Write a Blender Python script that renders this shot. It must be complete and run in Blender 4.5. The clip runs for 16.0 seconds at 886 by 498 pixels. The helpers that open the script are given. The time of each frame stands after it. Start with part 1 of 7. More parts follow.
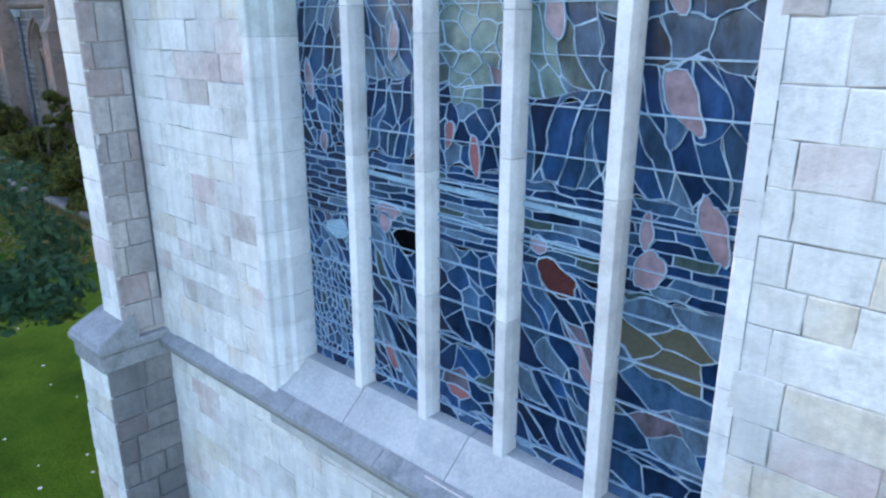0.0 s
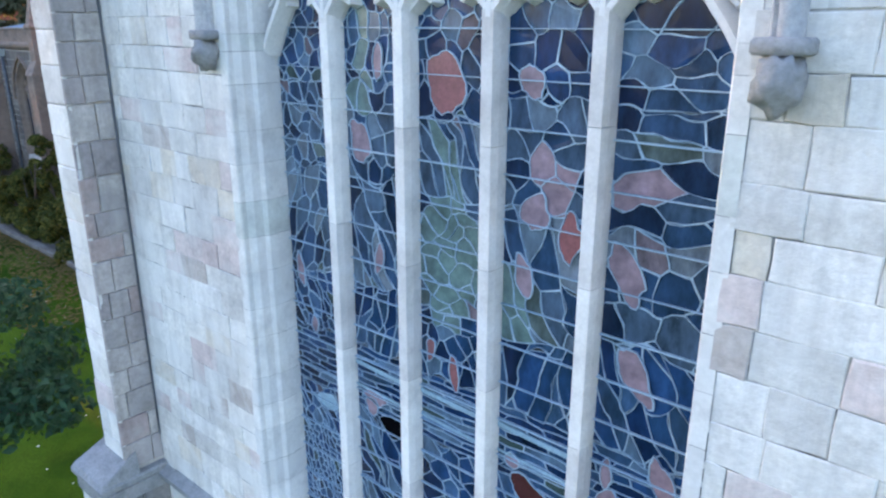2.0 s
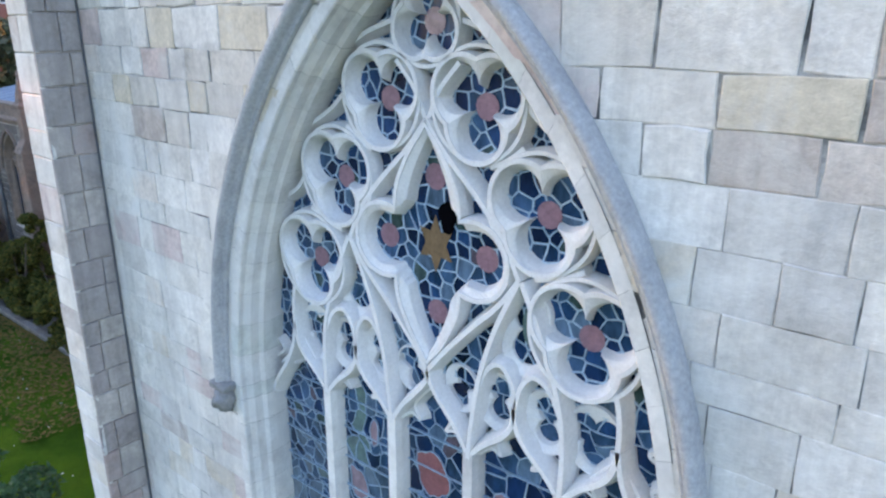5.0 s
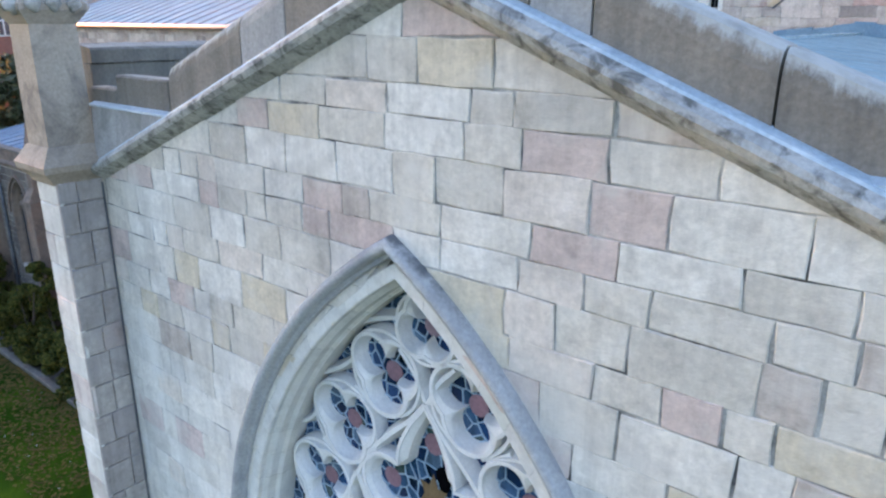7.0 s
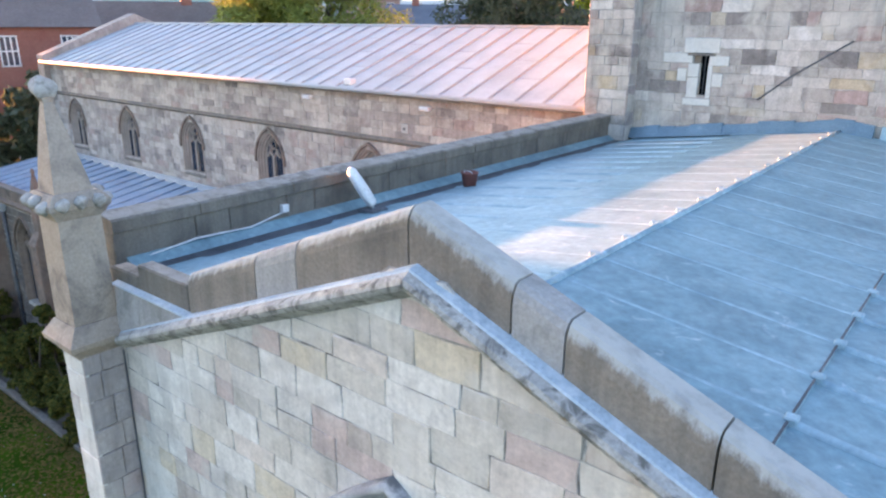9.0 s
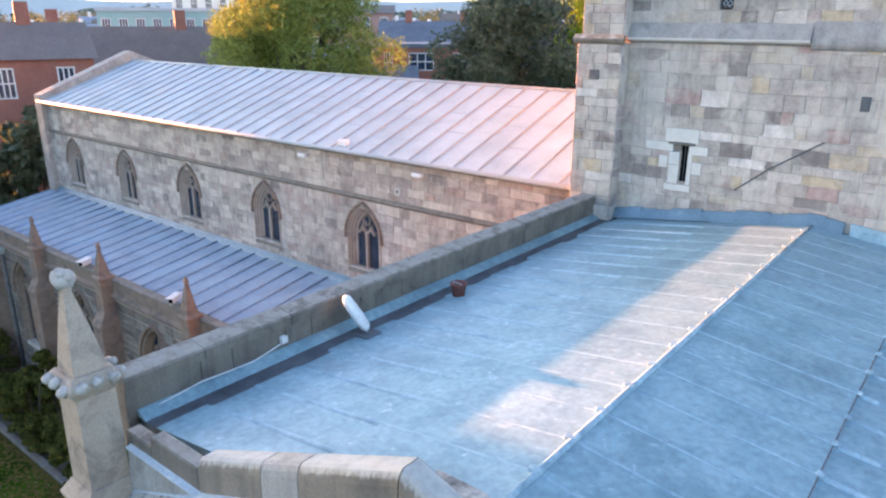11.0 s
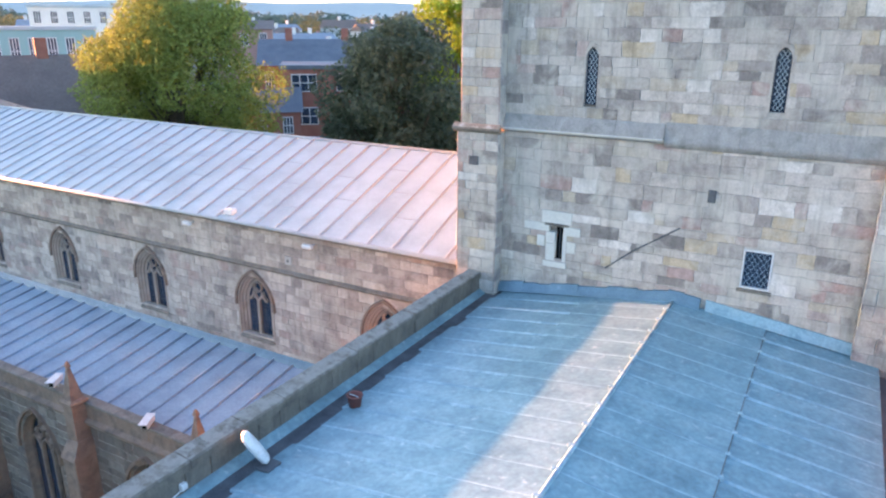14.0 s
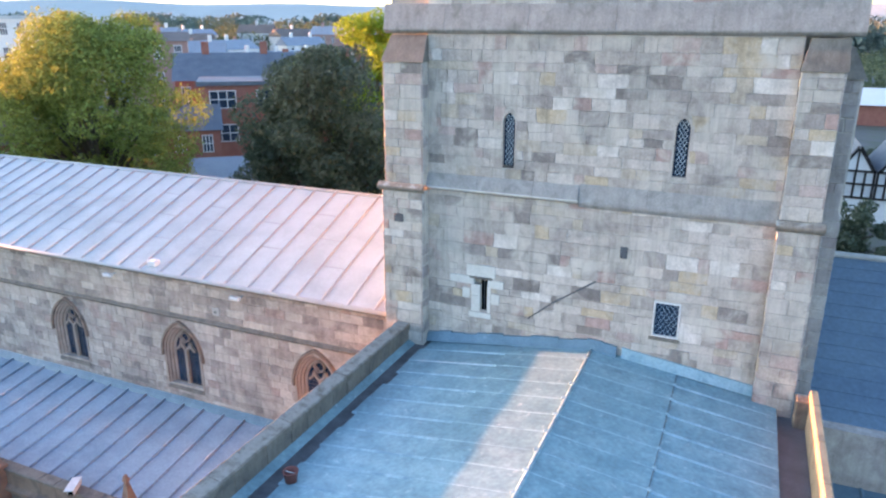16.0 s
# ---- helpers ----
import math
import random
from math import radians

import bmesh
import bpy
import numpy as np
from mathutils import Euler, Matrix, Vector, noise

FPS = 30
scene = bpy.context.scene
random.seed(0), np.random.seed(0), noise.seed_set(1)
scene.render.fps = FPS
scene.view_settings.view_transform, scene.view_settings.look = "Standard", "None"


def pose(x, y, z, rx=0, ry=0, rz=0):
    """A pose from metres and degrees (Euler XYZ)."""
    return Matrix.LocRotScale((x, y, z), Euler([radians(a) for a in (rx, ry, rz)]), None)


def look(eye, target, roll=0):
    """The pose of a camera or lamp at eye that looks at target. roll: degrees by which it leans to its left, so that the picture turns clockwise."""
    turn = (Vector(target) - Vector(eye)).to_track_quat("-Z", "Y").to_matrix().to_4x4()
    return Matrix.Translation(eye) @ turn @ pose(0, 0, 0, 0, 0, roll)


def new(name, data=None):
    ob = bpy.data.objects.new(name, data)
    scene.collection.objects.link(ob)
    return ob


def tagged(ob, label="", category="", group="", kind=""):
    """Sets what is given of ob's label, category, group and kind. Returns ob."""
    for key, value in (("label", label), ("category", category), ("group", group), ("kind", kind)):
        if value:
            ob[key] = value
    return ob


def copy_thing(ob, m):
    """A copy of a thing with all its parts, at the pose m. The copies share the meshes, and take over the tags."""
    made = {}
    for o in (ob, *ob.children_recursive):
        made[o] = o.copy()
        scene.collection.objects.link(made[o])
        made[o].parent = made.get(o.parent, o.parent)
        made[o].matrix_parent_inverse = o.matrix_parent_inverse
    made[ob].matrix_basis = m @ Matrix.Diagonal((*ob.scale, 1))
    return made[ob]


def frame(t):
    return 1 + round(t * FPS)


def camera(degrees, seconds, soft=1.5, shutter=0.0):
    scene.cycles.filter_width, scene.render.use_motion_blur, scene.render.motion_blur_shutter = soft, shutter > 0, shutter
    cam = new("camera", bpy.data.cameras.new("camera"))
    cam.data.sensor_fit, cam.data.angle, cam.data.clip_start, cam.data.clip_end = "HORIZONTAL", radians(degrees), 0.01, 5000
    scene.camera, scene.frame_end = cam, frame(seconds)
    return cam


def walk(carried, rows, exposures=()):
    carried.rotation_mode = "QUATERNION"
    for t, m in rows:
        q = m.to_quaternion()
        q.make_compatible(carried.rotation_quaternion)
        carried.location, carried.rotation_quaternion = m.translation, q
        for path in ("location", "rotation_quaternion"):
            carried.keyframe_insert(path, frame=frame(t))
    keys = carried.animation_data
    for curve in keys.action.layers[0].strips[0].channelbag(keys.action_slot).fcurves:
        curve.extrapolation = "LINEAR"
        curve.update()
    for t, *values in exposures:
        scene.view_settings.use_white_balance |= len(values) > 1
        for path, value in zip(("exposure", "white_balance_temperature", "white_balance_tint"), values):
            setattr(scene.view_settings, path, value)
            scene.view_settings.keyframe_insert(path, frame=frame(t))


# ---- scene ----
cam = camera(64.5, 16.0, 2.3)
METRES, EYE, TILT, LEAN, TURN = 16.0, 7.0, -17.9, 0.0, 42.2
ROWS = [
    (0.0, 0.0, 0.0, 0.0, 0.0, 0.0, -0.0),
    (0.5, 0.0002, -0.0105, 0.0299, -0.06, 0.03, -0.0),
    (1.0, 0.0009, -0.0185, 0.0546, -0.62, 0.02, 0.2),
    (1.5, 0.002, -0.0262, 0.0806, -1.02, 0.01, 0.34),
    (2.0, 0.0022, -0.0351, 0.1099, -1.19, -0.01, 0.42),
    (2.5, 0.0017, -0.0447, 0.1414, -1.47, -0.05, 0.51),
    (3.0, 0.0011, -0.0547, 0.1735, -1.93, -0.06, 0.64),
    (3.5, 0.0017, -0.0646, 0.205, -2.38, -0.09, 0.8),
    (4.0, 0.0013, -0.0751, 0.2389, -2.64, -0.16, 0.92),
    (4.5, 0.0008, -0.0871, 0.2762, -2.65, -0.12, 0.89),
    (5.0, 0.0004, -0.0992, 0.314, -2.64, -0.09, 0.86),
    (7.5, 0.0012, -0.1564, 0.487, -2.75, -0.14, 0.62),
    (8.0, 0.0018, -0.1661, 0.5173, -2.77, -0.13, 0.66),
    (8.5, 0.0019, -0.1756, 0.5478, -2.78, -0.12, 0.67),
    (9.0, 0.0028, -0.186, 0.5792, -2.81, -0.12, 0.68),
    (9.5, 0.0039, -0.1975, 0.6115, -2.84, -0.1, 0.68),
    (12.0, 0.0088, -0.2461, 0.7645, -4.86, -0.09, 1.4),
    (12.5, 0.0095, -0.2515, 0.7841, -6.53, -0.12, 1.91),
    (13.0, 0.0106, -0.2581, 0.805, -8.3, -0.19, 2.46),
    (13.5, 0.0112, -0.2644, 0.8275, -10.21, -0.25, 3.07),
    (14.0, 0.0107, -0.2709, 0.8533, -12.03, -0.38, 3.67),
    (14.5, 0.0097, -0.2795, 0.8809, -13.41, -0.47, 4.1),
    (15.0, 0.0096, -0.2879, 0.9059, -14.72, -0.55, 4.52),
    (15.5, 0.0098, -0.2974, 0.9287, -16.17, -0.64, 4.98),
    (16.0, 0.0105, -0.307, 0.9511, -17.95, -0.8, 5.55),
]
walk(cam, [(t, pose(3.41, -3.62, EYE, TILT, LEAN, TURN) @ pose(METRES * x, METRES * y, METRES * z, 90 + pitch, roll, yaw)) for t, x, y, z, yaw, pitch, roll in ROWS],
     exposures=[(0.0, 3.13, 6450, 26), (4.0, 2.96, 7100, 28), (7.5, 2.70, 7050, 26), (9.5, 2.80, 7450, 26), (12.5, 2.72, 7000, 21), (16.0, 2.71, 6750, 19)])

# ---- sky and sun ----
SUN_EL, SUN_AZ = 1.85, -89.8      # degrees; azimuth clockwise from +y
world = bpy.data.worlds.new("sky")
scene.world = world
world.use_nodes = True
wn, wl = world.node_tree.nodes, world.node_tree.links
wn.clear()
sky = wn.new("ShaderNodeTexSky")
sky.sky_type = "NISHITA"
sky.sun_disc = False
sky.sun_elevation = radians(9.0)
sky.sun_rotation = radians(SUN_AZ)
sky.air_density, sky.dust_density, sky.ozone_density = 1.0, 1.1, 2.6
bg = wn.new("ShaderNodeBackground")
bg.inputs["Strength"].default_value = 0.15
wo = wn.new("ShaderNodeOutputWorld")
wl.new(sky.outputs["Color"], bg.inputs["Color"])
wl.new(bg.outputs["Background"], wo.inputs["Surface"])
sun_data = bpy.data.lights.new("sun", "SUN")
sun_data.energy, sun_data.angle, sun_data.color = 5.9, radians(0.6), (1.0, 0.39, 0.175)
sun = new("sun", sun_data)
ce = math.cos(radians(SUN_EL))
sun_dir = Vector((math.sin(radians(SUN_AZ)) * ce, math.cos(radians(SUN_AZ)) * ce, math.sin(radians(SUN_EL))))
sun.matrix_world = look(sun_dir * 100, (0, 0, 0))


# ---- materials ----
def node(mt, kind, **inputs):
    n = mt.node_tree.nodes.new(kind)
    for k, v in inputs.items():
        n.inputs[k.replace("_", " ")].default_value = v
    return n


def join(mt, a, out, b, inp):
    mt.node_tree.links.new(a.outputs[out], b.inputs[inp])


def ramp(mt, stops, constant=False):
    n = mt.node_tree.nodes.new("ShaderNodeValToRGB")
    el = n.color_ramp.elements
    n.color_ramp.interpolation = "CONSTANT" if constant else "LINEAR"
    while len(el) < len(stops):
        el.new(0.5)
    for e, (p, c) in zip(el, stops):
        e.position, e.color = p, (*c, 1)
    return n


def mixed(mt, a, ao, b, bo, kind="MULTIPLY", fac=1.0, mask=None):
    n = mt.node_tree.nodes.new("ShaderNodeMix")
    n.data_type, n.blend_type = "RGBA", kind
    n.inputs[0].default_value = fac
    if mask:
        join(mt, mask[0], mask[1], n, 0)
    mt.node_tree.links.new(a.outputs[ao], n.inputs[6])
    mt.node_tree.links.new(b.outputs[bo], n.inputs[7])
    return n


def surface(name, stops, source="noise", scale=3.0, grain=(0.75, 1.1), grain_scale=30.0, stain=None, stain_scale=0.8, stain_at=(0.5, 0.68),
            rough=0.85, metal=0.0, bump=0.3, bump_scale=25.0, stretch=(1, 1, 1), constant=False, streak=0.0, spec=0.5, top=None, blotch=0.0, edge=None):
    """Base colour by noise, by piece or by island; grain and stains over it; bump. All at world size."""
    mt = bpy.data.materials.new(name)
    mt.use_nodes = True
    bs = mt.node_tree.nodes["Principled BSDF"]
    co = node(mt, "ShaderNodeTexCoord")
    mp = node(mt, "ShaderNodeMapping", Scale=stretch)
    join(mt, co, "Object", mp, "Vector")
    base = ramp(mt, stops, constant)
    if source == "noise":
        n0 = node(mt, "ShaderNodeTexNoise", Scale=scale, Detail=6.0, Roughness=0.6)
        join(mt, mp, "Vector", n0, "Vector")
        join(mt, n0, "Fac", base, "Fac")
    elif source == "piece":
        n0 = node(mt, "ShaderNodeObjectInfo")
        join(mt, n0, "Random", base, "Fac")
    else:
        n0 = node(mt, "ShaderNodeNewGeometry")
        join(mt, n0, "Random Per Island", base, "Fac")
    n1 = node(mt, "ShaderNodeTexNoise", Scale=grain_scale, Detail=5.0, Roughness=0.65)
    join(mt, mp, "Vector", n1, "Vector")
    g = ramp(mt, [(0.3, (grain[0],) * 3), (0.7, (grain[1],) * 3)])
    join(mt, n1, "Fac", g, "Fac")
    col = mixed(mt, base, "Color", g, "Color")
    if source != "noise":
        nd = node(mt, "ShaderNodeTexNoise", Scale=4.5, Detail=4.0, Roughness=0.6)
        join(mt, mp, "Vector", nd, "Vector")
        dr = ramp(mt, [(0.3, (0.80, 0.79, 0.78)), (0.5, (1.0, 0.99, 0.97)), (0.7, (1.10, 1.10, 1.10))])
        join(mt, nd, "Fac", dr, "Fac")
        col = mixed(mt, col, 2, dr, "Color")
    if stain:
        n2 = node(mt, "ShaderNodeTexNoise", Scale=stain_scale, Detail=7.0, Roughness=0.62, Distortion=0.6)
        join(mt, mp, "Vector", n2, "Vector")
        m2 = ramp(mt, [(stain_at[0], (0, 0, 0)), (stain_at[1], (1, 1, 1))])
        join(mt, n2, "Fac", m2, "Fac")
        rgb = node(mt, "ShaderNodeRGB")
        rgb.outputs[0].default_value = (*stain, 1)
        col = mixed(mt, col, 2, rgb, "Color", "MIX", 1.0, (m2, "Color"))
    if blotch:
        n5 = node(mt, "ShaderNodeTexNoise", Scale=0.55, Detail=5.0, Roughness=0.65, Distortion=0.4)
        join(mt, mp, "Vector", n5, "Vector")
        m5 = ramp(mt, [(0.32, (1.06, 1.06, 1.06)), (0.5, (1, 1, 1)), (0.68, (1 - blotch, 1 - blotch * 0.96, 1 - blotch * 0.9))])
        join(mt, n5, "Fac", m5, "Fac")
        col = mixed(mt, col, 2, m5, "Color")
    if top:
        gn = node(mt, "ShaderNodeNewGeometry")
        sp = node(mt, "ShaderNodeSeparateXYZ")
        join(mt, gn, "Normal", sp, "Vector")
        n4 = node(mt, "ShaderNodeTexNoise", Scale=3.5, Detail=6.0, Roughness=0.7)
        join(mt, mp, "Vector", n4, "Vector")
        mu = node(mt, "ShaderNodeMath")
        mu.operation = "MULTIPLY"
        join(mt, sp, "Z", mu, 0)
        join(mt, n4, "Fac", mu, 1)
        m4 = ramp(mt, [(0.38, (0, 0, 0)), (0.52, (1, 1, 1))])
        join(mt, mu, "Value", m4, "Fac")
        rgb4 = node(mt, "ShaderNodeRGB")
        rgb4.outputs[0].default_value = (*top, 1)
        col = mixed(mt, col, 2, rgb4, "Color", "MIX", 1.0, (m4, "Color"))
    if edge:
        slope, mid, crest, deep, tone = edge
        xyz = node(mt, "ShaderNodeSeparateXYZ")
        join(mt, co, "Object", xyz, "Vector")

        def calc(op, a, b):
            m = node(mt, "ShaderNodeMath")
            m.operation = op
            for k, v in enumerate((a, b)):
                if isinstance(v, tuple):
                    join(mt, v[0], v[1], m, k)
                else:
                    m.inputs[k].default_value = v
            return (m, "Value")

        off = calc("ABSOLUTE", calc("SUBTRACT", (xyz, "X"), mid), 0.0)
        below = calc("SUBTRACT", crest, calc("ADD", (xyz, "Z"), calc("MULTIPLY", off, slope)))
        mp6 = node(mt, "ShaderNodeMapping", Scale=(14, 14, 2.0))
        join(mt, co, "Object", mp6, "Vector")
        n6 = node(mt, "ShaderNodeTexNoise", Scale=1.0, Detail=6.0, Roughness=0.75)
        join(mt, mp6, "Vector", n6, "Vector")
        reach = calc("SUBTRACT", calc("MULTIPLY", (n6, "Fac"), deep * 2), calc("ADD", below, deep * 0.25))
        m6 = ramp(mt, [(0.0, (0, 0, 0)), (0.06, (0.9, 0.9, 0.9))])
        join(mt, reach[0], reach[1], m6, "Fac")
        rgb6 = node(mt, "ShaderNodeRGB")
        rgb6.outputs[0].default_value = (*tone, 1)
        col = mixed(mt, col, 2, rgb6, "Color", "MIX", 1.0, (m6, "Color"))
    if streak:
        mp2 = node(mt, "ShaderNodeMapping", Scale=(5, 5, 0.35))
        join(mt, co, "Object", mp2, "Vector")
        n3 = node(mt, "ShaderNodeTexNoise", Scale=1.0, Detail=5.0, Roughness=0.7)
        join(mt, mp2, "Vector", n3, "Vector")
        m3 = ramp(mt, [(0.45, (1, 1, 1)), (0.75, (1 - streak,) * 3)])
        join(mt, n3, "Fac", m3, "Fac")
        col = mixed(mt, col, 2, m3, "Color")
    mt.node_tree.links.new(col.outputs[2], bs.inputs["Base Color"])
    bs.inputs["Roughness"].default_value = rough
    bs.inputs["Metallic"].default_value = metal
    bs.inputs["Specular IOR Level"].default_value = spec
    if bump:
        nb = node(mt, "ShaderNodeTexNoise", Scale=bump_scale, Detail=6.0, Roughness=0.7)
        join(mt, mp, "Vector", nb, "Vector")
        b = node(mt, "ShaderNodeBump", Strength=bump, Distance=0.02)
        join(mt, nb, "Fac", b, "Height")
        join(mt, b, "Normal", bs, "Normal")
    return mt


PALE = [(0.0, (0.66, 0.63, 0.575)), (0.22, (0.72, 0.69, 0.635)), (0.44, (0.63, 0.61, 0.565)), (0.60, (0.74, 0.715, 0.67)), (0.72, (0.57, 0.545, 0.505)),
        (0.79, (0.62, 0.52, 0.485)), (0.85, (0.64, 0.57, 0.47)), (0.90, (0.58, 0.47, 0.44)), (0.94, (0.69, 0.62, 0.55)), (0.975, (0.47, 0.41, 0.37))]
TOWER = [(0.0, (0.46, 0.40, 0.355)), (0.14, (0.53, 0.465, 0.415)), (0.28, (0.42, 0.365, 0.325)), (0.40, (0.57, 0.505, 0.45)), (0.52, (0.48, 0.42, 0.37)), (0.62, (0.36, 0.31, 0.28)),
         (0.69, (0.26, 0.225, 0.205)), (0.75, (0.48, 0.375, 0.335)), (0.79, (0.51, 0.405, 0.285)), (0.84, (0.49, 0.415, 0.33)), (0.89, (0.67, 0.61, 0.555)), (0.96, (0.43, 0.30, 0.265))]
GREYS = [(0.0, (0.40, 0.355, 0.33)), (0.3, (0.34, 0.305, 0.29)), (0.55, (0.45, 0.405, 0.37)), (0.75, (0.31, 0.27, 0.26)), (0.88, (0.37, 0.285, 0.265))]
NAVE = [(0.0, (0.414, 0.353, 0.308)), (0.25, (0.504, 0.442, 0.386)), (0.5, (0.370, 0.314, 0.280)), (0.70, (0.571, 0.510, 0.448)), (0.84, (0.403, 0.308, 0.269)), (0.92, (0.280, 0.246, 0.224))]
pale_stain = dict(stain=(0.665, 0.645, 0.60), stain_scale=1.5, stain_at=(0.44, 0.66))
tower_stain = dict(stain=(0.55, 0.495, 0.425), stain_scale=1.1, stain_at=(0.47, 0.64))
nave_stain = dict(stain=(0.48, 0.425, 0.37), stain_scale=1.5, stain_at=(0.48, 0.68))
pale_kw = dict(grain=(0.84, 1.08), grain_scale=22, bump=0.8, bump_scale=8, streak=0.22, blotch=0.24, **pale_stain)
stone_kw = dict(grain=(0.80, 1.12), grain_scale=20, bump=0.6, bump_scale=14, streak=0.32, blotch=0.34, **tower_stain)
nave_kw = dict(grain=(0.78, 1.12), grain_scale=20, bump=0.6, bump_scale=14, streak=0.28, blotch=0.34, **nave_stain)
UPPER = [(0.0, (0.62, 0.57, 0.50)), (0.2, (0.68, 0.635, 0.57)), (0.4, (0.56, 0.515, 0.45)), (0.55, (0.70, 0.665, 0.61)), (0.68, (0.57, 0.455, 0.41)), (0.78, (0.61, 0.53, 0.41)), (0.86, (0.49, 0.42, 0.37)), (0.93, (0.66, 0.58, 0.51))]
upper_kw = {**pale_kw, "stain": (0.61, 0.57, 0.51), "stain_at": (0.50, 0.70), "blotch": 0.3}
M_UPPER_P = surface("tan_ashlar_piece", UPPER, "piece", constant=True, **upper_kw)
M_UPPER_I = surface("tan_ashlar", UPPER, "island", constant=True, **upper_kw)
M_PALE_P = surface("pale_ashlar_piece", PALE, "piece", constant=True, **pale_kw)
M_PALE_I = surface("pale_ashlar", PALE, "island", constant=True, **pale_kw)
M_TOWER_P = surface("weathered_ashlar_piece", TOWER, "piece", constant=True, **stone_kw)
M_TOWER_I = surface("weathered_ashlar", TOWER, "island", constant=True, **stone_kw)
# darker ashlar for buttress faces turned from the light: shade as stone colour
M_SHADED_P = surface("shaded_grey_ashlar_piece", GREYS, "piece", constant=True, **{**stone_kw, "stain": (0.37, 0.33, 0.31)})
M_SHADED_I = surface("shaded_grey_ashlar", GREYS, "island", constant=True, **{**stone_kw, "stain": (0.37, 0.33, 0.31)})
M_NAVE_I = surface("brown_ashlar", NAVE, "island", constant=True, **nave_kw)
M_NAVE_P = surface("brown_ashlar_piece", NAVE, "piece", constant=True, **nave_kw)
M_MORTAR = surface("lime_mortar", [(0.35, (0.55, 0.50, 0.44)), (0.65, (0.36, 0.325, 0.285))], scale=2.2, bump=0.6, bump_scale=40, blotch=0.3, **tower_stain)
M_NAVE_MORTAR = surface("nave_mortar", [(0.35, (0.50, 0.445, 0.39)), (0.65, (0.34, 0.295, 0.26))], scale=2.2, bump=0.6, bump_scale=40, blotch=0.3, **nave_stain)
M_GABLE_MORTAR = surface("pale_mortar", [(0.36, (0.58, 0.555, 0.51)), (0.50, (0.34, 0.325, 0.30)), (0.62, (0.08, 0.078, 0.075))], scale=2.4, bump=0.5, bump_scale=40)
M_JAMB_P = surface("jamb_limestone_piece", [(0.0, (0.66, 0.645, 0.61)), (0.3, (0.60, 0.59, 0.565)), (0.55, (0.69, 0.675, 0.64)), (0.8, (0.61, 0.605, 0.58)), (0.95, (0.54, 0.56, 0.52))], "piece", constant=True, grain=(0.9, 1.06), grain_scale=26, stain=(0.60, 0.59, 0.56), stain_scale=2.0, stain_at=(0.45, 0.7), bump=0.25)
M_DRESSED = surface("dressed_limestone", [(0.3, (0.50, 0.485, 0.45)), (0.7, (0.38, 0.37, 0.35))], scale=2.4, grain=(0.80, 1.08), grain_scale=30, stain=(0.31, 0.32, 0.31), stain_scale=1.6, stain_at=(0.52, 0.68), bump=0.25)
M_TRACERY = surface("tracery_limestone", [(0.3, (0.71, 0.70, 0.675)), (0.7, (0.62, 0.61, 0.59))], scale=3.0, grain=(0.88, 1.05), grain_scale=40, bump=0.2)
M_MOULD = surface("lichened_moulding", [(0.3, (0.52, 0.50, 0.46)), (0.7, (0.36, 0.345, 0.32))], scale=4.0, stain=(0.14, 0.135, 0.12), stain_scale=8.0, stain_at=(0.50, 0.64), bump=0.7, streak=0.3)
M_DARKMOULD = surface("dark_hood_stone", [(0.3, (0.22, 0.22, 0.22)), (0.7, (0.33, 0.325, 0.315))], scale=4.0, stain=(0.14, 0.14, 0.14), stain_scale=3.5, stain_at=(0.55, 0.75), bump=0.5)
M_HOOD = surface("hood_limestone", [(0.3, (0.36, 0.365, 0.37)), (0.7, (0.45, 0.45, 0.445))], scale=3.0, stain=(0.22, 0.225, 0.235), stain_scale=1.4, stain_at=(0.52, 0.74), bump=0.5, top=(0.13, 0.135, 0.14))
M_COPING = surface("grey_coping_stone", [(0.3, (0.25, 0.22, 0.185)), (0.7, (0.18, 0.16, 0.135))], scale=1.5, stain=(0.11, 0.105, 0.095), stain_scale=1.2, stain_at=(0.52, 0.72), bump=0.5, streak=0.4)
M_COPING_L = surface("lichened_coping", [(0.3, (0.30, 0.255, 0.205)), (0.7, (0.22, 0.19, 0.155))], scale=1.5, stain=(0.15, 0.135, 0.115), stain_scale=1.4, stain_at=(0.56, 0.74), bump=0.5, streak=0.4, top=(0.50, 0.50, 0.46))
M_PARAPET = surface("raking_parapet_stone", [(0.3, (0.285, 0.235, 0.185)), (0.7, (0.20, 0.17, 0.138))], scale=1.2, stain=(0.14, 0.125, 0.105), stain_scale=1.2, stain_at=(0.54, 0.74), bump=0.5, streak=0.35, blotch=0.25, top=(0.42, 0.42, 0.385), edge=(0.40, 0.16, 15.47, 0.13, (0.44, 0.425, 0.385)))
# upward faces take a lighter tone, broken up by noise
M_COPING_W = surface("weathered_light_top_stone", [(0.3, (0.215, 0.185, 0.15)), (0.7, (0.15, 0.13, 0.105))], scale=1.6, stain=(0.095, 0.085, 0.072), stain_scale=1.6, stain_at=(0.50, 0.68), bump=0.6, streak=0.35, top=(0.27, 0.255, 0.225))
M_SETOFF = surface("weathered_set_off", [(0.3, (0.41, 0.385, 0.36)), (0.7, (0.31, 0.295, 0.275))], scale=2.0, stain=(0.21, 0.21, 0.19), stain_scale=2.5, stain_at=(0.52, 0.7), bump=0.5, streak=0.3)
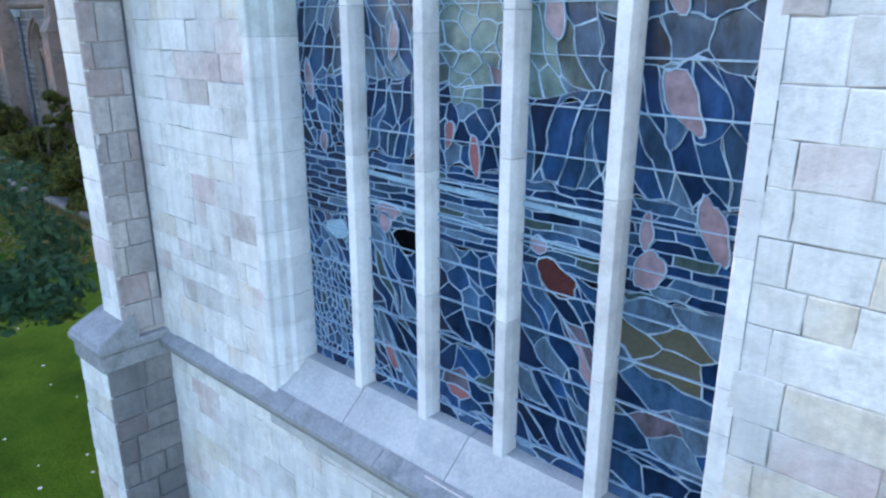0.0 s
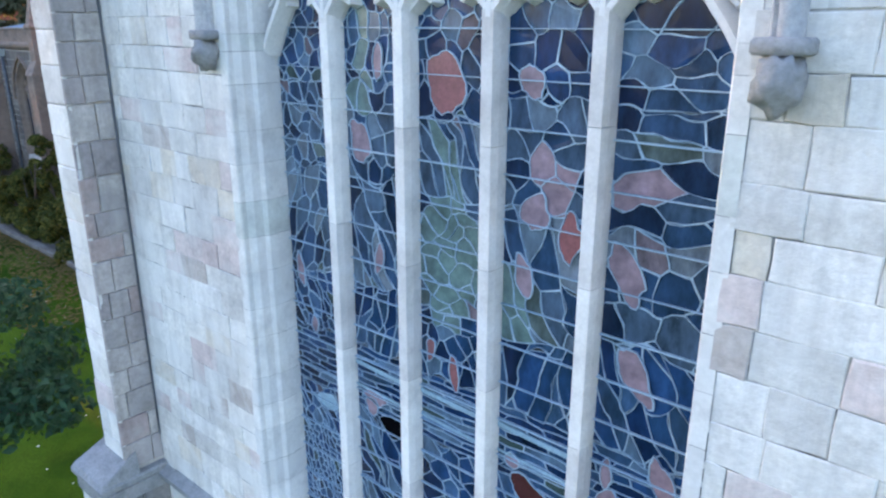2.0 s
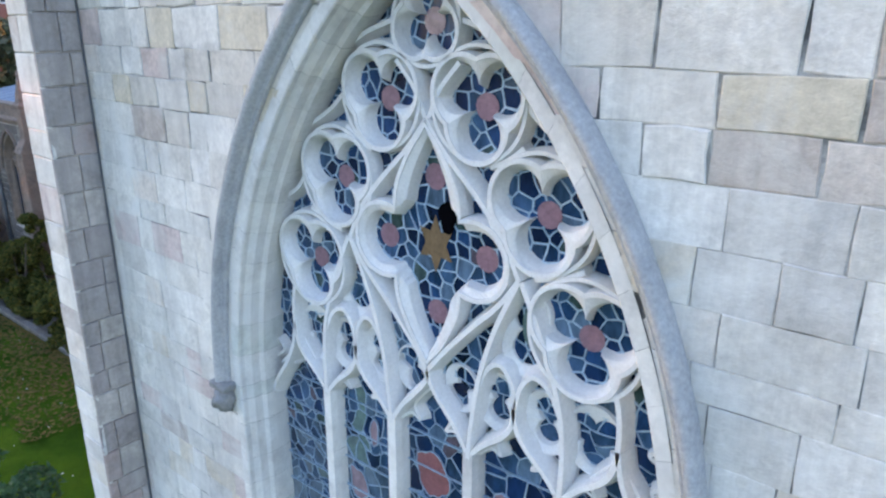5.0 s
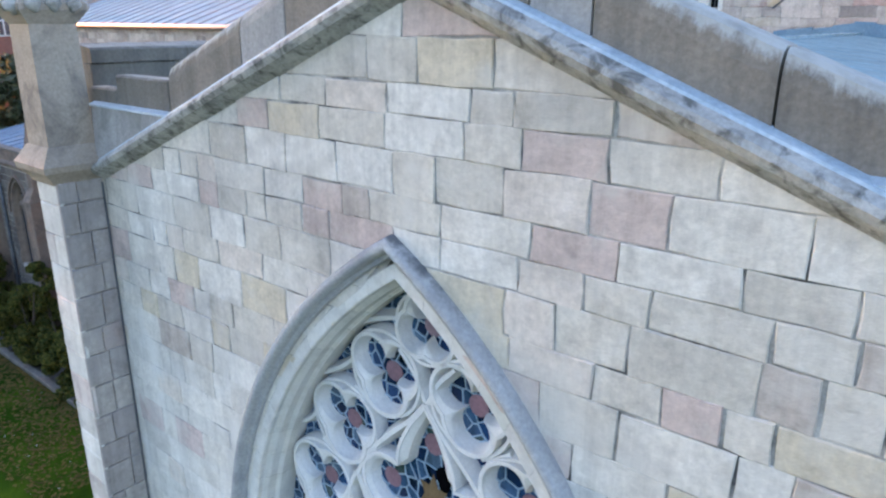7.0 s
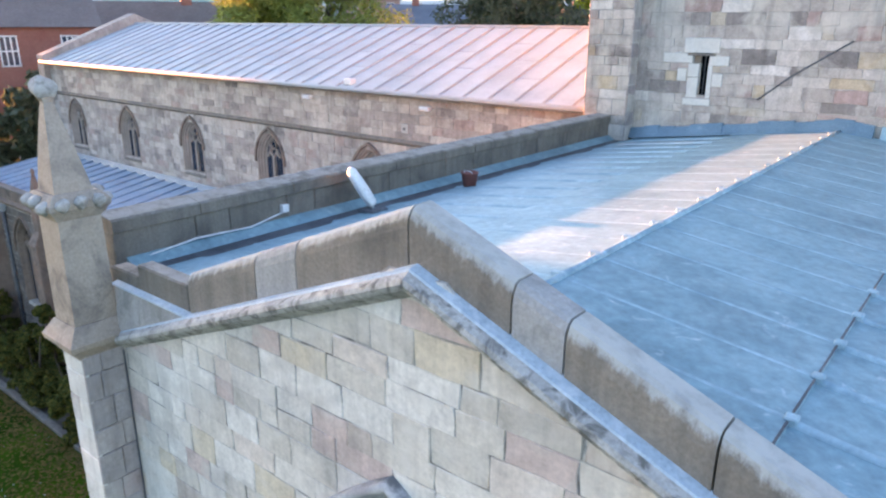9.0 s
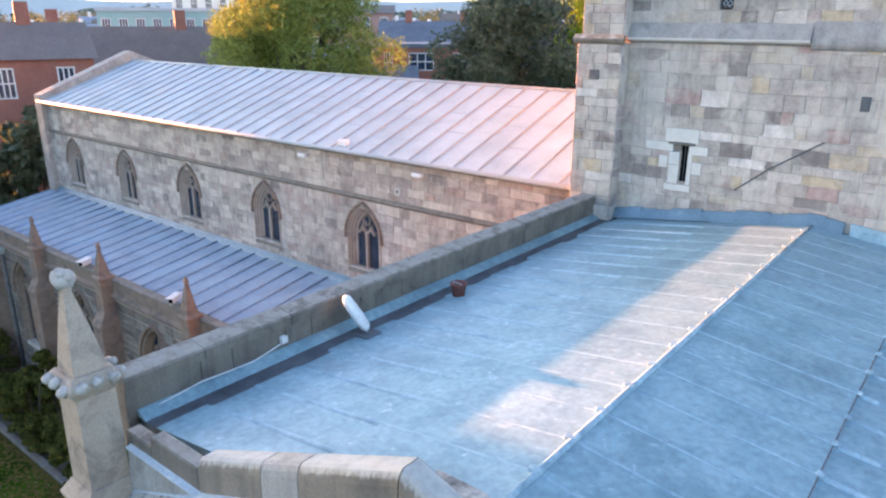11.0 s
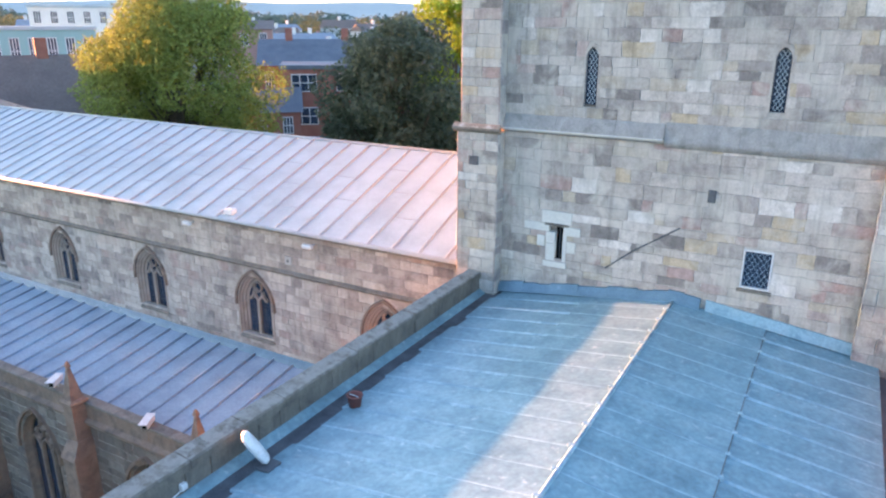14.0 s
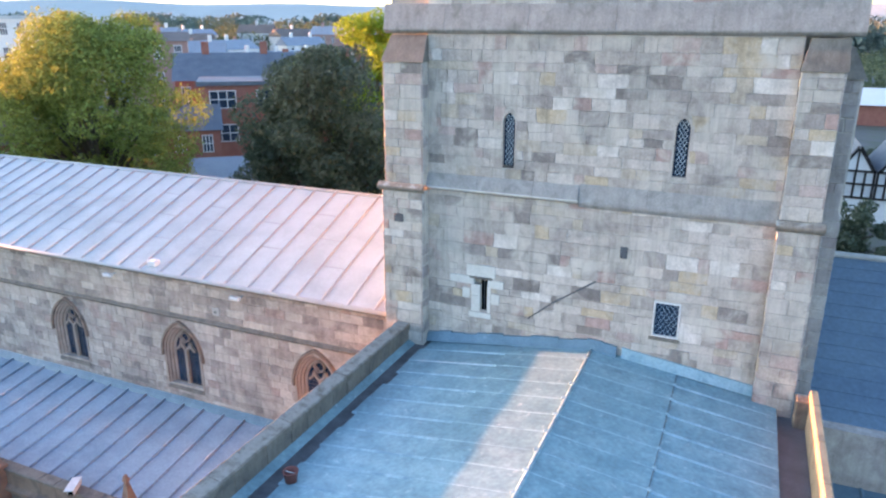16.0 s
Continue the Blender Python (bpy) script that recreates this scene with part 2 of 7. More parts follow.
# dark ashlar that holds the shade of the lower buttress side
M_SHADED_LOW_P = surface("shaded_low_ashlar_piece", [(0.0, (0.19, 0.185, 0.18)), (0.35, (0.15, 0.145, 0.145)), (0.65, (0.23, 0.215, 0.205)), (0.85, (0.19, 0.15, 0.145))], "piece", constant=True, **{**stone_kw, "stain": (0.16, 0.155, 0.15)})
# nave stone darkened: the aisle wall's shade is put into its colour
M_AISLE_SHADE_I = surface("shaded_brown_ashlar", [(p, tuple(v * 0.40 for v in c)) for p, c in NAVE], "island", constant=True, **{**nave_kw, "stain": (0.17, 0.14, 0.115)})
M_BROWNJAMB = surface("dark_brown_jamb", [(0.3, (0.20, 0.138, 0.105)), (0.7, (0.27, 0.20, 0.155))], scale=2.5, stain=(0.12, 0.095, 0.08), stain_scale=2.0, bump=0.5)
M_CLERE = surface("brown_window_stone", [(0.3, (0.31, 0.25, 0.205)), (0.7, (0.40, 0.33, 0.275))], scale=2.5, stain=(0.20, 0.16, 0.135), stain_scale=2.0, stain_at=(0.55, 0.75), bump=0.5)
M_PALEBLOCK = surface("pale_surround_stone", [(0.3, (0.68, 0.66, 0.60)), (0.7, (0.58, 0.555, 0.50))], scale=3.0, grain=(0.85, 1.06), grain_scale=24, bump=0.4)
M_BROWNSTONE = surface("brown_pinnacle_stone", [(0.3, (0.34, 0.27, 0.21)), (0.7, (0.42, 0.34, 0.27))], scale=2.0, stain=(0.17, 0.14, 0.12), stain_scale=2.0, bump=0.5)
M_FINIAL = surface("lichened_carving", [(0.3, (0.50, 0.47, 0.43)), (0.7, (0.36, 0.335, 0.305))], scale=6.0, stain=(0.20, 0.185, 0.165), stain_scale=7.0, stain_at=(0.54, 0.68), bump=0.7)
# yellow of the low sun is put into this coping colour
M_SUNLIT_COPING = surface("sunlit_coping_stone", [(0.3, (0.42, 0.33, 0.21)), (0.7, (0.34, 0.265, 0.17))], scale=2.0, grain=(0.8, 1.1), stain=(0.24, 0.19, 0.13), stain_scale=2.0, bump=0.5)
M_LEAD = surface("lead_sheet", [(0.3, (0.138, 0.262, 0.300)), (0.52, (0.185, 0.322, 0.360)), (0.7, (0.235, 0.376, 0.412))], scale=1.5, grain=(0.78, 1.2), grain_scale=9, stain=(0.46, 0.56, 0.60), stain_scale=4.5, stain_at=(0.62, 0.76), rough=0.48, metal=0.05, bump=0.3, bump_scale=6, blotch=0.2, spec=0.55)
M_ROLL = surface("lead_roll", [(0.3, (0.22, 0.36, 0.41)), (0.7, (0.32, 0.465, 0.515))], scale=3.0, grain=(0.8, 1.15), grain_scale=14, stain=(0.17, 0.29, 0.34), stain_scale=2.0, stain_at=(0.5, 0.62), rough=0.6, bump=0.3, bump_scale=8, spec=0.35)
M_LEAD_PALE = surface("pale_lead", [(0.3, (0.44, 0.53, 0.58)), (0.7, (0.32, 0.41, 0.47))], scale=3.0, stain=(0.62, 0.67, 0.69), stain_scale=3.0, stain_at=(0.5, 0.7), rough=0.6, bump=0.3, bump_scale=8)
M_WETLEAD = surface("damp_lead", [(0.3, (0.10, 0.105, 0.125)), (0.7, (0.155, 0.16, 0.185))], scale=2.0, rough=0.5, bump=0.3)
M_STEEL = surface("pale_metal_roof", [(0.3, (0.435, 0.49, 0.505)), (0.7, (0.375, 0.425, 0.44))], scale=0.7, grain=(0.93, 1.04), grain_scale=10, stain=(0.39, 0.43, 0.445), stain_scale=0.8, stain_at=(0.58, 0.72), rough=0.7, metal=0.0, bump=0.12, bump_scale=4, blotch=0.14, spec=0.25)
M_STEEL_ROLL = surface("metal_roll", [(0.3, (0.33, 0.36, 0.385)), (0.7, (0.40, 0.43, 0.455))], scale=1.0, rough=0.7, bump=0.2, spec=0.25)
M_AISLE = surface("aisle_lead", [(0.3, (0.28, 0.375, 0.455)), (0.7, (0.235, 0.315, 0.39))], scale=0.9, grain=(0.86, 1.1), grain_scale=10, rough=0.75, metal=0.0, bump=0.2, bump_scale=5, blotch=0.16, spec=0.2)
M_FLASH = surface("blue_flashing", [(0.3, (0.095, 0.175, 0.225)), (0.7, (0.15, 0.25, 0.305))], scale=2.0, stain=(0.28, 0.36, 0.40), stain_scale=3.0, stain_at=(0.60, 0.75), rough=0.45, metal=0.2, bump=0.3, bump_scale=5)
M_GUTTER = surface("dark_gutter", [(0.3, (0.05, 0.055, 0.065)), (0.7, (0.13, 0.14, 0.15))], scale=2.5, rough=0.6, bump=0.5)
# pale blue sheen of the sky is part of this lead's base colour
M_CAME = surface("lead_came", [(0.3, (0.25, 0.40, 0.52)), (0.7, (0.42, 0.55, 0.64))], scale=5.0, rough=0.5, metal=0.2, bump=0.2)
GLASS = [(0.0, (0.004, 0.014, 0.044)), (0.20, (0.012, 0.046, 0.120)), (0.36, (0.005, 0.022, 0.068)), (0.50, (0.032, 0.080, 0.150)), (0.64, (0.010, 0.037, 0.088)), (0.76, (0.070, 0.122, 0.180)), (0.86, (0.020, 0.050, 0.096)), (0.94, (0.036, 0.064, 0.064)), (0.98, (0.095, 0.078, 0.10))]
# paler palette for the upper glass: sky reflection painted into the colours
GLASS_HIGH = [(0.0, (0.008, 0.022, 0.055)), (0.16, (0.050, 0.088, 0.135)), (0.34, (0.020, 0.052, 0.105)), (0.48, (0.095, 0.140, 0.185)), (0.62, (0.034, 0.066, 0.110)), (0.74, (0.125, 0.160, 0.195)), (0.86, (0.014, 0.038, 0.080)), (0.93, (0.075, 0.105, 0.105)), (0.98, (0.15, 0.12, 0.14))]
glass_kw = dict(constant=True, grain=(0.45, 1.6), grain_scale=5, stretch=(1.6, 1, 0.7), rough=0.18, bump=0.15, bump_scale=6, spec=0.3)
M_GLASS_P = surface("stained_glass_piece", GLASS, "piece", **glass_kw)
M_GLASS_I = surface("stained_glass", GLASS, "island", **glass_kw)
M_GLASS_HP = surface("skylit_glass_piece", GLASS_HIGH, "piece", **glass_kw)
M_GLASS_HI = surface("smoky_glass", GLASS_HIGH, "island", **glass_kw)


def tint(name, c, rough=0.2, **kw):
    return surface(name, [(0.3, c), (0.7, tuple(v * 0.82 for v in c))], scale=6.0, rough=rough, bump=kw.pop("bump", 0.12), **kw)


M_PINK = tint("pink_glass", (0.30, 0.205, 0.235), grain=(0.6, 1.3), grain_scale=8)
M_RED = tint("red_glass", (0.30, 0.115, 0.12))
M_MAROON = tint("maroon_glass", (0.085, 0.022, 0.026))
M_GREEN = tint("green_glass", (0.115, 0.185, 0.175), grain=(0.5, 1.4), grain_scale=7)
M_OLIVE = tint("olive_glass", (0.10, 0.095, 0.07))
M_BLACK = tint("black_hole", (0.003, 0.003, 0.004), rough=0.9, spec=0.0)
M_SKYGLASS = tint("pale_blue_glass", (0.28, 0.43, 0.52))
M_AMBER = tint("amber_glass", (0.20, 0.13, 0.075))
M_DARKPANE = surface("leaded_pane", [(0.3, (0.012, 0.022, 0.042)), (0.7, (0.032, 0.052, 0.088))], scale=4, rough=0.2, bump=0.15)
M_WHITE = tint("white_plastic", (0.78, 0.78, 0.77), rough=0.4)
M_REDP = tint("red_clay", (0.22, 0.07, 0.055), rough=0.7)
M_GRASS = surface("lawn", [(0.30, (0.016, 0.050, 0.003)), (0.45, (0.034, 0.090, 0.005)), (0.58, (0.062, 0.128, 0.008)), (0.75, (0.075, 0.105, 0.012))], scale=0.32, grain=(0.5, 1.3), grain_scale=28, bump=0.9, bump_scale=45, rough=0.95, spec=0.05, blotch=0.3)
M_EARTH = surface("earth_path", [(0.3, (0.11, 0.095, 0.075)), (0.7, (0.17, 0.15, 0.12))], scale=1.5, bump=0.6)
M_TOWN = surface("town_ground", [(0.35, (0.05, 0.075, 0.03)), (0.5, (0.09, 0.09, 0.085)), (0.7, (0.07, 0.10, 0.04))], scale=0.05, bump=0.0)
M_BRICK = surface("red_brick", [(0.3, (0.27, 0.095, 0.07)), (0.7, (0.34, 0.14, 0.10))], scale=1.0, grain=(0.8, 1.1), grain_scale=6)
M_SLATE = surface("dark_slate", [(0.3, (0.085, 0.10, 0.125)), (0.7, (0.13, 0.145, 0.165))], scale=0.8, grain=(0.8, 1.15), grain_scale=8, rough=0.6)
M_BROWNTILE = surface("brown_roof_tile", [(0.3, (0.15, 0.115, 0.10)), (0.7, (0.20, 0.155, 0.135))], scale=0.5, grain=(0.8, 1.15), grain_scale=5)
M_BLUEROOF = surface("blue_slate_roof", [(0.3, (0.07, 0.12, 0.17)), (0.7, (0.10, 0.16, 0.21))], scale=0.8, grain=(0.8, 1.15), grain_scale=8, rough=0.55)
M_RENDER = surface("white_render", [(0.3, (0.74, 0.73, 0.70)), (0.7, (0.66, 0.65, 0.63))], scale=0.8)
M_TIMBER = surface("black_timber", [(0.3, (0.02, 0.018, 0.016)), (0.7, (0.035, 0.03, 0.028))], scale=2)
M_BARK = surface("bark", [(0.3, (0.07, 0.055, 0.04)), (0.7, (0.12, 0.095, 0.07))], scale=3, bump=0.8)


def leaf_mat(name, a, b, c, gloss=0.15):
    mt = surface(name, [(0.0, a), (0.5, b), (1.0, c)], "island", grain=(0.75, 1.15), grain_scale=3, rough=0.75, bump=0)
    bs = mt.node_tree.nodes["Principled BSDF"]
    bs.inputs["Specular IOR Level"].default_value = gloss
    bs.inputs["Roughness"].default_value = 0.8 - 0.6 * gloss
    tr = node(mt, "ShaderNodeBsdfTranslucent")
    mt.node_tree.links.new(bs.inputs["Base Color"].links[0].from_socket, tr.inputs["Color"])
    mx = node(mt, "ShaderNodeMixShader", Fac=0.35)
    out = mt.node_tree.nodes["Material Output"]
    mt.node_tree.links.new(bs.outputs[0], mx.inputs[1])
    mt.node_tree.links.new(tr.outputs[0], mx.inputs[2])
    mt.node_tree.links.new(mx.outputs[0], out.inputs["Surface"])
    return mt


M_LEAF_Y = leaf_mat("yellow_green_leaves", (0.205, 0.27, 0.064), (0.30, 0.37, 0.098), (0.15, 0.185, 0.05))
M_LEAF_D = leaf_mat("dark_leaves", (0.048, 0.076, 0.042), (0.125, 0.155, 0.092), (0.066, 0.096, 0.053), 0.5)
M_LEAF_B = leaf_mat("blue_green_leaves", (0.028, 0.085, 0.045), (0.060, 0.145, 0.075), (0.018, 0.055, 0.032))
M_LEAF_M = leaf_mat("garden_leaves", (0.040, 0.060, 0.016), (0.095, 0.105, 0.025), (0.19, 0.175, 0.04))
M_LEAF_YY = leaf_mat("sunny_leaves", (0.22, 0.33, 0.03), (0.29, 0.40, 0.045), (0.16, 0.24, 0.03))


# ---- mesh helpers ----
class Mesh:
    """A growing list of vertices and faces."""

    def __init__(self):
        self.v, self.f = [], []

    def add(self, verts, faces):
        k = len(self.v)
        self.v += [tuple(p) for p in verts]
        self.f += [tuple(i + k for i in q) for q in faces]
        return self

    def hexa(self, p):
        """Eight corners: four below, four above, both turning the same way."""
        return self.add(p, [(3, 2, 1, 0), (4, 5, 6, 7), (0, 1, 5, 4), (1, 2, 6, 5), (2, 3, 7, 6), (3, 0, 4, 7)])

    def box(self, x0, x1, y0, y1, z0, z1):
        return self.hexa([(x0, y0, z0), (x1, y0, z0), (x1, y1, z0), (x0, y1, z0), (x0, y0, z1), (x1, y0, z1), (x1, y1, z1), (x0, y1, z1)])

    def cbox(self, x0, x1, y0, y1, z0, z1, c=0.02):
        """A box with chamfered edges."""
        bm = bmesh.new()
        for x, sx in ((x0, 1), (x1, -1)):
            for y, sy in ((y0, 1), (y1, -1)):
                for z, sz in ((z0, 1), (z1, -1)):
                    for d in ((c, c, 0), (c, 0, c), (0, c, c)):
                        bm.verts.new((x + sx * d[0], y + sy * d[1], z + sz * d[2]))
        bmesh.ops.convex_hull(bm, input=bm.verts)
        bmesh.ops.dissolve_limit(bm, angle_limit=0.01, verts=bm.verts, edges=bm.edges)
        bm.verts.index_update()
        self.add([v.co for v in bm.verts], [[v.index for v in f.verts] for f in bm.faces])
        bm.free()
        return self

    def loft(self, rings, closed=True, cap=False):
        k, n = len(self.v), len(rings[0])
        for r in rings:
            self.v += [tuple(p) for p in r]
        for i in range(len(rings) - 1):
            for j in range(n if closed else n - 1):
                a, b = k + i * n + j, k + i * n + (j + 1) % n
                self.f.append((a, b, b + n, a + n))
        if cap:
            self.f.append(tuple(range(k + n - 1, k - 1, -1)))
            self.f.append(tuple(range(k + (len(rings) - 1) * n, k + len(rings) * n)))
        return self

    def tube(self, pts, r, n=8, r2=None):
        pts = [Vector(p) for p in pts]
        rings = []
        for i, p in enumerate(pts):
            d = (pts[min(i + 1, len(pts) - 1)] - pts[max(i - 1, 0)]).normalized()
            q = d.to_track_quat("Z", "Y")
            rr = r if r2 is None else r + (r2 - r) * i / (len(pts) - 1)
            rings.append([p + q @ Vector((rr * math.cos(2 * math.pi * k / n), rr * math.sin(2 * math.pi * k / n), 0)) for k in range(n)])
        return self.loft(rings, cap=True)

    def turned(self, cx, cy, prof, n=8, turn=0.0):
        """Rings (radius, z) about an upright axis; n=4 gives square ones."""
        rings = [[(cx + r * math.cos(turn + 2 * math.pi * k / n), cy + r * math.sin(turn + 2 * math.pi * k / n), z) for k in range(n)] for r, z in prof]
        return self.loft(rings, cap=True)

    def data(self, name, material, smooth=False):
        me = bpy.data.meshes.new(name)
        me.from_pydata(self.v, [], self.f)
        me.materials.append(material)
        if smooth:
            me.shade_smooth()
        return me


def thing(name, label, category, group="", kind="", at=None):
    ob = new(name)
    ob.empty_display_size = 0.2
    if at:
        ob.location = at
    return tagged(ob, label, category, group, kind)


def solid(name, mesh, material, label, category, group="", kind="", smooth=False):
    return tagged(new(name, mesh.data(name, material, smooth)), label, category, group, kind)


def part(name, mesh, material, parent, label="", smooth=False, kind=""):
    ob = new(name, mesh.data(name, material, smooth))
    ob.parent = parent
    ob.matrix_parent_inverse = Matrix.Translation(-parent.location)
    return tagged(ob, label, "", "", kind)


def setting(name, mesh, material, label, category, smooth=False):
    return solid(name, mesh, material, label, category, "", "structure", smooth)


# ---- masonry ----
def lay(z0, z1, spans, heights, widths, rnd):
    """Stones in courses between z0 and z1; spans(z) gives the stretches of wall at that height. Yields corners (u, z)."""
    out, z = [], z0
    while z < z1 - 0.02:
        zb = min(z1, z + rnd.uniform(*heights))
        if z1 - zb < heights[0] * 0.5:
            zb = z1
        lo, hi, mid = spans(z + 0.001), spans(zb - 0.001), spans((z + zb) / 2)
        if len(lo) != len(mid):
            lo = mid
        if len(hi) != len(mid):
            hi = mid
        for (a0, b0), (a1, b1) in zip(lo, hi):
            left, right = max(a0, a1), min(b0, b1)
            cuts, u = [], left + rnd.uniform(*widths) * rnd.uniform(0.4, 1.0)
            while u < right - widths[0] * 0.6:
                cuts.append(u)
                u += rnd.uniform(*widths)
            edges = [(a0, a1)] + [(c, c + rnd.uniform(-0.008, 0.008)) for c in cuts] + [(b0, b1)]
            for (p0, p1), (q0, q1) in zip(edges, edges[1:]):
                if q0 - p0 > 0.03 or q1 - p1 > 0.03:
                    w = rnd.uniform(-0.007, 0.007)
                    out.append([(p0, z), (q0, z + w), (q1, zb), (p1, zb + w)])
        z = zb
    return out


def block(q, origin, along, out, rnd, joint=0.009, proud=0.016, edge=0.014, rough=0.0):
    """One stone as eight corners: joint ring, bevelled front."""
    cu, cz = sum(p[0] for p in q) / 4, sum(p[1] for p in q) / 4
    n0, n1 = -0.03, proud + rnd.uniform(-0.5, 0.75) * min(proud, 0.016)
    tilt = [rnd.uniform(-0.004, 0.004) for _ in range(4)]

    def at(u, z, n):
        return (origin[0] + along[0] * u + out[0] * n, origin[1] + along[1] * u + out[1] * n, z)

    ju, jz = joint if isinstance(joint, tuple) else (joint, joint)

    def shrink(u, z, d):
        du, dz = cu - u, cz - z
        return u + math.copysign(min(d + ju, abs(du)), du), z + math.copysign(min(d + jz, abs(dz)), dz)

    q = [p for a, b in zip(q, q[1:] + q[:1]) for p in (a, ((a[0] + b[0]) / 2, (a[1] + b[1]) / 2))]
    q = [(u + rnd.uniform(-rough, rough), z + rnd.uniform(-rough, rough)) for u, z in q]
    tilt = [t for a, b in zip(tilt, tilt[1:] + tilt[:1]) for t in (a, (a + b) / 2)]
    base = [at(*shrink(u, z, 0.0), n0) for u, z in q]
    ring = [at(*shrink(u, z, 0.0), n1 - edge) for u, z in q]
    face = [at(*shrink(u, z, edge * rnd.uniform(0.6, 1.8)), n1 + t) for (u, z), t in zip(q, tilt)]
    m = Mesh()
    m.loft([base, ring, face])
    m.f.append(tuple(range(16, 24)))
    return m


def masonry(parent, quads, origin, along, out, mats, rnd, single=0, near=None, name="stone", **kw):
    """The stones of one face: the nearest ones each a part, the rest joined."""
    if near:
        quads = sorted(quads, key=near)
    for q in quads[:single]:
        part(name, block(q, origin, along, out, rnd, **kw), mats[0], parent)
    rest = Mesh()
    for q in quads[single:]:
        b = block(q, origin, along, out, rnd, **kw)
        rest.add(b.v, b.f)
    if rest.f:
        part("stonework", rest, mats[1], parent, kind="stuff")


def slabs(m, z0, z1, spans, y0, y1, step=0.25):
    """A wall body between y0 and y1, slice by slice, with slanted ends."""
    n = max(1, round((z1 - z0) / step))
    for i in range(n):
        za, zb = z0 + (z1 - z0) * i / n, z0 + (z1 - z0) * (i + 1) / n
        lo, hi = spans(za + 1e-4), spans(zb - 1e-4)
        mid = spans((za + zb) / 2)
        lo, hi = (lo if len(lo) == len(mid) else mid), (hi if len(hi) == len(mid) else mid)
        for (a0, b0), (a1, b1) in zip(lo, hi):
            m.hexa([(a0, y0, za), (b0, y0, za), (b0, y1, za), (a0, y1, za), (a1, y0, zb), (b1, y0, zb), (b1, y1, zb), (a1, y1, zb)])
    return m


# ---- arches ----
class Arch:
    """A two-centred arch over jambs: half width w, springing at spring, given rise, centred at x."""

    def __init__(self, x, w, spring, rise):
        self.x, self.w, self.s = x, w, spring
        self.c = (rise * rise - w * w) / (2 * w)
        self.r = w + self.c

    def half(self, z, d=0.0):
        if z <= self.s:
            return self.w + d
        h = (self.r + d) ** 2 - (z - self.s) ** 2
        return max(0.0, math.sqrt(h) - self.c) if h > self.c ** 2 else 0.0

    def top(self, d=0.0):
        return self.s + math.sqrt((self.r + d) ** 2 - self.c ** 2)

    def line(self, d, sill, n=14):
        """Points (x, z) from the left foot over the apex to the right foot, at offset d."""
        end = math.acos(self.c / (self.r + d))
        pts = [(self.w + d, sill)] + [((self.r + d) * math.cos(end * i / n) - self.c, self.s + (self.r + d) * math.sin(end * i / n)) for i in range(n + 1)]
        return [(self.x - x, z) for x, z in pts] + [(self.x + x, z) for x, z in reversed(pts[:-1])]

    def blocks(self, profile, sill, size, rnd):
        """The same moulding as a list of single stones, each about size long."""
        d0 = profile[0][0]
        rows = []
        z = sill
        while z < self.s - 0.1:
            z2 = min(self.s, z + size * rnd.uniform(0.75, 1.25))
            z2 = self.s if self.s - z2 < size * 0.4 else z2
            rows.append([("j", z + 0.002), ("j", z2 - 0.002)])
            z = z2
        end = math.acos(self.c / (self.r + d0))
        k = max(2, round(self.r * end / size))
        for i in range(k):
            rows.append([("a", (i + t) / k) for t in (0.004, 0.25, 0.5, 0.75, 0.996)])
        out = []
        for sgn in (-1, 1):
            for row in rows:
                rings = []
                for d, y in profile:
                    ring = []
                    e = math.acos(self.c / (self.r + d))
                    for kind, v in row:
                        px, pz = (self.w + d, v) if kind == "j" else ((self.r + d) * math.cos(e * v) - self.c, self.s + (self.r + d) * math.sin(e * v))
                        ring.append((self.x + sgn * px, y, pz))
                    rings.append(ring if sgn < 0 else ring[::-1])
                out.append(Mesh().loft(rings, closed=False))
        return out

    def sweep(self, profile, sill, n=14):
        """A moulding of profile points (offset, y)."""
        m = Mesh()
        m.loft([[(x, y, z) for x, z in self.line(d, sill, n)] for d, y in profile], closed=False)
        return m


def bar(points, y0, y1, front, back, chamfer=0.07, cap=True):
    """A stone bar along points (x, z), its front at y0, its back at y1."""
    pts = [Vector((x, z)) for x, z in points]
    rings = []
    for i, p in enumerate(pts):
        a, b = pts[max(i - 1, 0)], pts[min(i + 1, len(pts) - 1)]
        d = (b - a).normalized()
        n = Vector((-d.y, d.x))
        rings.append([(p.x + n.x * o, y, p.y + n.y * o) for o, y in ((-back, y1), (-back, y0 + chamfer), (-front, y0), (front, y0), (back, y0 + chamfer), (back, y1))])
    m = Mesh()
    m.loft(rings, closed=True, cap=cap)
    return m


def curve2(a, b, bulge, n=8):
    """Points of an arc from a to b; bulge is its rise, to the left of the way."""
    a, b = Vector(a), Vector(b)
    d = b - a
    nrm = Vector((-d.y, d.x)).normalized()
    return [tuple(a + d * (i / n) + nrm * (bulge * 4 * (i / n) * (1 - i / n))) for i in range(n + 1)]


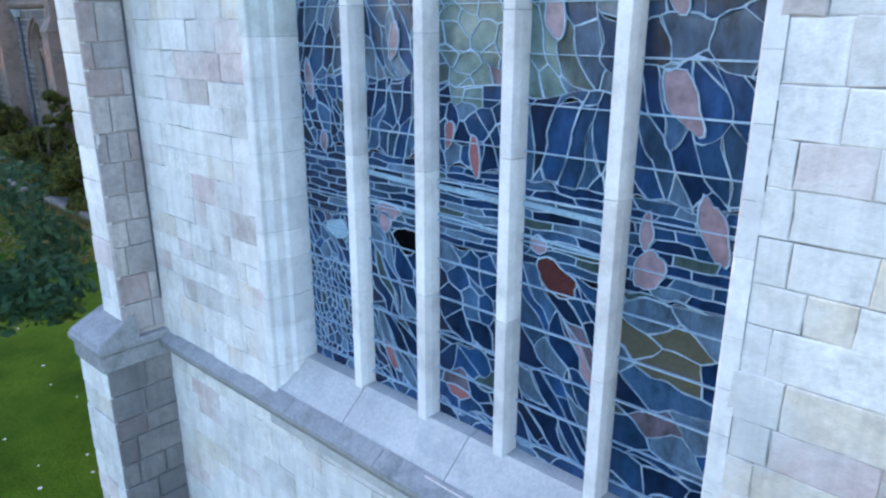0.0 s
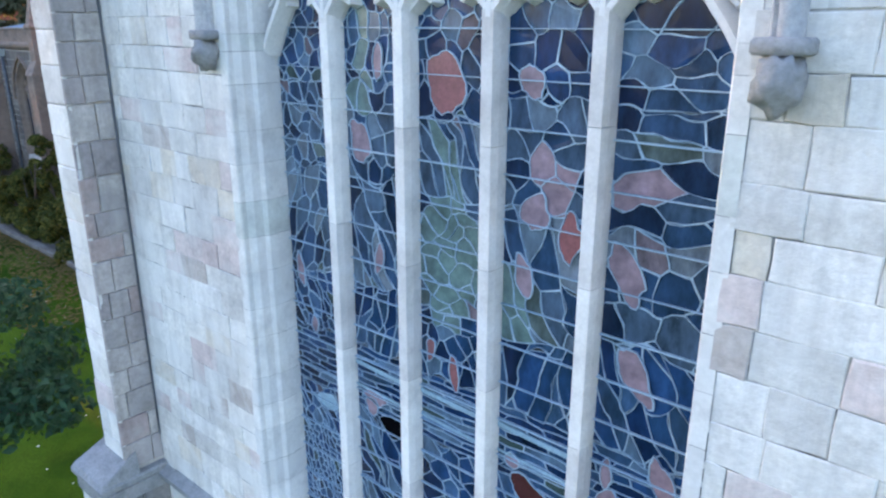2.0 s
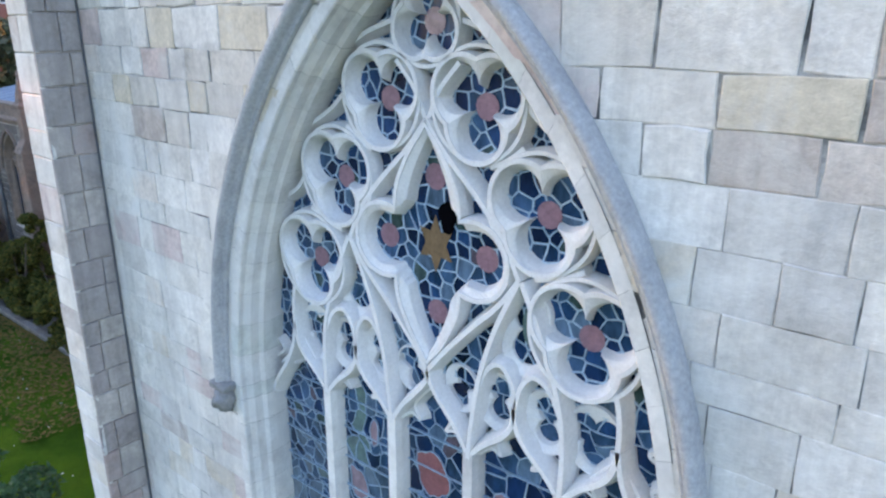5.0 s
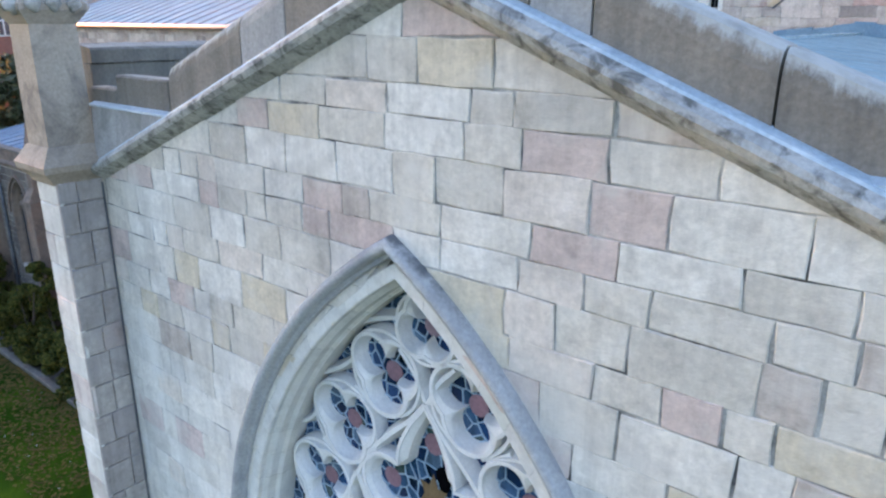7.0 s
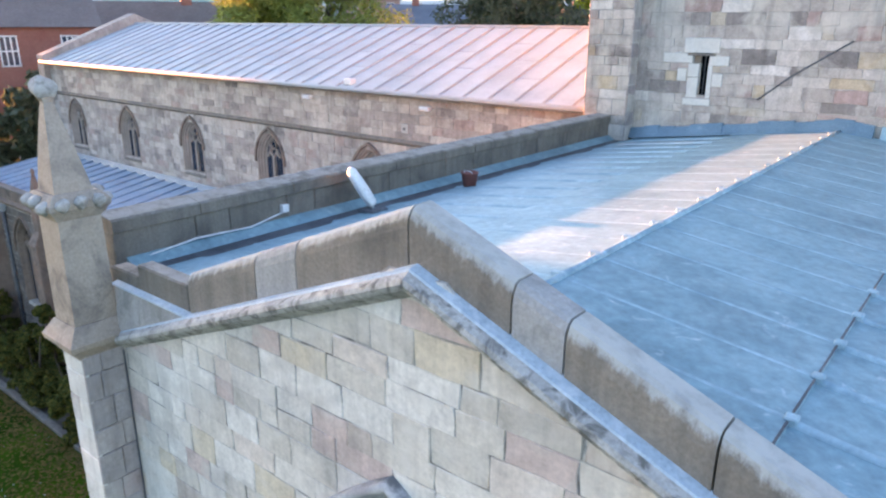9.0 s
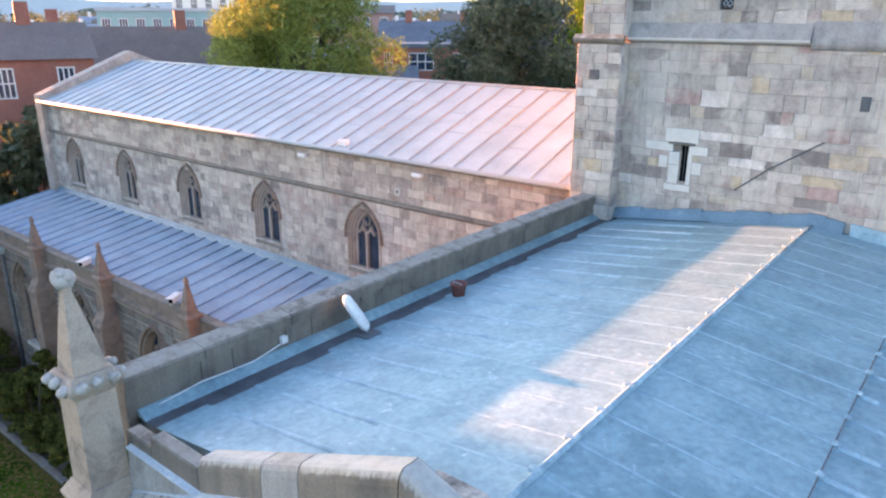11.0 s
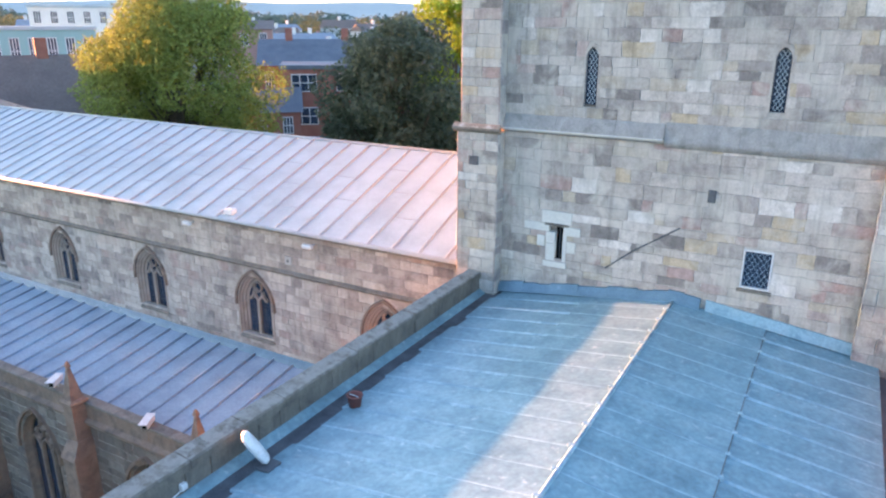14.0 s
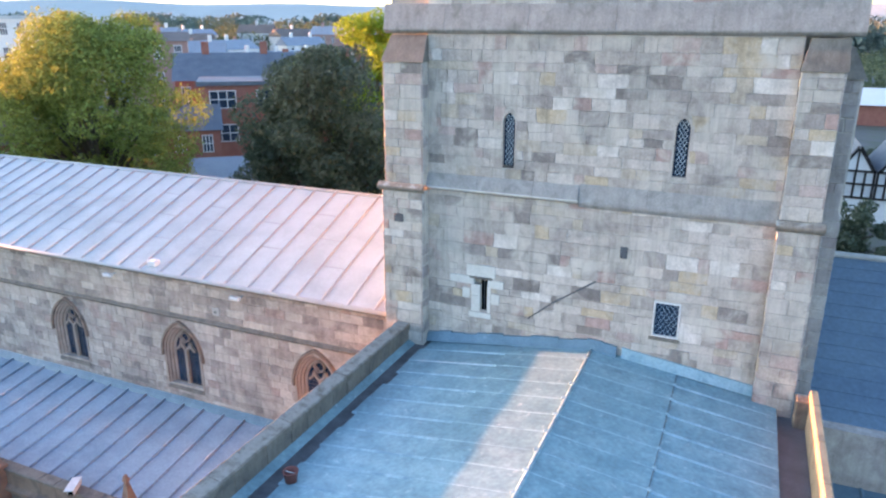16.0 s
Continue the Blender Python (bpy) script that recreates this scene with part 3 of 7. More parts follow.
def smooth(pts, n=5):
    """A soft line through the points (Catmull-Rom)."""
    p = [Vector(q) for q in pts]
    p = [p[0] * 2 - p[1]] + p + [p[-1] * 2 - p[-2]]
    out = []
    for i in range(1, len(p) - 2):
        for k in range(n):
            t = k / n
            out.append(0.5 * (2 * p[i] + (p[i + 1] - p[i - 1]) * t + (2 * p[i - 1] - 5 * p[i] + 4 * p[i + 1] - p[i + 2]) * t * t + (3 * p[i] - p[i - 1] - 3 * p[i + 1] + p[i + 2]) * t ** 3))
    return [tuple(q) for q in out] + [tuple(p[-2])]


def lobed(lobes, a, b, turn):
    """The radius, by angle, of a figure of so many round lobes."""
    step = 2 * math.pi / lobes

    def radius(t):
        f = (t - turn + step / 2) % step - step / 2
        return a * math.cos(f) + math.sqrt(max(b * b - (a * math.sin(f)) ** 2, 1e-5))
    return radius


def foil(cx, cz, outer, lobes, a, b, turn, y0=0.30, y1=0.50, n=72, squash=None, hole=None):
    """A foiled stone panel: a raised rim, a dished plate and a hole of so many lobes (or of a shape of its own)."""
    cut = hole or lobed(lobes, a, b, turn)

    def rim(t, d):
        return (squash(t) if squash else outer) + d

    ts = [2 * math.pi * k / n for k in range(n)]
    rows = [(lambda t: rim(t, 0.0), y1), (lambda t: rim(t, 0.0), y0 + 0.03), (lambda t: rim(t, -0.008), y0), (lambda t: rim(t, -0.020), y0),
            (lambda t: min(rim(t, -0.026), cut(t) + 0.045), y0 + 0.03), (lambda t: min(rim(t, -0.032), cut(t) + 0.022), y0 + 0.08), (lambda t: min(rim(t, -0.036), cut(t) + 0.007), y0 + 0.13), (lambda t: min(rim(t, -0.040), cut(t)), y1)]
    m = Mesh()
    m.loft([[(cx + r(t) * math.cos(t), y, cz + r(t) * math.sin(t)) for t in reversed(ts)] for r, y in rows])
    return m


# ---- leaded glass ----
def cells(sites, box, stretch=(1.0, 1.0), shear=0.0):
    """Voronoi cells of the sites inside the box (x0, x1, z0, z1), measured in a stretched and sheared metric."""
    sx, sz = stretch
    P = [((x + shear * z) * sx, z * sz) for x, z in sites]
    x0, x1, z0, z1 = box
    frame4 = [((x + shear * z) * sx, z * sz) for x, z in ((x0, z0), (x1, z0), (x1, z1), (x0, z1))]
    arr = np.array(P)
    out = []
    for i, p in enumerate(P):
        poly = frame4
        near = np.argsort(((arr - arr[i]) ** 2).sum(1))[1:26]
        for j in near:
            q = P[j]
            nx, nz = q[0] - p[0], q[1] - p[1]
            lim = (q[0] ** 2 + q[1] ** 2 - p[0] ** 2 - p[1] ** 2) / 2
            poly = clip(poly, nx, nz, lim)
            if len(poly) < 3:
                break
        out.append([(x / sx - shear * z / sz, z / sz) for x, z in poly])
    return out


def clip(poly, nx, nz, lim):
    """The part of a polygon with nx x + nz z <= lim."""
    res = []
    for k in range(len(poly)):
        a, b = poly[k - 1], poly[k]
        da, db = nx * a[0] + nz * a[1] - lim, nx * b[0] + nz * b[1] - lim
        if (da <= 0) != (db <= 0):
            t = da / (da - db)
            res.append((a[0] + (b[0] - a[0]) * t, a[1] + (b[1] - a[1]) * t))
        if db <= 0:
            res.append(b)
    return res


def inset(poly, d):
    res = poly
    for k in range(len(poly)):
        a, b = poly[k - 1], poly[k]
        ex, ez = b[0] - a[0], b[1] - a[1]
        ln = math.hypot(ex, ez)
        if ln < 1e-6:
            continue
        nx, nz = ez / ln, -ex / ln
        res = clip(res, nx, nz, nx * a[0] + nz * a[1] - d)
        if len(res) < 3:
            return []
    return res


def polish(poly):
    """Drops doubled corners."""
    res = []
    for p in poly:
        if not res or math.hypot(p[0] - res[-1][0], p[1] - res[-1][1]) > 0.004:
            res.append(p)
    if len(res) > 2 and math.hypot(res[0][0] - res[-1][0], res[0][1] - res[-1][1]) <= 0.004:
        res.pop()
    return res


def sway(p, amount, limits):
    """Bends the lead lines: moves a point by a smooth field that fades at the panel's edges."""
    k = amount
    if limits:
        k *= max(0.0, min(1.0, (p[0] - limits[0]) / 0.08, (limits[1] - p[0]) / 0.08))
    q = Vector((p[0] * 4.2, p[1] * 4.2, 3.0))
    return (p[0] + k * 1.6 * noise.noise(q), p[1] + k * 2.2 * noise.noise(q + Vector((17, 5, 9))))


def came(m, poly, inner, y, amount=0.0, limits=None):
    """The lead round one cell, as a raised border. Returns the bent outline of the glass."""
    cx, cz = sum(p[0] for p in inner) / len(inner), sum(p[1] for p in inner) / len(inner)

    def sample(ps, t):
        dx, dz = math.cos(t), math.sin(t)
        best = 0.0
        for k in range(len(ps)):
            (ax, az), (bx, bz) = ps[k - 1], ps[k]
            ax, az, bx, bz = ax - cx, az - cz, bx - cx, bz - cz
            den = dx * (bz - az) - dz * (bx - ax)
            if abs(den) < 1e-9:
                continue
            s = (ax * (bz - az) - az * (bx - ax)) / den
            u = (ax * dz - az * dx) / den
            if s > 0 and -1e-6 <= u <= 1 + 1e-6:
                best = max(best, s)
        return (cx + dx * best, cz + dz * best)

    angles = [math.atan2(p[1] - cz, p[0] - cx) for p in inner + poly]
    if amount:
        angles += [-math.pi + 2 * math.pi * (k + 0.5) / 14 for k in range(14)]
    angles.sort()
    ts = [t for i, t in enumerate(angles) if i == 0 or t - angles[i - 1] > 0.01]
    out = [sway(sample(poly, t), amount, limits) for t in ts]
    inn = [sway(sample(inner, t), amount, limits) for t in ts]
    m.loft([[(x, y, z) for x, z in out], [(x, y, z) for x, z in inn], [(x, y + 0.015, z) for x, z in inn]])
    return inn


# ---- ground ----
m = Mesh()
n = 40
for i in range(n):
    for j in range(n):
        x0, x1 = -60 + 80 * i / n, -60 + 80 * (i + 1) / n
        y0, y1 = -40 + 80 * j / n, -40 + 80 * (j + 1) / n
        m.add([(x, y, 0.05 * noise.noise((x * 0.2, y * 0.2, 0))) for x, y in ((x0, y0), (x1, y0), (x1, y1), (x0, y1))], [(0, 1, 2, 3)])
setting("ground", m, M_GRASS, "mown green churchyard lawn with small daisies", "lawn")
def terrain(x, y):
    """The town climbs gently away to the north-west."""
    return -0.4 + 0.045 * max(0.0, min(math.hypot(x, y), 450.0) - 110.0) * min(1.0, max(0.0, -x / 60.0))


m = Mesh()
rings = []
for r in (0.5, 110, 150, 200, 260, 330, 400, 450, 800, 2500):
    rings.append([(r * math.cos(a), r * math.sin(a), terrain(r * math.cos(a), r * math.sin(a))) for a in np.linspace(0, 2 * math.pi, 73)[:-1]])
m.loft(rings)
m.f = [tuple(reversed(q)) for q in m.f]
setting("ground_town", m, M_TOWN, "distant town ground of streets and gardens", "ground")
m = Mesh()
for i in range(16):
    m.cbox(-42 + i * 2.2, -42 + i * 2.2 + 2.17, 6.1, 6.4, -0.2, 0.22, 0.03)
setting("kerb", m, M_COPING, "low grey stone kerb edging the lawn", "kerb")
m = Mesh().box(-42, -5.2, 6.4, 9.3, -0.2, 0.07)
setting("path", m, M_EARTH, "dark earth bed along the aisle wall", "path")

# ---- transept gable wall ----
AX = 0.25                                        # the gable's middle
WIN = Arch(0.0, 2.20, 8.75, 4.06)                # the great window
SILL = 3.62
EAVE, APEX, SLOPE = 13.12, 14.98, 0.40


def gable_edge(z):
    return 9 if z < EAVE else max(0.0, (APEX - z) / SLOPE)


def gable_spans(z):
    e = gable_edge(z)
    a, b = max(-4.68, AX - e), min(5.6, AX + e)
    if z < SILL - 0.3 or z > WIN.top(0.06):
        return [(a, b)] if b - a > 0.05 else []
    h = WIN.half(z, 0.06)
    return [(a, -h), (h, b)]


m = slabs(Mesh(), -0.3, APEX, gable_spans, 0.0, 0.8, 0.22)
gable = setting("wall_south", m, M_GABLE_MORTAR, "pale limestone ashlar gable wall of the transept", "wall")

string = Mesh()
for i, (a, b) in enumerate(((-4.7, -3.3), (-3.3, -1.9), (-1.9, -0.6), (-0.6, 0.9), (0.9, 2.3), (2.3, 3.9), (3.9, 5.7))):
    string.loft([[(x, -0.0, 3.12), (x, -0.10, 3.17), (x, -0.13, 3.24), (x, -0.13, 3.29), (x, 0.03, 3.40)] for x in (a + 0.004, b - 0.004)], closed=True, cap=True)
setting("trim_string_course", string, M_DARKMOULD, "weathered dark grey string course below the window sill", "string course")

sill = thing("window_sill", "sloping pale stone sill slabs under the great window", "sill", kind="structure")
for a, b in ((-2.28, -1.2), (-1.2, 0.1), (0.1, 1.25), (1.25, 2.28)):
    m = Mesh().loft([[(x, 0.75, 3.0), (x, -0.04, 3.0), (x, -0.04, 3.33), (x, 0.0, 3.36), (x, 0.36, 3.66), (x, 0.75, 3.66)] for x in (a + 0.004, b - 0.004)], closed=True, cap=True)
    part("sill_slab", m, M_DRESSED, sill)

# jamb and arch mouldings, cut into voussoirs by joints
jamb = thing("trim_window_jamb", "pale moulded limestone jambs and arch of the great window", "jamb", kind="structure")
JAMB = [(0.10, -0.012), (0.0, -0.012), (-0.012, 0.0), (-0.012, 0.05), (-0.05, 0.11), (-0.055, 0.20), (-0.085, 0.235), (-0.085, 0.33), (-0.06, 0.60)]
part("backing", WIN.sweep([(d + 0.006, y + 0.004) for d, y in JAMB], SILL - 0.28, 22), M_GABLE_MORTAR, jamb)
for m in WIN.blocks(JAMB, SILL - 0.28, 0.36, random.Random(8)):
    part("voussoir", m, M_JAMB_P, jamb)
m = WIN.sweep([(0.15, 0.0), (0.15, -0.045), (0.165, -0.06), (0.18, -0.05), (0.195, -0.075), (0.205, -0.12), (0.24, -0.14), (0.285, -0.115), (0.30, -0.06), (0.30, 0.0)], 8.72, 22)
setting("trim_hood_mould", m, M_HOOD, "weathered grey hood mould over the pointed window", "hood mould", smooth=True)


def corbel(x):
    rnd = random.Random(7)
    bm = bmesh.new()
    bmesh.ops.create_icosphere(bm, subdivisions=3, radius=1.0)
    for v in bm.verts:
        k = 1 + 0.30 * noise.noise(v.co * 2.4 + Vector((x, 0, 0))) + 0.26 * noise.noise(v.co * 4.5)
        v.co = Vector((x + v.co.x * 0.115 * k, -0.08 + v.co.y * 0.12 * k, 8.58 + v.co.z * 0.145 * k))
    mm = Mesh().add([v.co for v in bm.verts], [[v.index for v in f.verts] for f in bm.faces])
    mm.cbox(x - 0.13, x + 0.13, -0.16, 0.02, 8.70, 8.78, 0.015)
    bm.free()
    solid("label_stop", mm, M_DARKMOULD, "worn carved stone label stop at the end of the hood mould", "carving", "label stops", smooth=True)


corbel(-2.41)
corbel(2.43)

rnd = random.Random(3)
quads = lay(-0.2, 8.9, gable_spans, (0.20, 0.34), (0.22, 0.62), rnd) + lay(8.9, APEX, gable_spans, (0.21, 0.36), (0.26, 0.74), rnd)
up = [q for q in quads if q[0][1] > 11.2 + 0.5 * noise.noise((q[0][0] * 1.7, q[0][1] * 1.7, 4))]
quads = [q for q in quads if q not in up]
masonry(gable, up, (0, 0), (1, 0), (0, -1), (M_UPPER_P, M_UPPER_I), rnd, 150, lambda q: -q[0][1], joint=(0.007, 0.003), edge=0.006, proud=0.009, rough=0.011)
low = [q for q in quads if q[0][1] < 8.9]
quads = [q for q in quads if q[0][1] >= 8.9]
masonry(gable, low, (0, 0), (1, 0), (0, -1), (M_PALE_P, M_PALE_I), rnd, 150, lambda q: abs(q[0][1] - 6.0) + abs(q[0][0] - 3.0), joint=(0.0025, 0.0018), edge=0.006, proud=0.008, rough=0.006)
masonry(gable, quads, (0, 0), (1, 0), (0, -1), (M_PALE_P, M_PALE_I), rnd, 150, lambda q: abs(q[0][1] - 12.0) + abs(q[0][0] - 1.5) * 1.2, joint=(0.0035, 0.0015), edge=0.004, proud=0.006, rough=0.006)

# verge moulding and gable parapet
verge = thing("verge", "raking moulded stone verge with pale lead on top", "verge", kind="structure")


def rake(x):
    return 15.0 - SLOPE * abs(x - AX)


for a, b in ((-4.45, -2.9), (-2.9, -1.4), (-1.4, AX), (AX, 1.55), (1.55, 2.55), (2.55, 4.2), (4.2, 5.5)):
    rings = []
    for x in (a, b):
        z = rake(x)
        rings.append([(x, 0.0, z - 0.19), (x, -0.05, z - 0.16), (x, -0.13, z - 0.10), (x, -0.155, z - 0.05), (x, -0.14, z - 0.01), (x, -0.05, z + 0.04), (x, 0.24, z + 0.05), (x, 0.24, z - 0.19)])
    part("verge_stone", Mesh().loft(rings, cap=True), M_MOULD, verge)
    rings = [[(x, -0.075, rake(x) + 0.02), (x, -0.065, rake(x) + 0.045), (x, 0.05, rake(x) + 0.065), (x, 0.05, rake(x) + 0.04)] for x in (a, b)]
    part("lead_strip", Mesh().loft(rings, cap=True), M_LEAD_PALE, verge, "pale blue lead weathering")
parapet = thing("gable_parapet", "raking grey stone gable parapet with weathered stone coping", "parapet", kind="structure")
PT = 15.47
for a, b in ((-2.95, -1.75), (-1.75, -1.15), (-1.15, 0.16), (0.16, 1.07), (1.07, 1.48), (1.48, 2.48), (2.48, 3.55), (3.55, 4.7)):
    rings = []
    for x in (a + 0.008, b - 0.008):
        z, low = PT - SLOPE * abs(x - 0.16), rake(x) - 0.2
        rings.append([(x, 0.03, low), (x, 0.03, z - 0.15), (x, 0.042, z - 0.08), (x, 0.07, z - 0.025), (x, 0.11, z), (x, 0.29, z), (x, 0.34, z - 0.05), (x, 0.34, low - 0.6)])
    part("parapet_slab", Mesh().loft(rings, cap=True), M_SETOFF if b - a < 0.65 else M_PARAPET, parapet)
for a, b, z in ((-4.62, -4.0, 13.95), (-4.0, -2.95, 14.10), (4.7, 5.6, PT - SLOPE * 4.55)):
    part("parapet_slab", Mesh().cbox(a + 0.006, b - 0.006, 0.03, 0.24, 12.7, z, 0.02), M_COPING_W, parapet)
# kneeler stones that level the verge at its two feet
for side_sign, foot in ((-1, 3.2), (1, 2.72)):
    top = rake(AX + foot - 0.03) + 0.02
    for u, v in ((foot + 0.03, foot + 0.5), (foot + 0.5, foot + 1.0), (foot + 1.0, 4.75)):
        a, b = sorted((AX + side_sign * (u + 0.004), AX + side_sign * (v - 0.004)))
        part("kneeler_stone", Mesh().hexa([(a, -0.06, rake(a) - 0.05), (b, -0.06, rake(b) - 0.05), (b, 0.05, rake(b) - 0.05), (a, 0.05, rake(a) - 0.05), (a, -0.02, top), (b, -0.02, top), (b, 0.05, top), (a, 0.05, top)]), M_SETOFF, verge)
    a, b = sorted((AX + side_sign * (foot - 0.05), AX + side_sign * 4.75))
    part("lead_strip", Mesh().hexa([(a, -0.045, top + 0.004), (b, -0.045, top + 0.004), (b, 0.03, top + 0.02), (a, 0.03, top + 0.02), (a, -0.045, top + 0.025), (b, -0.045, top + 0.025), (b, 0.03, top + 0.05), (a, 0.03, top + 0.05)]), M_LEAD_PALE, verge, "pale blue lead weathering")

# side walls of the transept and their parapets
m = Mesh().box(-5.5, -4.7, 0.5, 14.5, -0.3, 13.6)
setting("wall_west", m, M_NAVE_I, "side wall of the transept in brown ashlar", "wall")
m = Mesh().box(5.5, 6.1, 0.0, 14.5, -0.3, 13.42)
setting("wall_east", m, M_TOWER_I, "far side wall of the transept in ashlar", "wall")
side = thing("side_parapet", "long grey stone parapet along the transept roof", "parapet", kind="structure")
rnd = random.Random(11)
y = 0.35
while y < 14.2:
    y2 = min(14.4, y + rnd.uniform(0.9, 1.7))
    h = rnd.uniform(-0.006, 0.006)
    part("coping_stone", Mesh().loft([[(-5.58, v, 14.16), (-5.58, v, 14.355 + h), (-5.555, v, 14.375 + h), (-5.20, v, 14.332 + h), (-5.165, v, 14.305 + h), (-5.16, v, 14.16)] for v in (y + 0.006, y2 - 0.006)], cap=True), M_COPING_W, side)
    y = y2
for z0, z1 in ((13.2, 13.68), (13.68, 14.16)):
    y = 0.35
    while y < 14.2:
        y2 = min(14.4, y + rnd.uniform(0.5, 1.2))
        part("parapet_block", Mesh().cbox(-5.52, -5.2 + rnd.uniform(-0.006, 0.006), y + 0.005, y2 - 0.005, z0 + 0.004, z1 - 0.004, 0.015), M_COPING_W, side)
        y = y2
east = thing("east_parapet", "stone parapet with the low sun's yellow painted into its coping", "parapet", kind="structure")
y = 0.5
while y < 14.0:
    y2 = min(14.1, y + 1.6)
    part("coping_stone", Mesh().cbox(5.70, 5.88, y + 0.006, y2 - 0.006, 13.3, 14.50, 0.025), M_SUNLIT_COPING, east)
    y = y2

part("end_block", Mesh().cbox(5.42, 5.72, 13.75, 14.2, 13.4, 14.30, 0.03), M_COPING_W, east, "square weathered end stone")

# ---- buttress and pinnacle at the gable's corner ----
but = thing("corner_buttress", "stepped ashlar corner buttress with a stone pinnacle", "buttress", kind="structure")
core = Mesh().box(-5.05, -4.55, -0.48, 0.3, 3.2, 13.0)
core.box(-5.24, -4.50, -0.78, 0.3, -0.3, 3.15)
part("core", core, M_MORTAR, but)
rnd = random.Random(5)
# side face darker than the pale front: the shade is in the stone colour
side_q = lay(3.45, 12.95, lambda z: [(-0.51, 0.02)], (0.28, 0.42), (0.22, 0.5), rnd)
masonry(but, side_q, (-4.53, 0), (0, 1), (1, 0), (M_SHADED_P, M_SHADED_I), rnd, len(side_q), joint=0.005, proud=0.008, edge=0.01)
front_q = lay(3.45, 12.95, lambda z: [(-5.07, -4.52)], (0.28, 0.42), (0.5, 0.6), rnd)
masonry(but, front_q, (0, -0.49), (1, 0), (0, -1), (M_PALE_P, M_PALE_I), rnd, len(front_q), joint=0.005, proud=0.008, edge=0.01)
# lower side face: shade painted as dark stone, against a pale front
low_q = lay(-0.2, 3.1, lambda z: [(-0.80, 0.02)], (0.26, 0.36), (0.3, 0.55), rnd)
masonry(but, low_q, (-4.48, 0), (0, 1), (1, 0), (M_SHADED_LOW_P, M_SHADED_I), rnd, len(low_q), joint=0.006)
low_f = lay(-0.2, 3.1, lambda z: [(-5.26, -4.47)], (0.26, 0.36), (0.35, 0.6), rnd)
masonry(but, low_f, (0, -0.79), (1, 0), (0, -1), (M_PALE_P, M_PALE_I), rnd, len(low_f))
part("set_off", Mesh().cbox(-5.28, -4.455, -0.84, 0.03, 3.06, 3.30, 0.03).cbox(-5.31, -4.43, -0.88, 0.02, 3.30, 3.40, 0.02).hexa([(-5.29, -0.86, 3.40), (-4.45, -0.86, 3.40), (-4.45, -0.36, 3.40), (-5.29, -0.36, 3.40), (-5.27, -0.84, 3.44), (-4.47, -0.84, 3.44), (-4.50, -0.36, 3.70), (-5.20, -0.36, 3.70)]), M_DARKMOULD, but, "weathered moulded set-off cap")
SQ = math.pi / 4
PX, PY = -4.81, -0.26
part("cornice", Mesh().turned(PX, PY, [(0.38, 12.93), (0.42, 12.99), (0.53, 13.08), (0.55, 13.15), (0.50, 13.20), (0.38, 13.34)], 4, SQ), M_BROWNSTONE, but)
part("shaft", Mesh().turned(PX, PY, [(0.355, 13.28), (0.35, 14.0), (0.34, 14.66)], 4, SQ), M_BROWNSTONE, but)
part("collar", Mesh().turned(PX, PY, [(0.345, 14.60), (0.42, 14.68), (0.48, 14.74), (0.48, 14.80), (0.36, 14.90)], 4, SQ), M_BROWNSTONE, but)
rings = [[(PX - 0.16 * (z - 14.86) / 1.15 + r * math.cos(SQ + math.pi / 2 * k), PY + r * math.sin(SQ + math.pi / 2 * k), z) for k in range(4)] for r, z in ((0.31, 14.84), (0.275, 15.02), (0.20, 15.36), (0.125, 15.66), (0.07, 15.86), (0.085, 15.90), (0.05, 15.95))]
part("spire", Mesh().loft(rings, cap=True), M_BROWNSTONE, but)
bm = bmesh.new()
bmesh.ops.create_icosphere(bm, subdivisions=3, radius=0.125)
part("finial", Mesh().add([v.co * (1 + 0.35 * noise.noise(v.co * 11)) + Vector((PX - 0.17, PY, 16.02)) for v in bm.verts], [[v.index for v in f.verts] for f in bm.faces]), M_FINIAL, but, "worn knobbly finial", smooth=True)
bm.free()
rnd = random.Random(9)
for k in range(12):
    a = 2 * math.pi * k / 12
    rr = 0.345 / max(abs(math.cos(a)), abs(math.sin(a)))
    bm = bmesh.new()
    bmesh.ops.create_icosphere(bm, subdivisions=2, radius=0.075)
    c = Vector((PX + rr * math.cos(a), PY + rr * math.sin(a), 14.80 + rnd.uniform(-0.03, 0.05)))
    part("crocket", Mesh().add([c + v.co * (1 + 0.5 * noise.noise(v.co * 14 + c)) for v in bm.verts], [[v.index for v in f.verts] for f in bm.faces]), M_FINIAL, but, smooth=True)
    bm.free()

# thin tube that draws the dark line where buttress and wall meet
setting("trim_corner_cable", Mesh().tube([(-4.49, -0.03, 3.8), (-4.50, -0.03, 8.0), (-4.49, -0.03, 12.9)], 0.013, 6), M_GUTTER, "thin dark tube along the corner line", "cable")

# ---- transept roof ----
RX, RZ, RS = 0.30, 14.40, 0.13


def roof_z(x):
    return RZ - RS * abs(x - RX)


roof = thing("roof_transept", "low-pitched blue-grey lead roof with rolled joints", "roof", kind="structure")
rnd = random.Random(14)
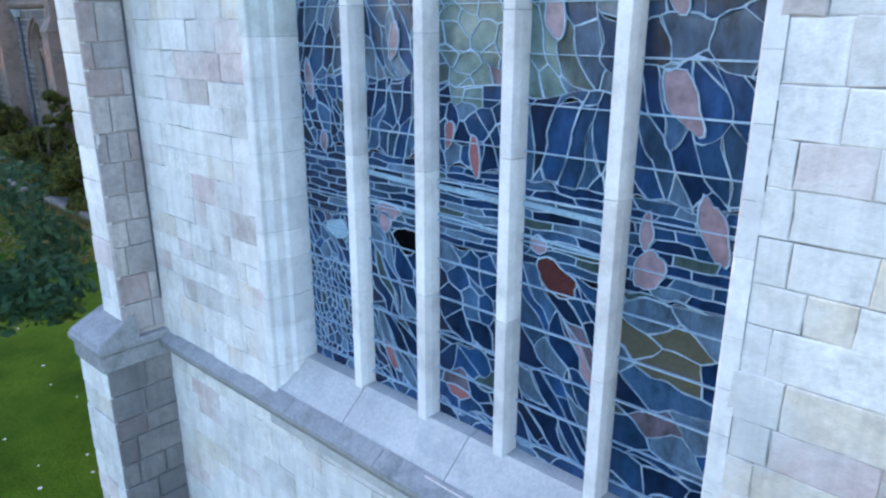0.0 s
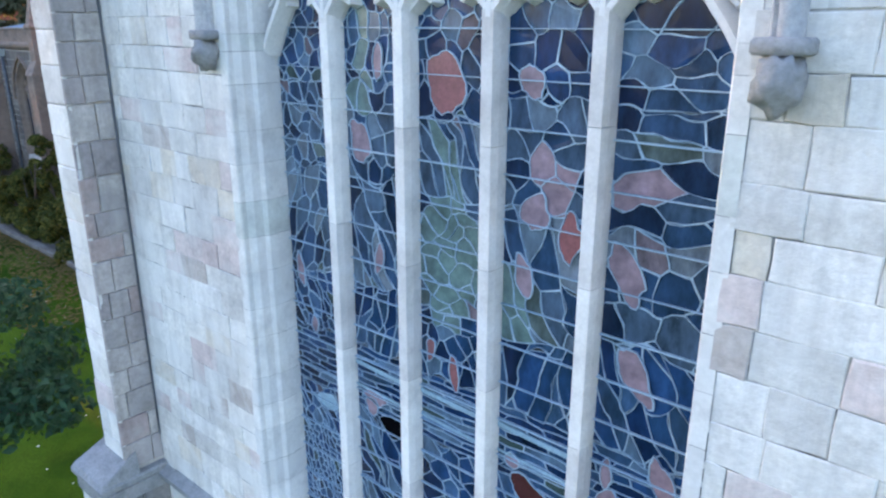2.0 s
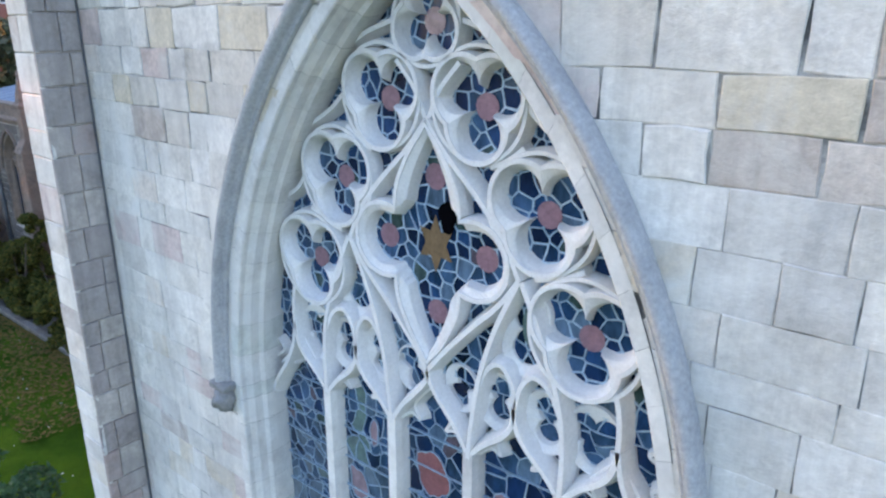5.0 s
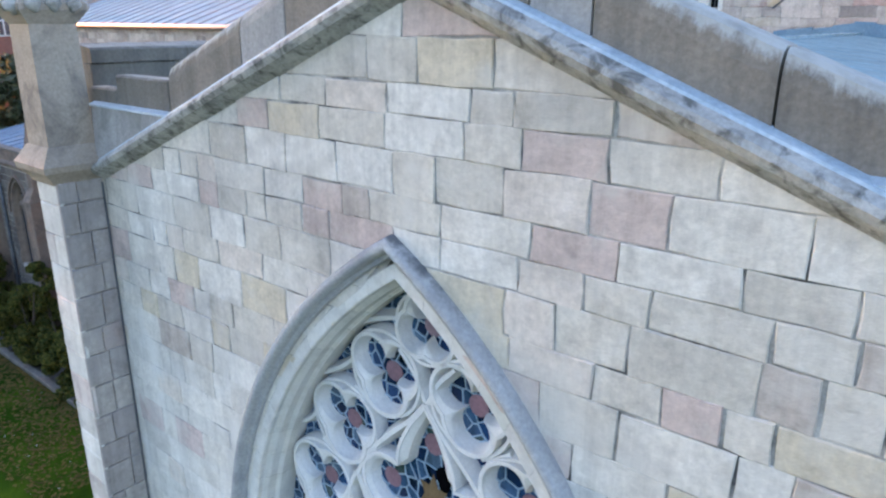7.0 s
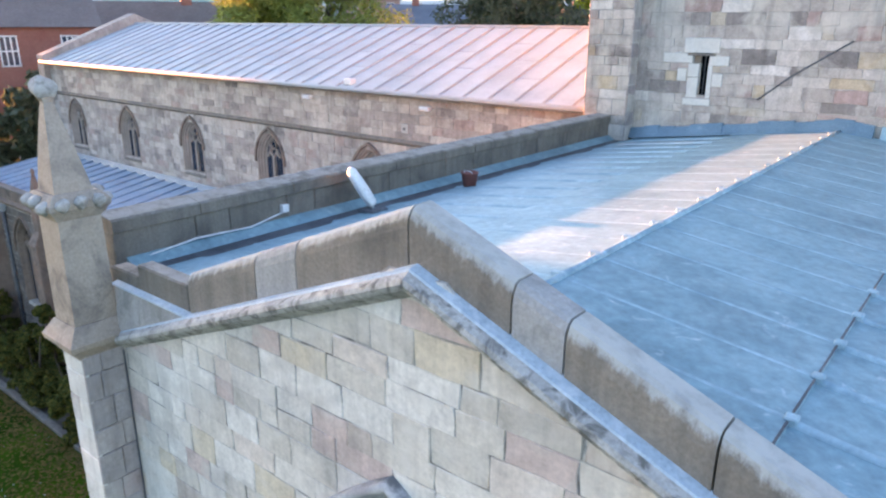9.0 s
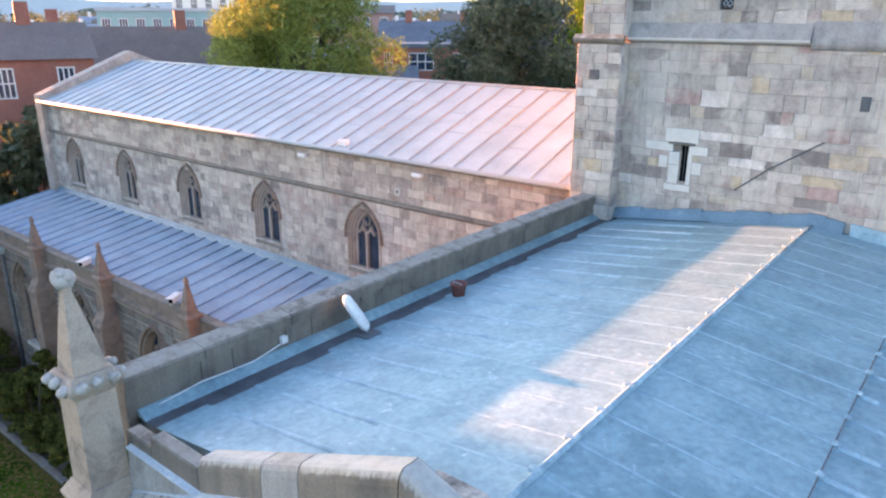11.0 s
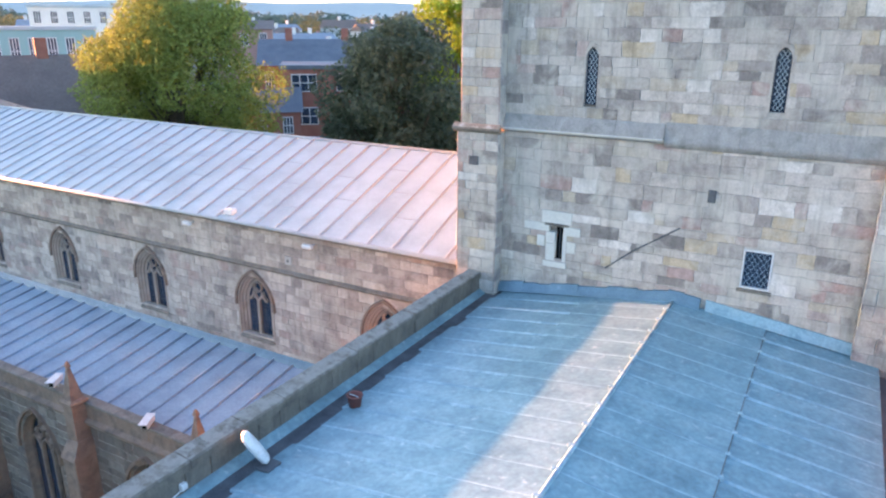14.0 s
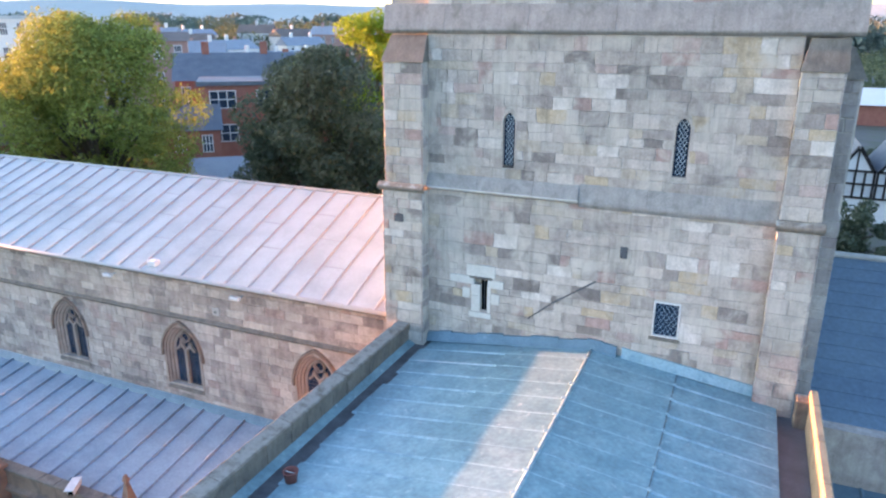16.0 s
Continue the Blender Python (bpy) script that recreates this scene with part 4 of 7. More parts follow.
for sgn, eaves in ((-1, -4.6), (1, 5.05)):
    y = 0.5
    k = 0
    while y < 14.49:
        xe = eaves + (rnd.uniform(-0.13, 0.08) if sgn < 0 else 0.0)
        y2 = min(14.5, y + 0.78)
        x_mid = RX + sgn * 2.3
        for xa, xb, dz in ((RX, x_mid, 0.0), (x_mid, xe, -0.03)):
            a, b = min(xa, xb), max(xa, xb)
            part("lead_bay", Mesh().hexa([(a, y, roof_z(a) - 0.1 + dz), (b, y, roof_z(b) - 0.1 + dz), (b, y2, roof_z(b) - 0.1 + dz), (a, y2, roof_z(a) - 0.1 + dz),
                                          (a, y, roof_z(a) + dz), (b, y, roof_z(b) + dz), (b, y2, roof_z(b) + dz), (a, y2, roof_z(a) + dz)]), M_LEAD, roof)
        if 0 < k:
            part("lead_roll", Mesh().tube([(RX, y, roof_z(RX) - 0.044), (x_mid, y, roof_z(x_mid) - 0.045), (xe, y, roof_z(xe) - 0.072)], 0.051, 20), M_ROLL, roof)
        y = y2
        k += 1
for k in range(1, 18):
    part("ridge_clip", Mesh().cbox(RX - 0.11, RX + 0.05, 0.5 + 0.78 * k - 0.035, 0.5 + 0.78 * k + 0.035, RZ - 0.03, RZ + 0.045, 0.012), M_ROLL, roof)
part("ridge_roll", Mesh().tube([(RX, 0.45, RZ - 0.005), (RX, 5, RZ), (RX, 14.4, RZ - 0.005)], 0.045, 12), M_ROLL, roof, smooth=True)
m = Mesh()
m.box(-5.2, -4.58, 0.5, 14.45, 13.3, 13.69)
part("gutter", m, M_GUTTER, roof, "dark wet box gutter")
m = Mesh()
for i in range(14):
    ya, yb = 0.5 + i, 1.5 + i
    m.hexa([(-5.2, ya, 13.6), (-4.99, ya, 13.695), (-4.99, yb, 13.695), (-5.2, yb, 13.6), (-5.2, ya, 13.80), (-5.15, ya, 13.78), (-5.15, yb, 13.78), (-5.2, yb, 13.80)])
part("upstand", m, M_LEAD, roof, "pale lead upstand against the parapet")
m = Mesh().box(5.05, 5.70, 0.5, 14.45, 13.43, 13.55)
part("gutter", m, M_WETLEAD, roof, "dark damp lead gutter")
rnd = random.Random(12)
for k in range(1, 18):
    x, y = 2.6, 0.5 + 0.78 * k
    part("lap_clip", Mesh().cbox(x - 0.045, x + 0.05, y - 0.05, y + 0.06, roof_z(x) - 0.03, roof_z(x) + 0.03, 0.012), M_ROLL, roof)
part("lap_joint", Mesh().box(2.58, 2.598, 0.5, 14.45, roof_z(2.59) - 0.03, roof_z(2.59) + 0.004), M_GUTTER, roof, "dark open lap joint")
fl = Mesh()
N = 24
for i in range(N):
    xa, xb = -4.75 + 9.8 * i / N, -4.75 + 9.8 * (i + 1) / N
    if xb < 1.2:
        za, zb = roof_z(xa), roof_z(xb)
        h = 0.26 + 0.03 * math.sin(i * 1.7)
        fl.hexa([(xa, 14.28, za), (xb, 14.28, zb), (xb, 14.52, zb), (xa, 14.52, za), (xa, 14.42, za + h), (xb, 14.42, zb + h), (xb, 14.52, zb + h), (xa, 14.52, za + h)])
part("flashing", fl, M_FLASH, roof, "blue lead flashing turned up against the tower")
fl = Mesh()
for i in range(10):
    xa, xb = 1.1 + 0.40 * i, 1.1 + 0.40 * (i + 1)
    fl.hexa([(xa, 14.36, roof_z(xa)), (xb, 14.36, roof_z(xb)), (xb, 14.52, roof_z(xb)), (xa, 14.52, roof_z(xa)), (xa, 14.44, roof_z(xa) + 0.27), (xb, 14.44, roof_z(xb) + 0.27), (xb, 14.52, roof_z(xb) + 0.27), (xa, 14.52, roof_z(xa) + 0.27)])
part("flashing", fl, M_ROLL, roof, "pale lead flashing dressed against the tower")

# ---- tower ----
TY, TL, TR = 14.5, -4.72, 4.45
tower = setting("wall_tower", Mesh().box(TL - 1.2, TR + 0.9, TY + 0.25, 26, -0.3, 31), M_MORTAR, "massive weathered ashlar crossing tower", "tower")
LANC = [(-2.34, 19.3, 20.78), (2.09, 19.38, 20.86)]


def tower_spans(z):
    holes = [(x - h, x + h) for x, a, b in LANC for h in [min(0.20, 0.035 + Arch(x, 0.165, b - 0.3, 0.27).half(z))] if a - 0.02 < z < b]
    if 14.90 < z < 16.0:
        holes.append((-3.34, -2.76))
    if 15.02 < z < 16.06:
        holes.append((1.82, 2.5))
    cuts = [TL] + [v for h in sorted(holes) for v in h] + [TR]
    return list(zip(cuts[::2], cuts[1::2]))


part("backing", slabs(Mesh(), 13.0, 30.8, tower_spans, TY + 0.01, TY + 0.26, 0.12), M_MORTAR, tower)
rnd = random.Random(21)
quads = lay(13.3, 18.45, tower_spans, (0.20, 0.40), (0.24, 0.95), rnd) + lay(18.6, 22.7, tower_spans, (0.22, 0.38), (0.24, 0.9), rnd) + lay(23.45, 30.5, lambda z: [(TL, TR)], (0.26, 0.38), (0.35, 0.8), rnd)
masonry(tower, quads, (0, TY), (1, 0), (0, -1), (M_TOWER_P, M_TOWER_I), rnd, 300, lambda q: q[0][1], joint=(0.003, 0.0018), edge=0.006, proud=0.007, rough=0.019)
for a, b, yf, z0, z1 in ((-6.0, TL, 14.05, 8.0, 18.45), (-5.93, TL, 14.13, 18.6, 22.0), (TR, 5.4, 14.2, 8.0, 18.35), (TR, 5.35, 14.28, 18.6, 22.0)):
    b1 = thing("tower_buttress", "clasping ashlar buttress at the tower's corner", "buttress", "tower buttresses", kind="structure")
    part("core", Mesh().box(a + 0.03, b - 0.0, yf + 0.03, 15.5, z0, z1), M_MORTAR, b1)
    q = lay(max(z0, 12.4), z1, lambda z: [(a, b)], (0.22, 0.42), (0.4, 0.8), rnd)
    masonry(b1, q, (0, yf + 0.02), (1, 0), (0, -1), (M_TOWER_P, M_TOWER_I), rnd, 60, lambda s: -s[0][1], joint=0.005, proud=0.008, edge=0.01, rough=0.008)
    q = lay(max(z0, 12.4), z1, lambda z: [(-15.5, -yf)], (0.28, 0.40), (0.4, 0.7), rnd)
    masonry(b1, q, (a + 0.02, 0), (0, -1), (-1, 0), (M_TOWER_P, M_TOWER_I), rnd, 0)
    # return face beside the tower wall, its shadow put into greyer stone
    q = lay(max(z0, 12.4), z1, lambda z: [(yf, TY)], (0.28, 0.40), (0.4, 0.7), rnd)
    masonry(b1, q, (b - 0.02, 0), (0, 1), (1, 0), (M_SHADED_P, M_SHADED_I), rnd, 0)
    if z1 > 20:
        part("weathering", Mesh().hexa([(a - 0.03, yf - 0.04, 22.0), (b + 0.03, yf - 0.04, 22.0), (b + 0.03, 15.5, 22.0), (a - 0.03, 15.5, 22.0), (a + 0.12, 14.46, 22.7), (b, 14.46, 22.7), (b, 15.5, 22.7), (a + 0.12, 15.5, 22.7)]), M_COPING, b1)


back_but = thing("tower_buttress", "set-back ashlar buttress at the tower's corner, its shade in the stone colour", "buttress", "tower buttresses", kind="structure")
part("core", Mesh().box(5.38, 5.80, 15.23, 17.0, 8.0, 21.8), M_MORTAR, back_but)
# shadow on the set-back buttress is painted as darker stone
q = lay(12.4, 21.8, lambda z: [(5.36, 5.84 if z < 18.5 else 5.76)], (0.24, 0.42), (0.3, 0.5), rnd)
masonry(back_but, q, (0, 15.22), (1, 0), (0, -1), (M_SHADED_P, M_SHADED_I), rnd, 60, lambda s: -s[0][1], joint=0.006, proud=0.012, edge=0.012, rough=0.01)
part("weathering", Mesh().hexa([(5.34, 15.16, 21.8), (5.86, 15.16, 21.8), (5.86, 17.0, 21.8), (5.34, 17.0, 21.8), (5.34, 15.5, 22.5), (5.55, 15.5, 22.5), (5.55, 17.0, 22.5), (5.34, 17.0, 22.5)]), M_COPING, back_but)


def moulded(name, label, pieces, y, z, proud=0.16, h=0.2, mat=M_COPING_L, slope=0.06):
    t = thing(name, label, "string course", kind="structure")
    for a, b in pieces:
        part("moulding", Mesh().loft([[(x, y, z - h), (x, y - proud * 0.6, z - h * 0.8), (x, y - proud, z - h * 0.45), (x, y - proud, z - h * 0.2), (x, y - 0.005, z + slope)] for x in (a + 0.003, b - 0.003)], cap=True), mat, t)


moulded("trim_tower_string", "weathered grey string course across the tower", ((-4.72, -3.2), (-3.2, -1.6), (-1.6, -0.35)), TY, 18.62, 0.17, 0.16, M_SETOFF, 0.34)
moulded("trim_tower_string_high", "thin grey string course across the tower", ((-0.35, 1.4), (1.4, 3.0), (3.0, 4.45)), TY, 18.60, 0.11, 0.24, M_SETOFF, 0.40)
moulded("trim_tower_string_lip", "pale lichened lip of the tower string course", ((-4.72, -3.1), (-3.1, -1.5), (-1.5, -0.35)), TY - 0.10, 18.60, 0.09, 0.10, M_PALEBLOCK, 0.0)
moulded("trim_buttress_string", "projecting moulded string on the tower buttress", ((-6.1, -5.4), (-5.4, -4.66)), 14.09, 18.60, 0.14)
moulded("trim_buttress_string_east", "projecting moulded string on the tower buttress", ((4.4, 5.45),), 14.24, 18.55, 0.14)
moulded("trim_tower_upper_string", "upper string course of the tower", ((-6.0, -4.2), (-4.2, -1.9), (-1.9, 0.3), (0.3, 2.5), (2.5, 5.6)), TY, 22.9, 0.14, 0.16, M_SETOFF, 0.6)


def lancet(x, z0, z1):
    w = thing("window_lancet", "narrow pointed lancet with lattice leaded panes in the tower", "window", "tower lancets", kind="structure")
    a = Arch(x, 0.165, z1 - 0.3, 0.27)
    face = [(p[0], TY + 0.10, p[1]) for p in a.line(0, z0, 6)]
    part("pane", Mesh().add(face, [tuple(range(len(face)))][::1]), M_DARKPANE, w)
    part("frame", a.sweep([(0.10, TY + 0.02), (0.09, TY - 0.006), (0.0, TY - 0.006), (0.0, TY + 0.14)], z0 - 0.05, 6), M_TOWER_I, w)
    lat = Mesh()
    for k in range(-3, 16):
        for s in (-1, 1):
            pts = []
            for t in np.linspace(0, 1, 7):
                zz = z0 + k * 0.15 + t * 0.5
                xx = x + s * (-0.165 + 0.33 * t)
                if z0 < zz < z1 - 0.05 and abs(xx - x) < a.half(zz):
                    pts.append((xx, TY + 0.09, zz))
            if len(pts) > 1:
                lat.tube([pts[0], pts[-1]], 0.008, 4)
    part("lattice", lat, M_LEAD_PALE, w)


for x, a, b in LANC:
    lancet(x, a, b)

slit = thing("window_slit", "small slit window in a pale stone surround", "window", kind="structure")
part("pane", Mesh().box(-3.10, -2.84, TY + 0.16, TY + 0.18, 14.92, 15.96), M_BLACK, slit)
part("splay", Mesh().box(-3.34, -2.78, TY + 0.20, TY + 0.24, 14.9, 16.1), M_TOWER_I, slit)
part("jamb_stone", Mesh().cbox(-3.36, -3.08, TY - 0.012, TY + 0.2, 14.90, 15.40, 0.012), M_PALEBLOCK, slit)
part("jamb_stone", Mesh().cbox(-3.36, -3.08, TY - 0.018, TY + 0.2, 15.41, 15.74, 0.012), M_PALEBLOCK, slit)
part("jamb_stone", Mesh().cbox(-2.86, -2.74, TY - 0.012, TY + 0.2, 14.90, 15.74, 0.012), M_PALEBLOCK, slit)
part("bar", Mesh().box(-2.985, -2.965, TY + 0.10, TY + 0.12, 14.92, 15.96), M_GUTTER, slit)
part("drip_stone", Mesh().cbox(-3.40, -2.70, TY - 0.045, TY + 0.15, 15.93, 15.99, 0.01), M_COPING, slit, "dark stone drip over the slit")
for a, b, c, d in ((-3.62, -3.38, 15.30, 15.62), (-2.73, -2.48, 15.2, 15.52), (-4.02, -3.26, 15.75, 15.99), (-2.84, -2.36, 15.70, 15.94), (-3.5, -2.62, 16.0, 16.36), (-3.42, -2.72, 14.72, 14.89)):
    part("surround_stone", Mesh().cbox(a, b, TY - 0.03, TY + 0.12, c, d, 0.012), M_PALEBLOCK, slit)
sq = thing("window_square", "small lattice window with a white frame in the tower", "window", kind="structure")
part("pane", Mesh().box(1.86, 2.46, TY + 0.05, TY + 0.07, 15.08, 16.0), M_DARKPANE, sq)
fr = Mesh()
for a, b, c, d in ((1.82, 1.86, 15.05, 16.05), (2.46, 2.50, 15.05, 16.05), (1.86, 2.46, 15.05, 15.09), (1.86, 2.46, 16.0, 16.05)):
    fr.cbox(a, b, TY - 0.02, TY + 0.08, c, d, 0.008)
part("frame", fr, M_WHITE, sq)
lat = Mesh()
for k in range(-5, 12):
    for s in (-1, 1):
        p = [(1.86 + 0.6 * t, TY + 0.035, 15.08 + 0.19 * k + (t if s > 0 else 1 - t) * 0.85) for t in np.linspace(0, 1, 25)]
        p = [q for q in p if 15.08 < q[2] < 16.0]
        if len(p) > 2:
            lat.tube([p[0], p[-1]], 0.004, 4)
part("lattice", lat, M_CAME, sq)
part("sill", Mesh().cbox(1.76, 2.56, TY - 0.05, TY + 0.03, 14.95, 15.03, 0.01), M_COPING, sq)
setting("trim_roof_scar", Mesh().tube([(-1.6, TY - 0.01, 14.95), (-0.9, TY - 0.015, 15.55), (0.25, TY - 0.01, 16.35)], 0.022, 6), M_GUTTER, "dark raking scar of an old roof on the tower", "roof scar")
# no hole is cut; raised dark blocks stand in for its shade
pl = thing("putlog_hole", "dark square block painted as a putlog hole's shade", "hole", kind="structure")
part("recess", Mesh().cbox(0.83, 1.02, TY - 0.03, TY + 0.02, 17.1, 17.42, 0.01), M_GUTTER, pl)
part("recess", Mesh().cbox(-5.62, -5.32, 14.04, 14.09, 17.5, 17.75, 0.01), M_GUTTER, pl)

# ---- nave ----
NX, NY, NE, NR = -41.7, 14.6, 14.40, 16.5
WINS = [-9.0, -14.95, -20.85, -26.75, -32.65, -38.5]
nave = setting("wall_nave", Mesh().box(NX, -5.9, NY + 0.26, 15.3, -0.3, NE - 0.05), M_MORTAR, "long clerestory wall of brown and cream ashlar", "wall")
W_ARCH = [Arch(x, 0.74, 11.05, 1.16) for x in WINS]


def nave_spans(z):
    cuts = [NX]
    if 9.78 < z < W_ARCH[0].top(0.1):
        for a in sorted(W_ARCH, key=lambda q: q.x):
            h = a.half(z, 0.1)
            if h > 0.02:
                cuts += [a.x - h, a.x + h]
    return list(zip(cuts[::2], (cuts + [-5.95])[1::2]))


part("backing", slabs(Mesh(), 8.0, NE - 0.06, nave_spans, NY + 0.01, NY + 0.27, 0.1), M_NAVE_MORTAR, nave)
rnd = random.Random(31)
quads = lay(8.9, 12.55, nave_spans, (0.22, 0.34), (0.3, 0.75), rnd) + lay(12.72, 14.2, lambda z: [(NX, -5.95)], (0.24, 0.34), (0.4, 0.9), rnd)
masonry(nave, quads, (0, NY), (1, 0), (0, -1), (M_NAVE_P, M_NAVE_I), rnd, 300, lambda q: abs(q[0][0] + 12), proud=0.009, joint=0.006, edge=0.008, rough=0.018)
moulded("trim_nave_string", "dark moulded string course along the clerestory", [(-41.7 + 1.79 * i, -41.7 + 1.79 * (i + 1)) for i in range(20)], NY, 12.72, 0.12, 0.16, M_COPING)


def clerestory(a):
    w = thing("window_clerestory", "two-light pointed clerestory window in brown moulded stone", "window", "clerestory windows", kind="structure")
    part("surround", a.sweep([(0.17, NY), (0.17, NY - 0.03), (0.09, NY - 0.035), (0.07, NY + 0.03), (0.01, NY + 0.045), (-0.01, NY + 0.11), (-0.08, NY + 0.13), (-0.10, NY + 0.20), (-0.19, NY + 0.22), (-0.19, NY + 0.26)], 9.8, 10), M_CLERE, w)
    part("hood", a.sweep([(0.16, NY), (0.16, NY - 0.10), (0.25, NY - 0.11), (0.28, NY)], 10.95, 10), M_BROWNJAMB, w)
    face = [(p[0], NY + 0.24, p[1]) for p in a.line(-0.17, 9.8, 8)]
    part("pane", Mesh().add(face, [tuple(range(len(face)))]), M_DARKPANE, w)
    part("mullion", bar([(a.x, 9.8), (a.x, 11.2)], NY + 0.12, NY + 0.24, 0.045, 0.065, 0.04), M_CLERE, w)
    for s in (-1, 1):
        part("light_head", bar(curve2((a.x, 11.2), (a.x + s * 0.22, 11.55), s * -0.05) + curve2((a.x + s * 0.22, 11.55), (a.x + s * 0.43, 11.2), s * -0.05), NY + 0.13, NY + 0.24, 0.03, 0.05, 0.03), M_CLERE, w)
    ring = foil(a.x, 11.74, 0.22, 4, 0.085, 0.08, 0.0, NY + 0.12, NY + 0.24, 32)
    part("foil", ring, M_CLERE, w)
    lead = Mesh()
    for k in range(9):
        z = 10.14 + k * 0.14
        lead.tube([(a.x - 0.5, NY + 0.225, z), (a.x + 0.5, NY + 0.225, z)], 0.008, 4)
    for dx in (-0.3, -0.2, -0.1, 0.1, 0.2, 0.3):
        lead.tube([(a.x + dx, NY + 0.225, 9.8), (a.x + dx, NY + 0.225, 11.5)], 0.007, 4)
    part("leading", lead, M_GUTTER, w)
    part("sill", Mesh().hexa([(a.x - 0.86, NY - 0.07, 9.60), (a.x + 0.86, NY - 0.07, 9.60), (a.x + 0.86, NY + 0.2, 9.60), (a.x - 0.86, NY + 0.2, 9.60), (a.x - 0.85, NY - 0.06, 9.68), (a.x + 0.85, NY - 0.06, 9.68), (a.x + 0.85, NY + 0.2, 9.84), (a.x - 0.85, NY + 0.2, 9.84)]), M_COPING, w)


for a in W_ARCH:
    clerestory(a)
nr = thing("roof_nave", "pale metal-sheeted nave roof with evenly spaced rolls", "roof", kind="structure")
k = 0
x = -5.54
while x > NX:
    x2 = max(NX, x - 0.98)
    for y0, z0, y1, z1 in ((14.35, NE + 0.02, 20.2, NR), (26.05, NE + 0.02, 20.2, NR)):
        part("metal_bay", Mesh().hexa([(x2, y0, z0 - 0.1), (x, y0, z0 - 0.1), (x, y1, z1 - 0.1), (x2, y1, z1 - 0.1), (x2, y0, z0), (x, y0, z0), (x, y1, z1), (x2, y1, z1)] if y0 < 20 else
                                      [(x2, y1, z1 - 0.1), (x, y1, z1 - 0.1), (x, y0, z0 - 0.1), (x2, y0, z0 - 0.1), (x2, y1, z1), (x, y1, z1), (x, y0, z0), (x2, y0, z0)]), M_STEEL, nr)
    sy = 15.4 + 3.6 * ((k * 0.381) % 1)
    sz = NE + 0.02 + (NR - NE - 0.02) * (sy - 14.35) / 5.85
    part("metal_seam", Mesh().hexa([(x2 + 0.03, sy, sz), (x - 0.03, sy, sz), (x - 0.03, sy + 0.05, sz + 0.018), (x2 + 0.03, sy + 0.05, sz + 0.018), (x2 + 0.03, sy, sz + 0.014), (x - 0.03, sy, sz + 0.014), (x - 0.03, sy + 0.05, sz + 0.024), (x2 + 0.03, sy + 0.05, sz + 0.024)]), M_STEEL_ROLL, nr)
    k += 1
    part("metal_roll", Mesh().tube([(x2, 14.33, NE + 0.03), (x2, 17, NE + 0.03 + (NR - NE) * 2.65 / 5.85), (x2, 20.26, NR + 0.045)], 0.045, 8), M_STEEL_ROLL, nr, smooth=True)
    x = x2
part("ridge_roll", Mesh().tube([(-6, 20.2, NR + 0.02), (-24, 20.2, NR + 0.02), (NX, 20.2, NR + 0.02)], 0.07, 8), M_STEEL, nr, smooth=True)
part("eaves_roll", Mesh().tube([(-5.95, 14.30, NE - 0.01), (-20, 14.30, NE - 0.02), (NX, 14.30, NE - 0.01)], 0.075, 8), M_STEEL, nr, "pale rounded metal eaves gutter", smooth=True)
part("eaves_fascia", Mesh().cbox(NX, -6.0, 14.30, 14.62, NE - 0.16, NE - 0.09, 0.015), M_COPING, nr, "grey moulded eaves")
m = Mesh()
m.add([(NX - 0.3, 14.3, 8), (NX + 0.5, 14.3, 8), (NX + 0.5, 26.1, 8), (NX - 0.3, 26.1, 8), (NX - 0.3, 14.3, 14.75), (NX + 0.5, 14.3, 14.75), (NX + 0.5, 26.1, 14.75), (NX - 0.3, 26.1, 14.75), (NX - 0.3, 20.2, 17.1), (NX + 0.5, 20.2, 17.1)],
      [(0, 1, 5, 4), (1, 2, 6, 9, 5), (2, 3, 7, 6), (3, 0, 4, 8, 7), (4, 5, 9, 8), (7, 8, 9, 6)])
setting("wall_nave_gable", m, M_NAVE_I, "stone west gable parapet of the nave", "wall")

# ---- aisle ----
AY, AZ, AW = 9.4, 8.25, 9.08
ar = thing("roof_aisle", "grey lead aisle roof with rolled joints", "roof", kind="structure")
x = -5.46
while x > NX:
    x2 = max(NX, x - 0.955)
    part("lead_bay", Mesh().hexa([(x2, AY + 0.2, AZ - 0.1), (x, AY + 0.2, AZ - 0.1), (x, 14.6, AW - 0.1), (x2, 14.6, AW - 0.1), (x2, AY + 0.2, AZ), (x, AY + 0.2, AZ), (x, 14.6, AW), (x2, 14.6, AW)]), M_AISLE, ar)
    part("lead_roll", Mesh().tube([(x2, AY + 0.2, AZ + 0.02), (x2, 12, AZ + 0.02 + (AW - AZ) * 2.4 / 5), (x2, 14.5, AW + 0.01)], 0.045, 8), M_AISLE, ar, smooth=True)
    x = x2
part("flashing", Mesh().hexa([(NX, 14.35, AW - 0.05), (-5.6, 14.35, AW - 0.05), (-5.6, 14.6, AW), (NX, 14.6, AW), (NX, 14.45, AW + 0.08), (-5.6, 14.45, AW + 0.08), (-5.6, 14.6, AW + 0.2), (NX, 14.6, AW + 0.2)]), M_FLASH, ar, "blue lead flashing along the wall foot")
BAYS = [-12.2, -18.5, -25.0, -31.4, -37.8]
A_ARCH = [Arch(x, 1.15, 5.3, 1.75) for x in (-15.3, -21.8, -28.2, -34.6)]


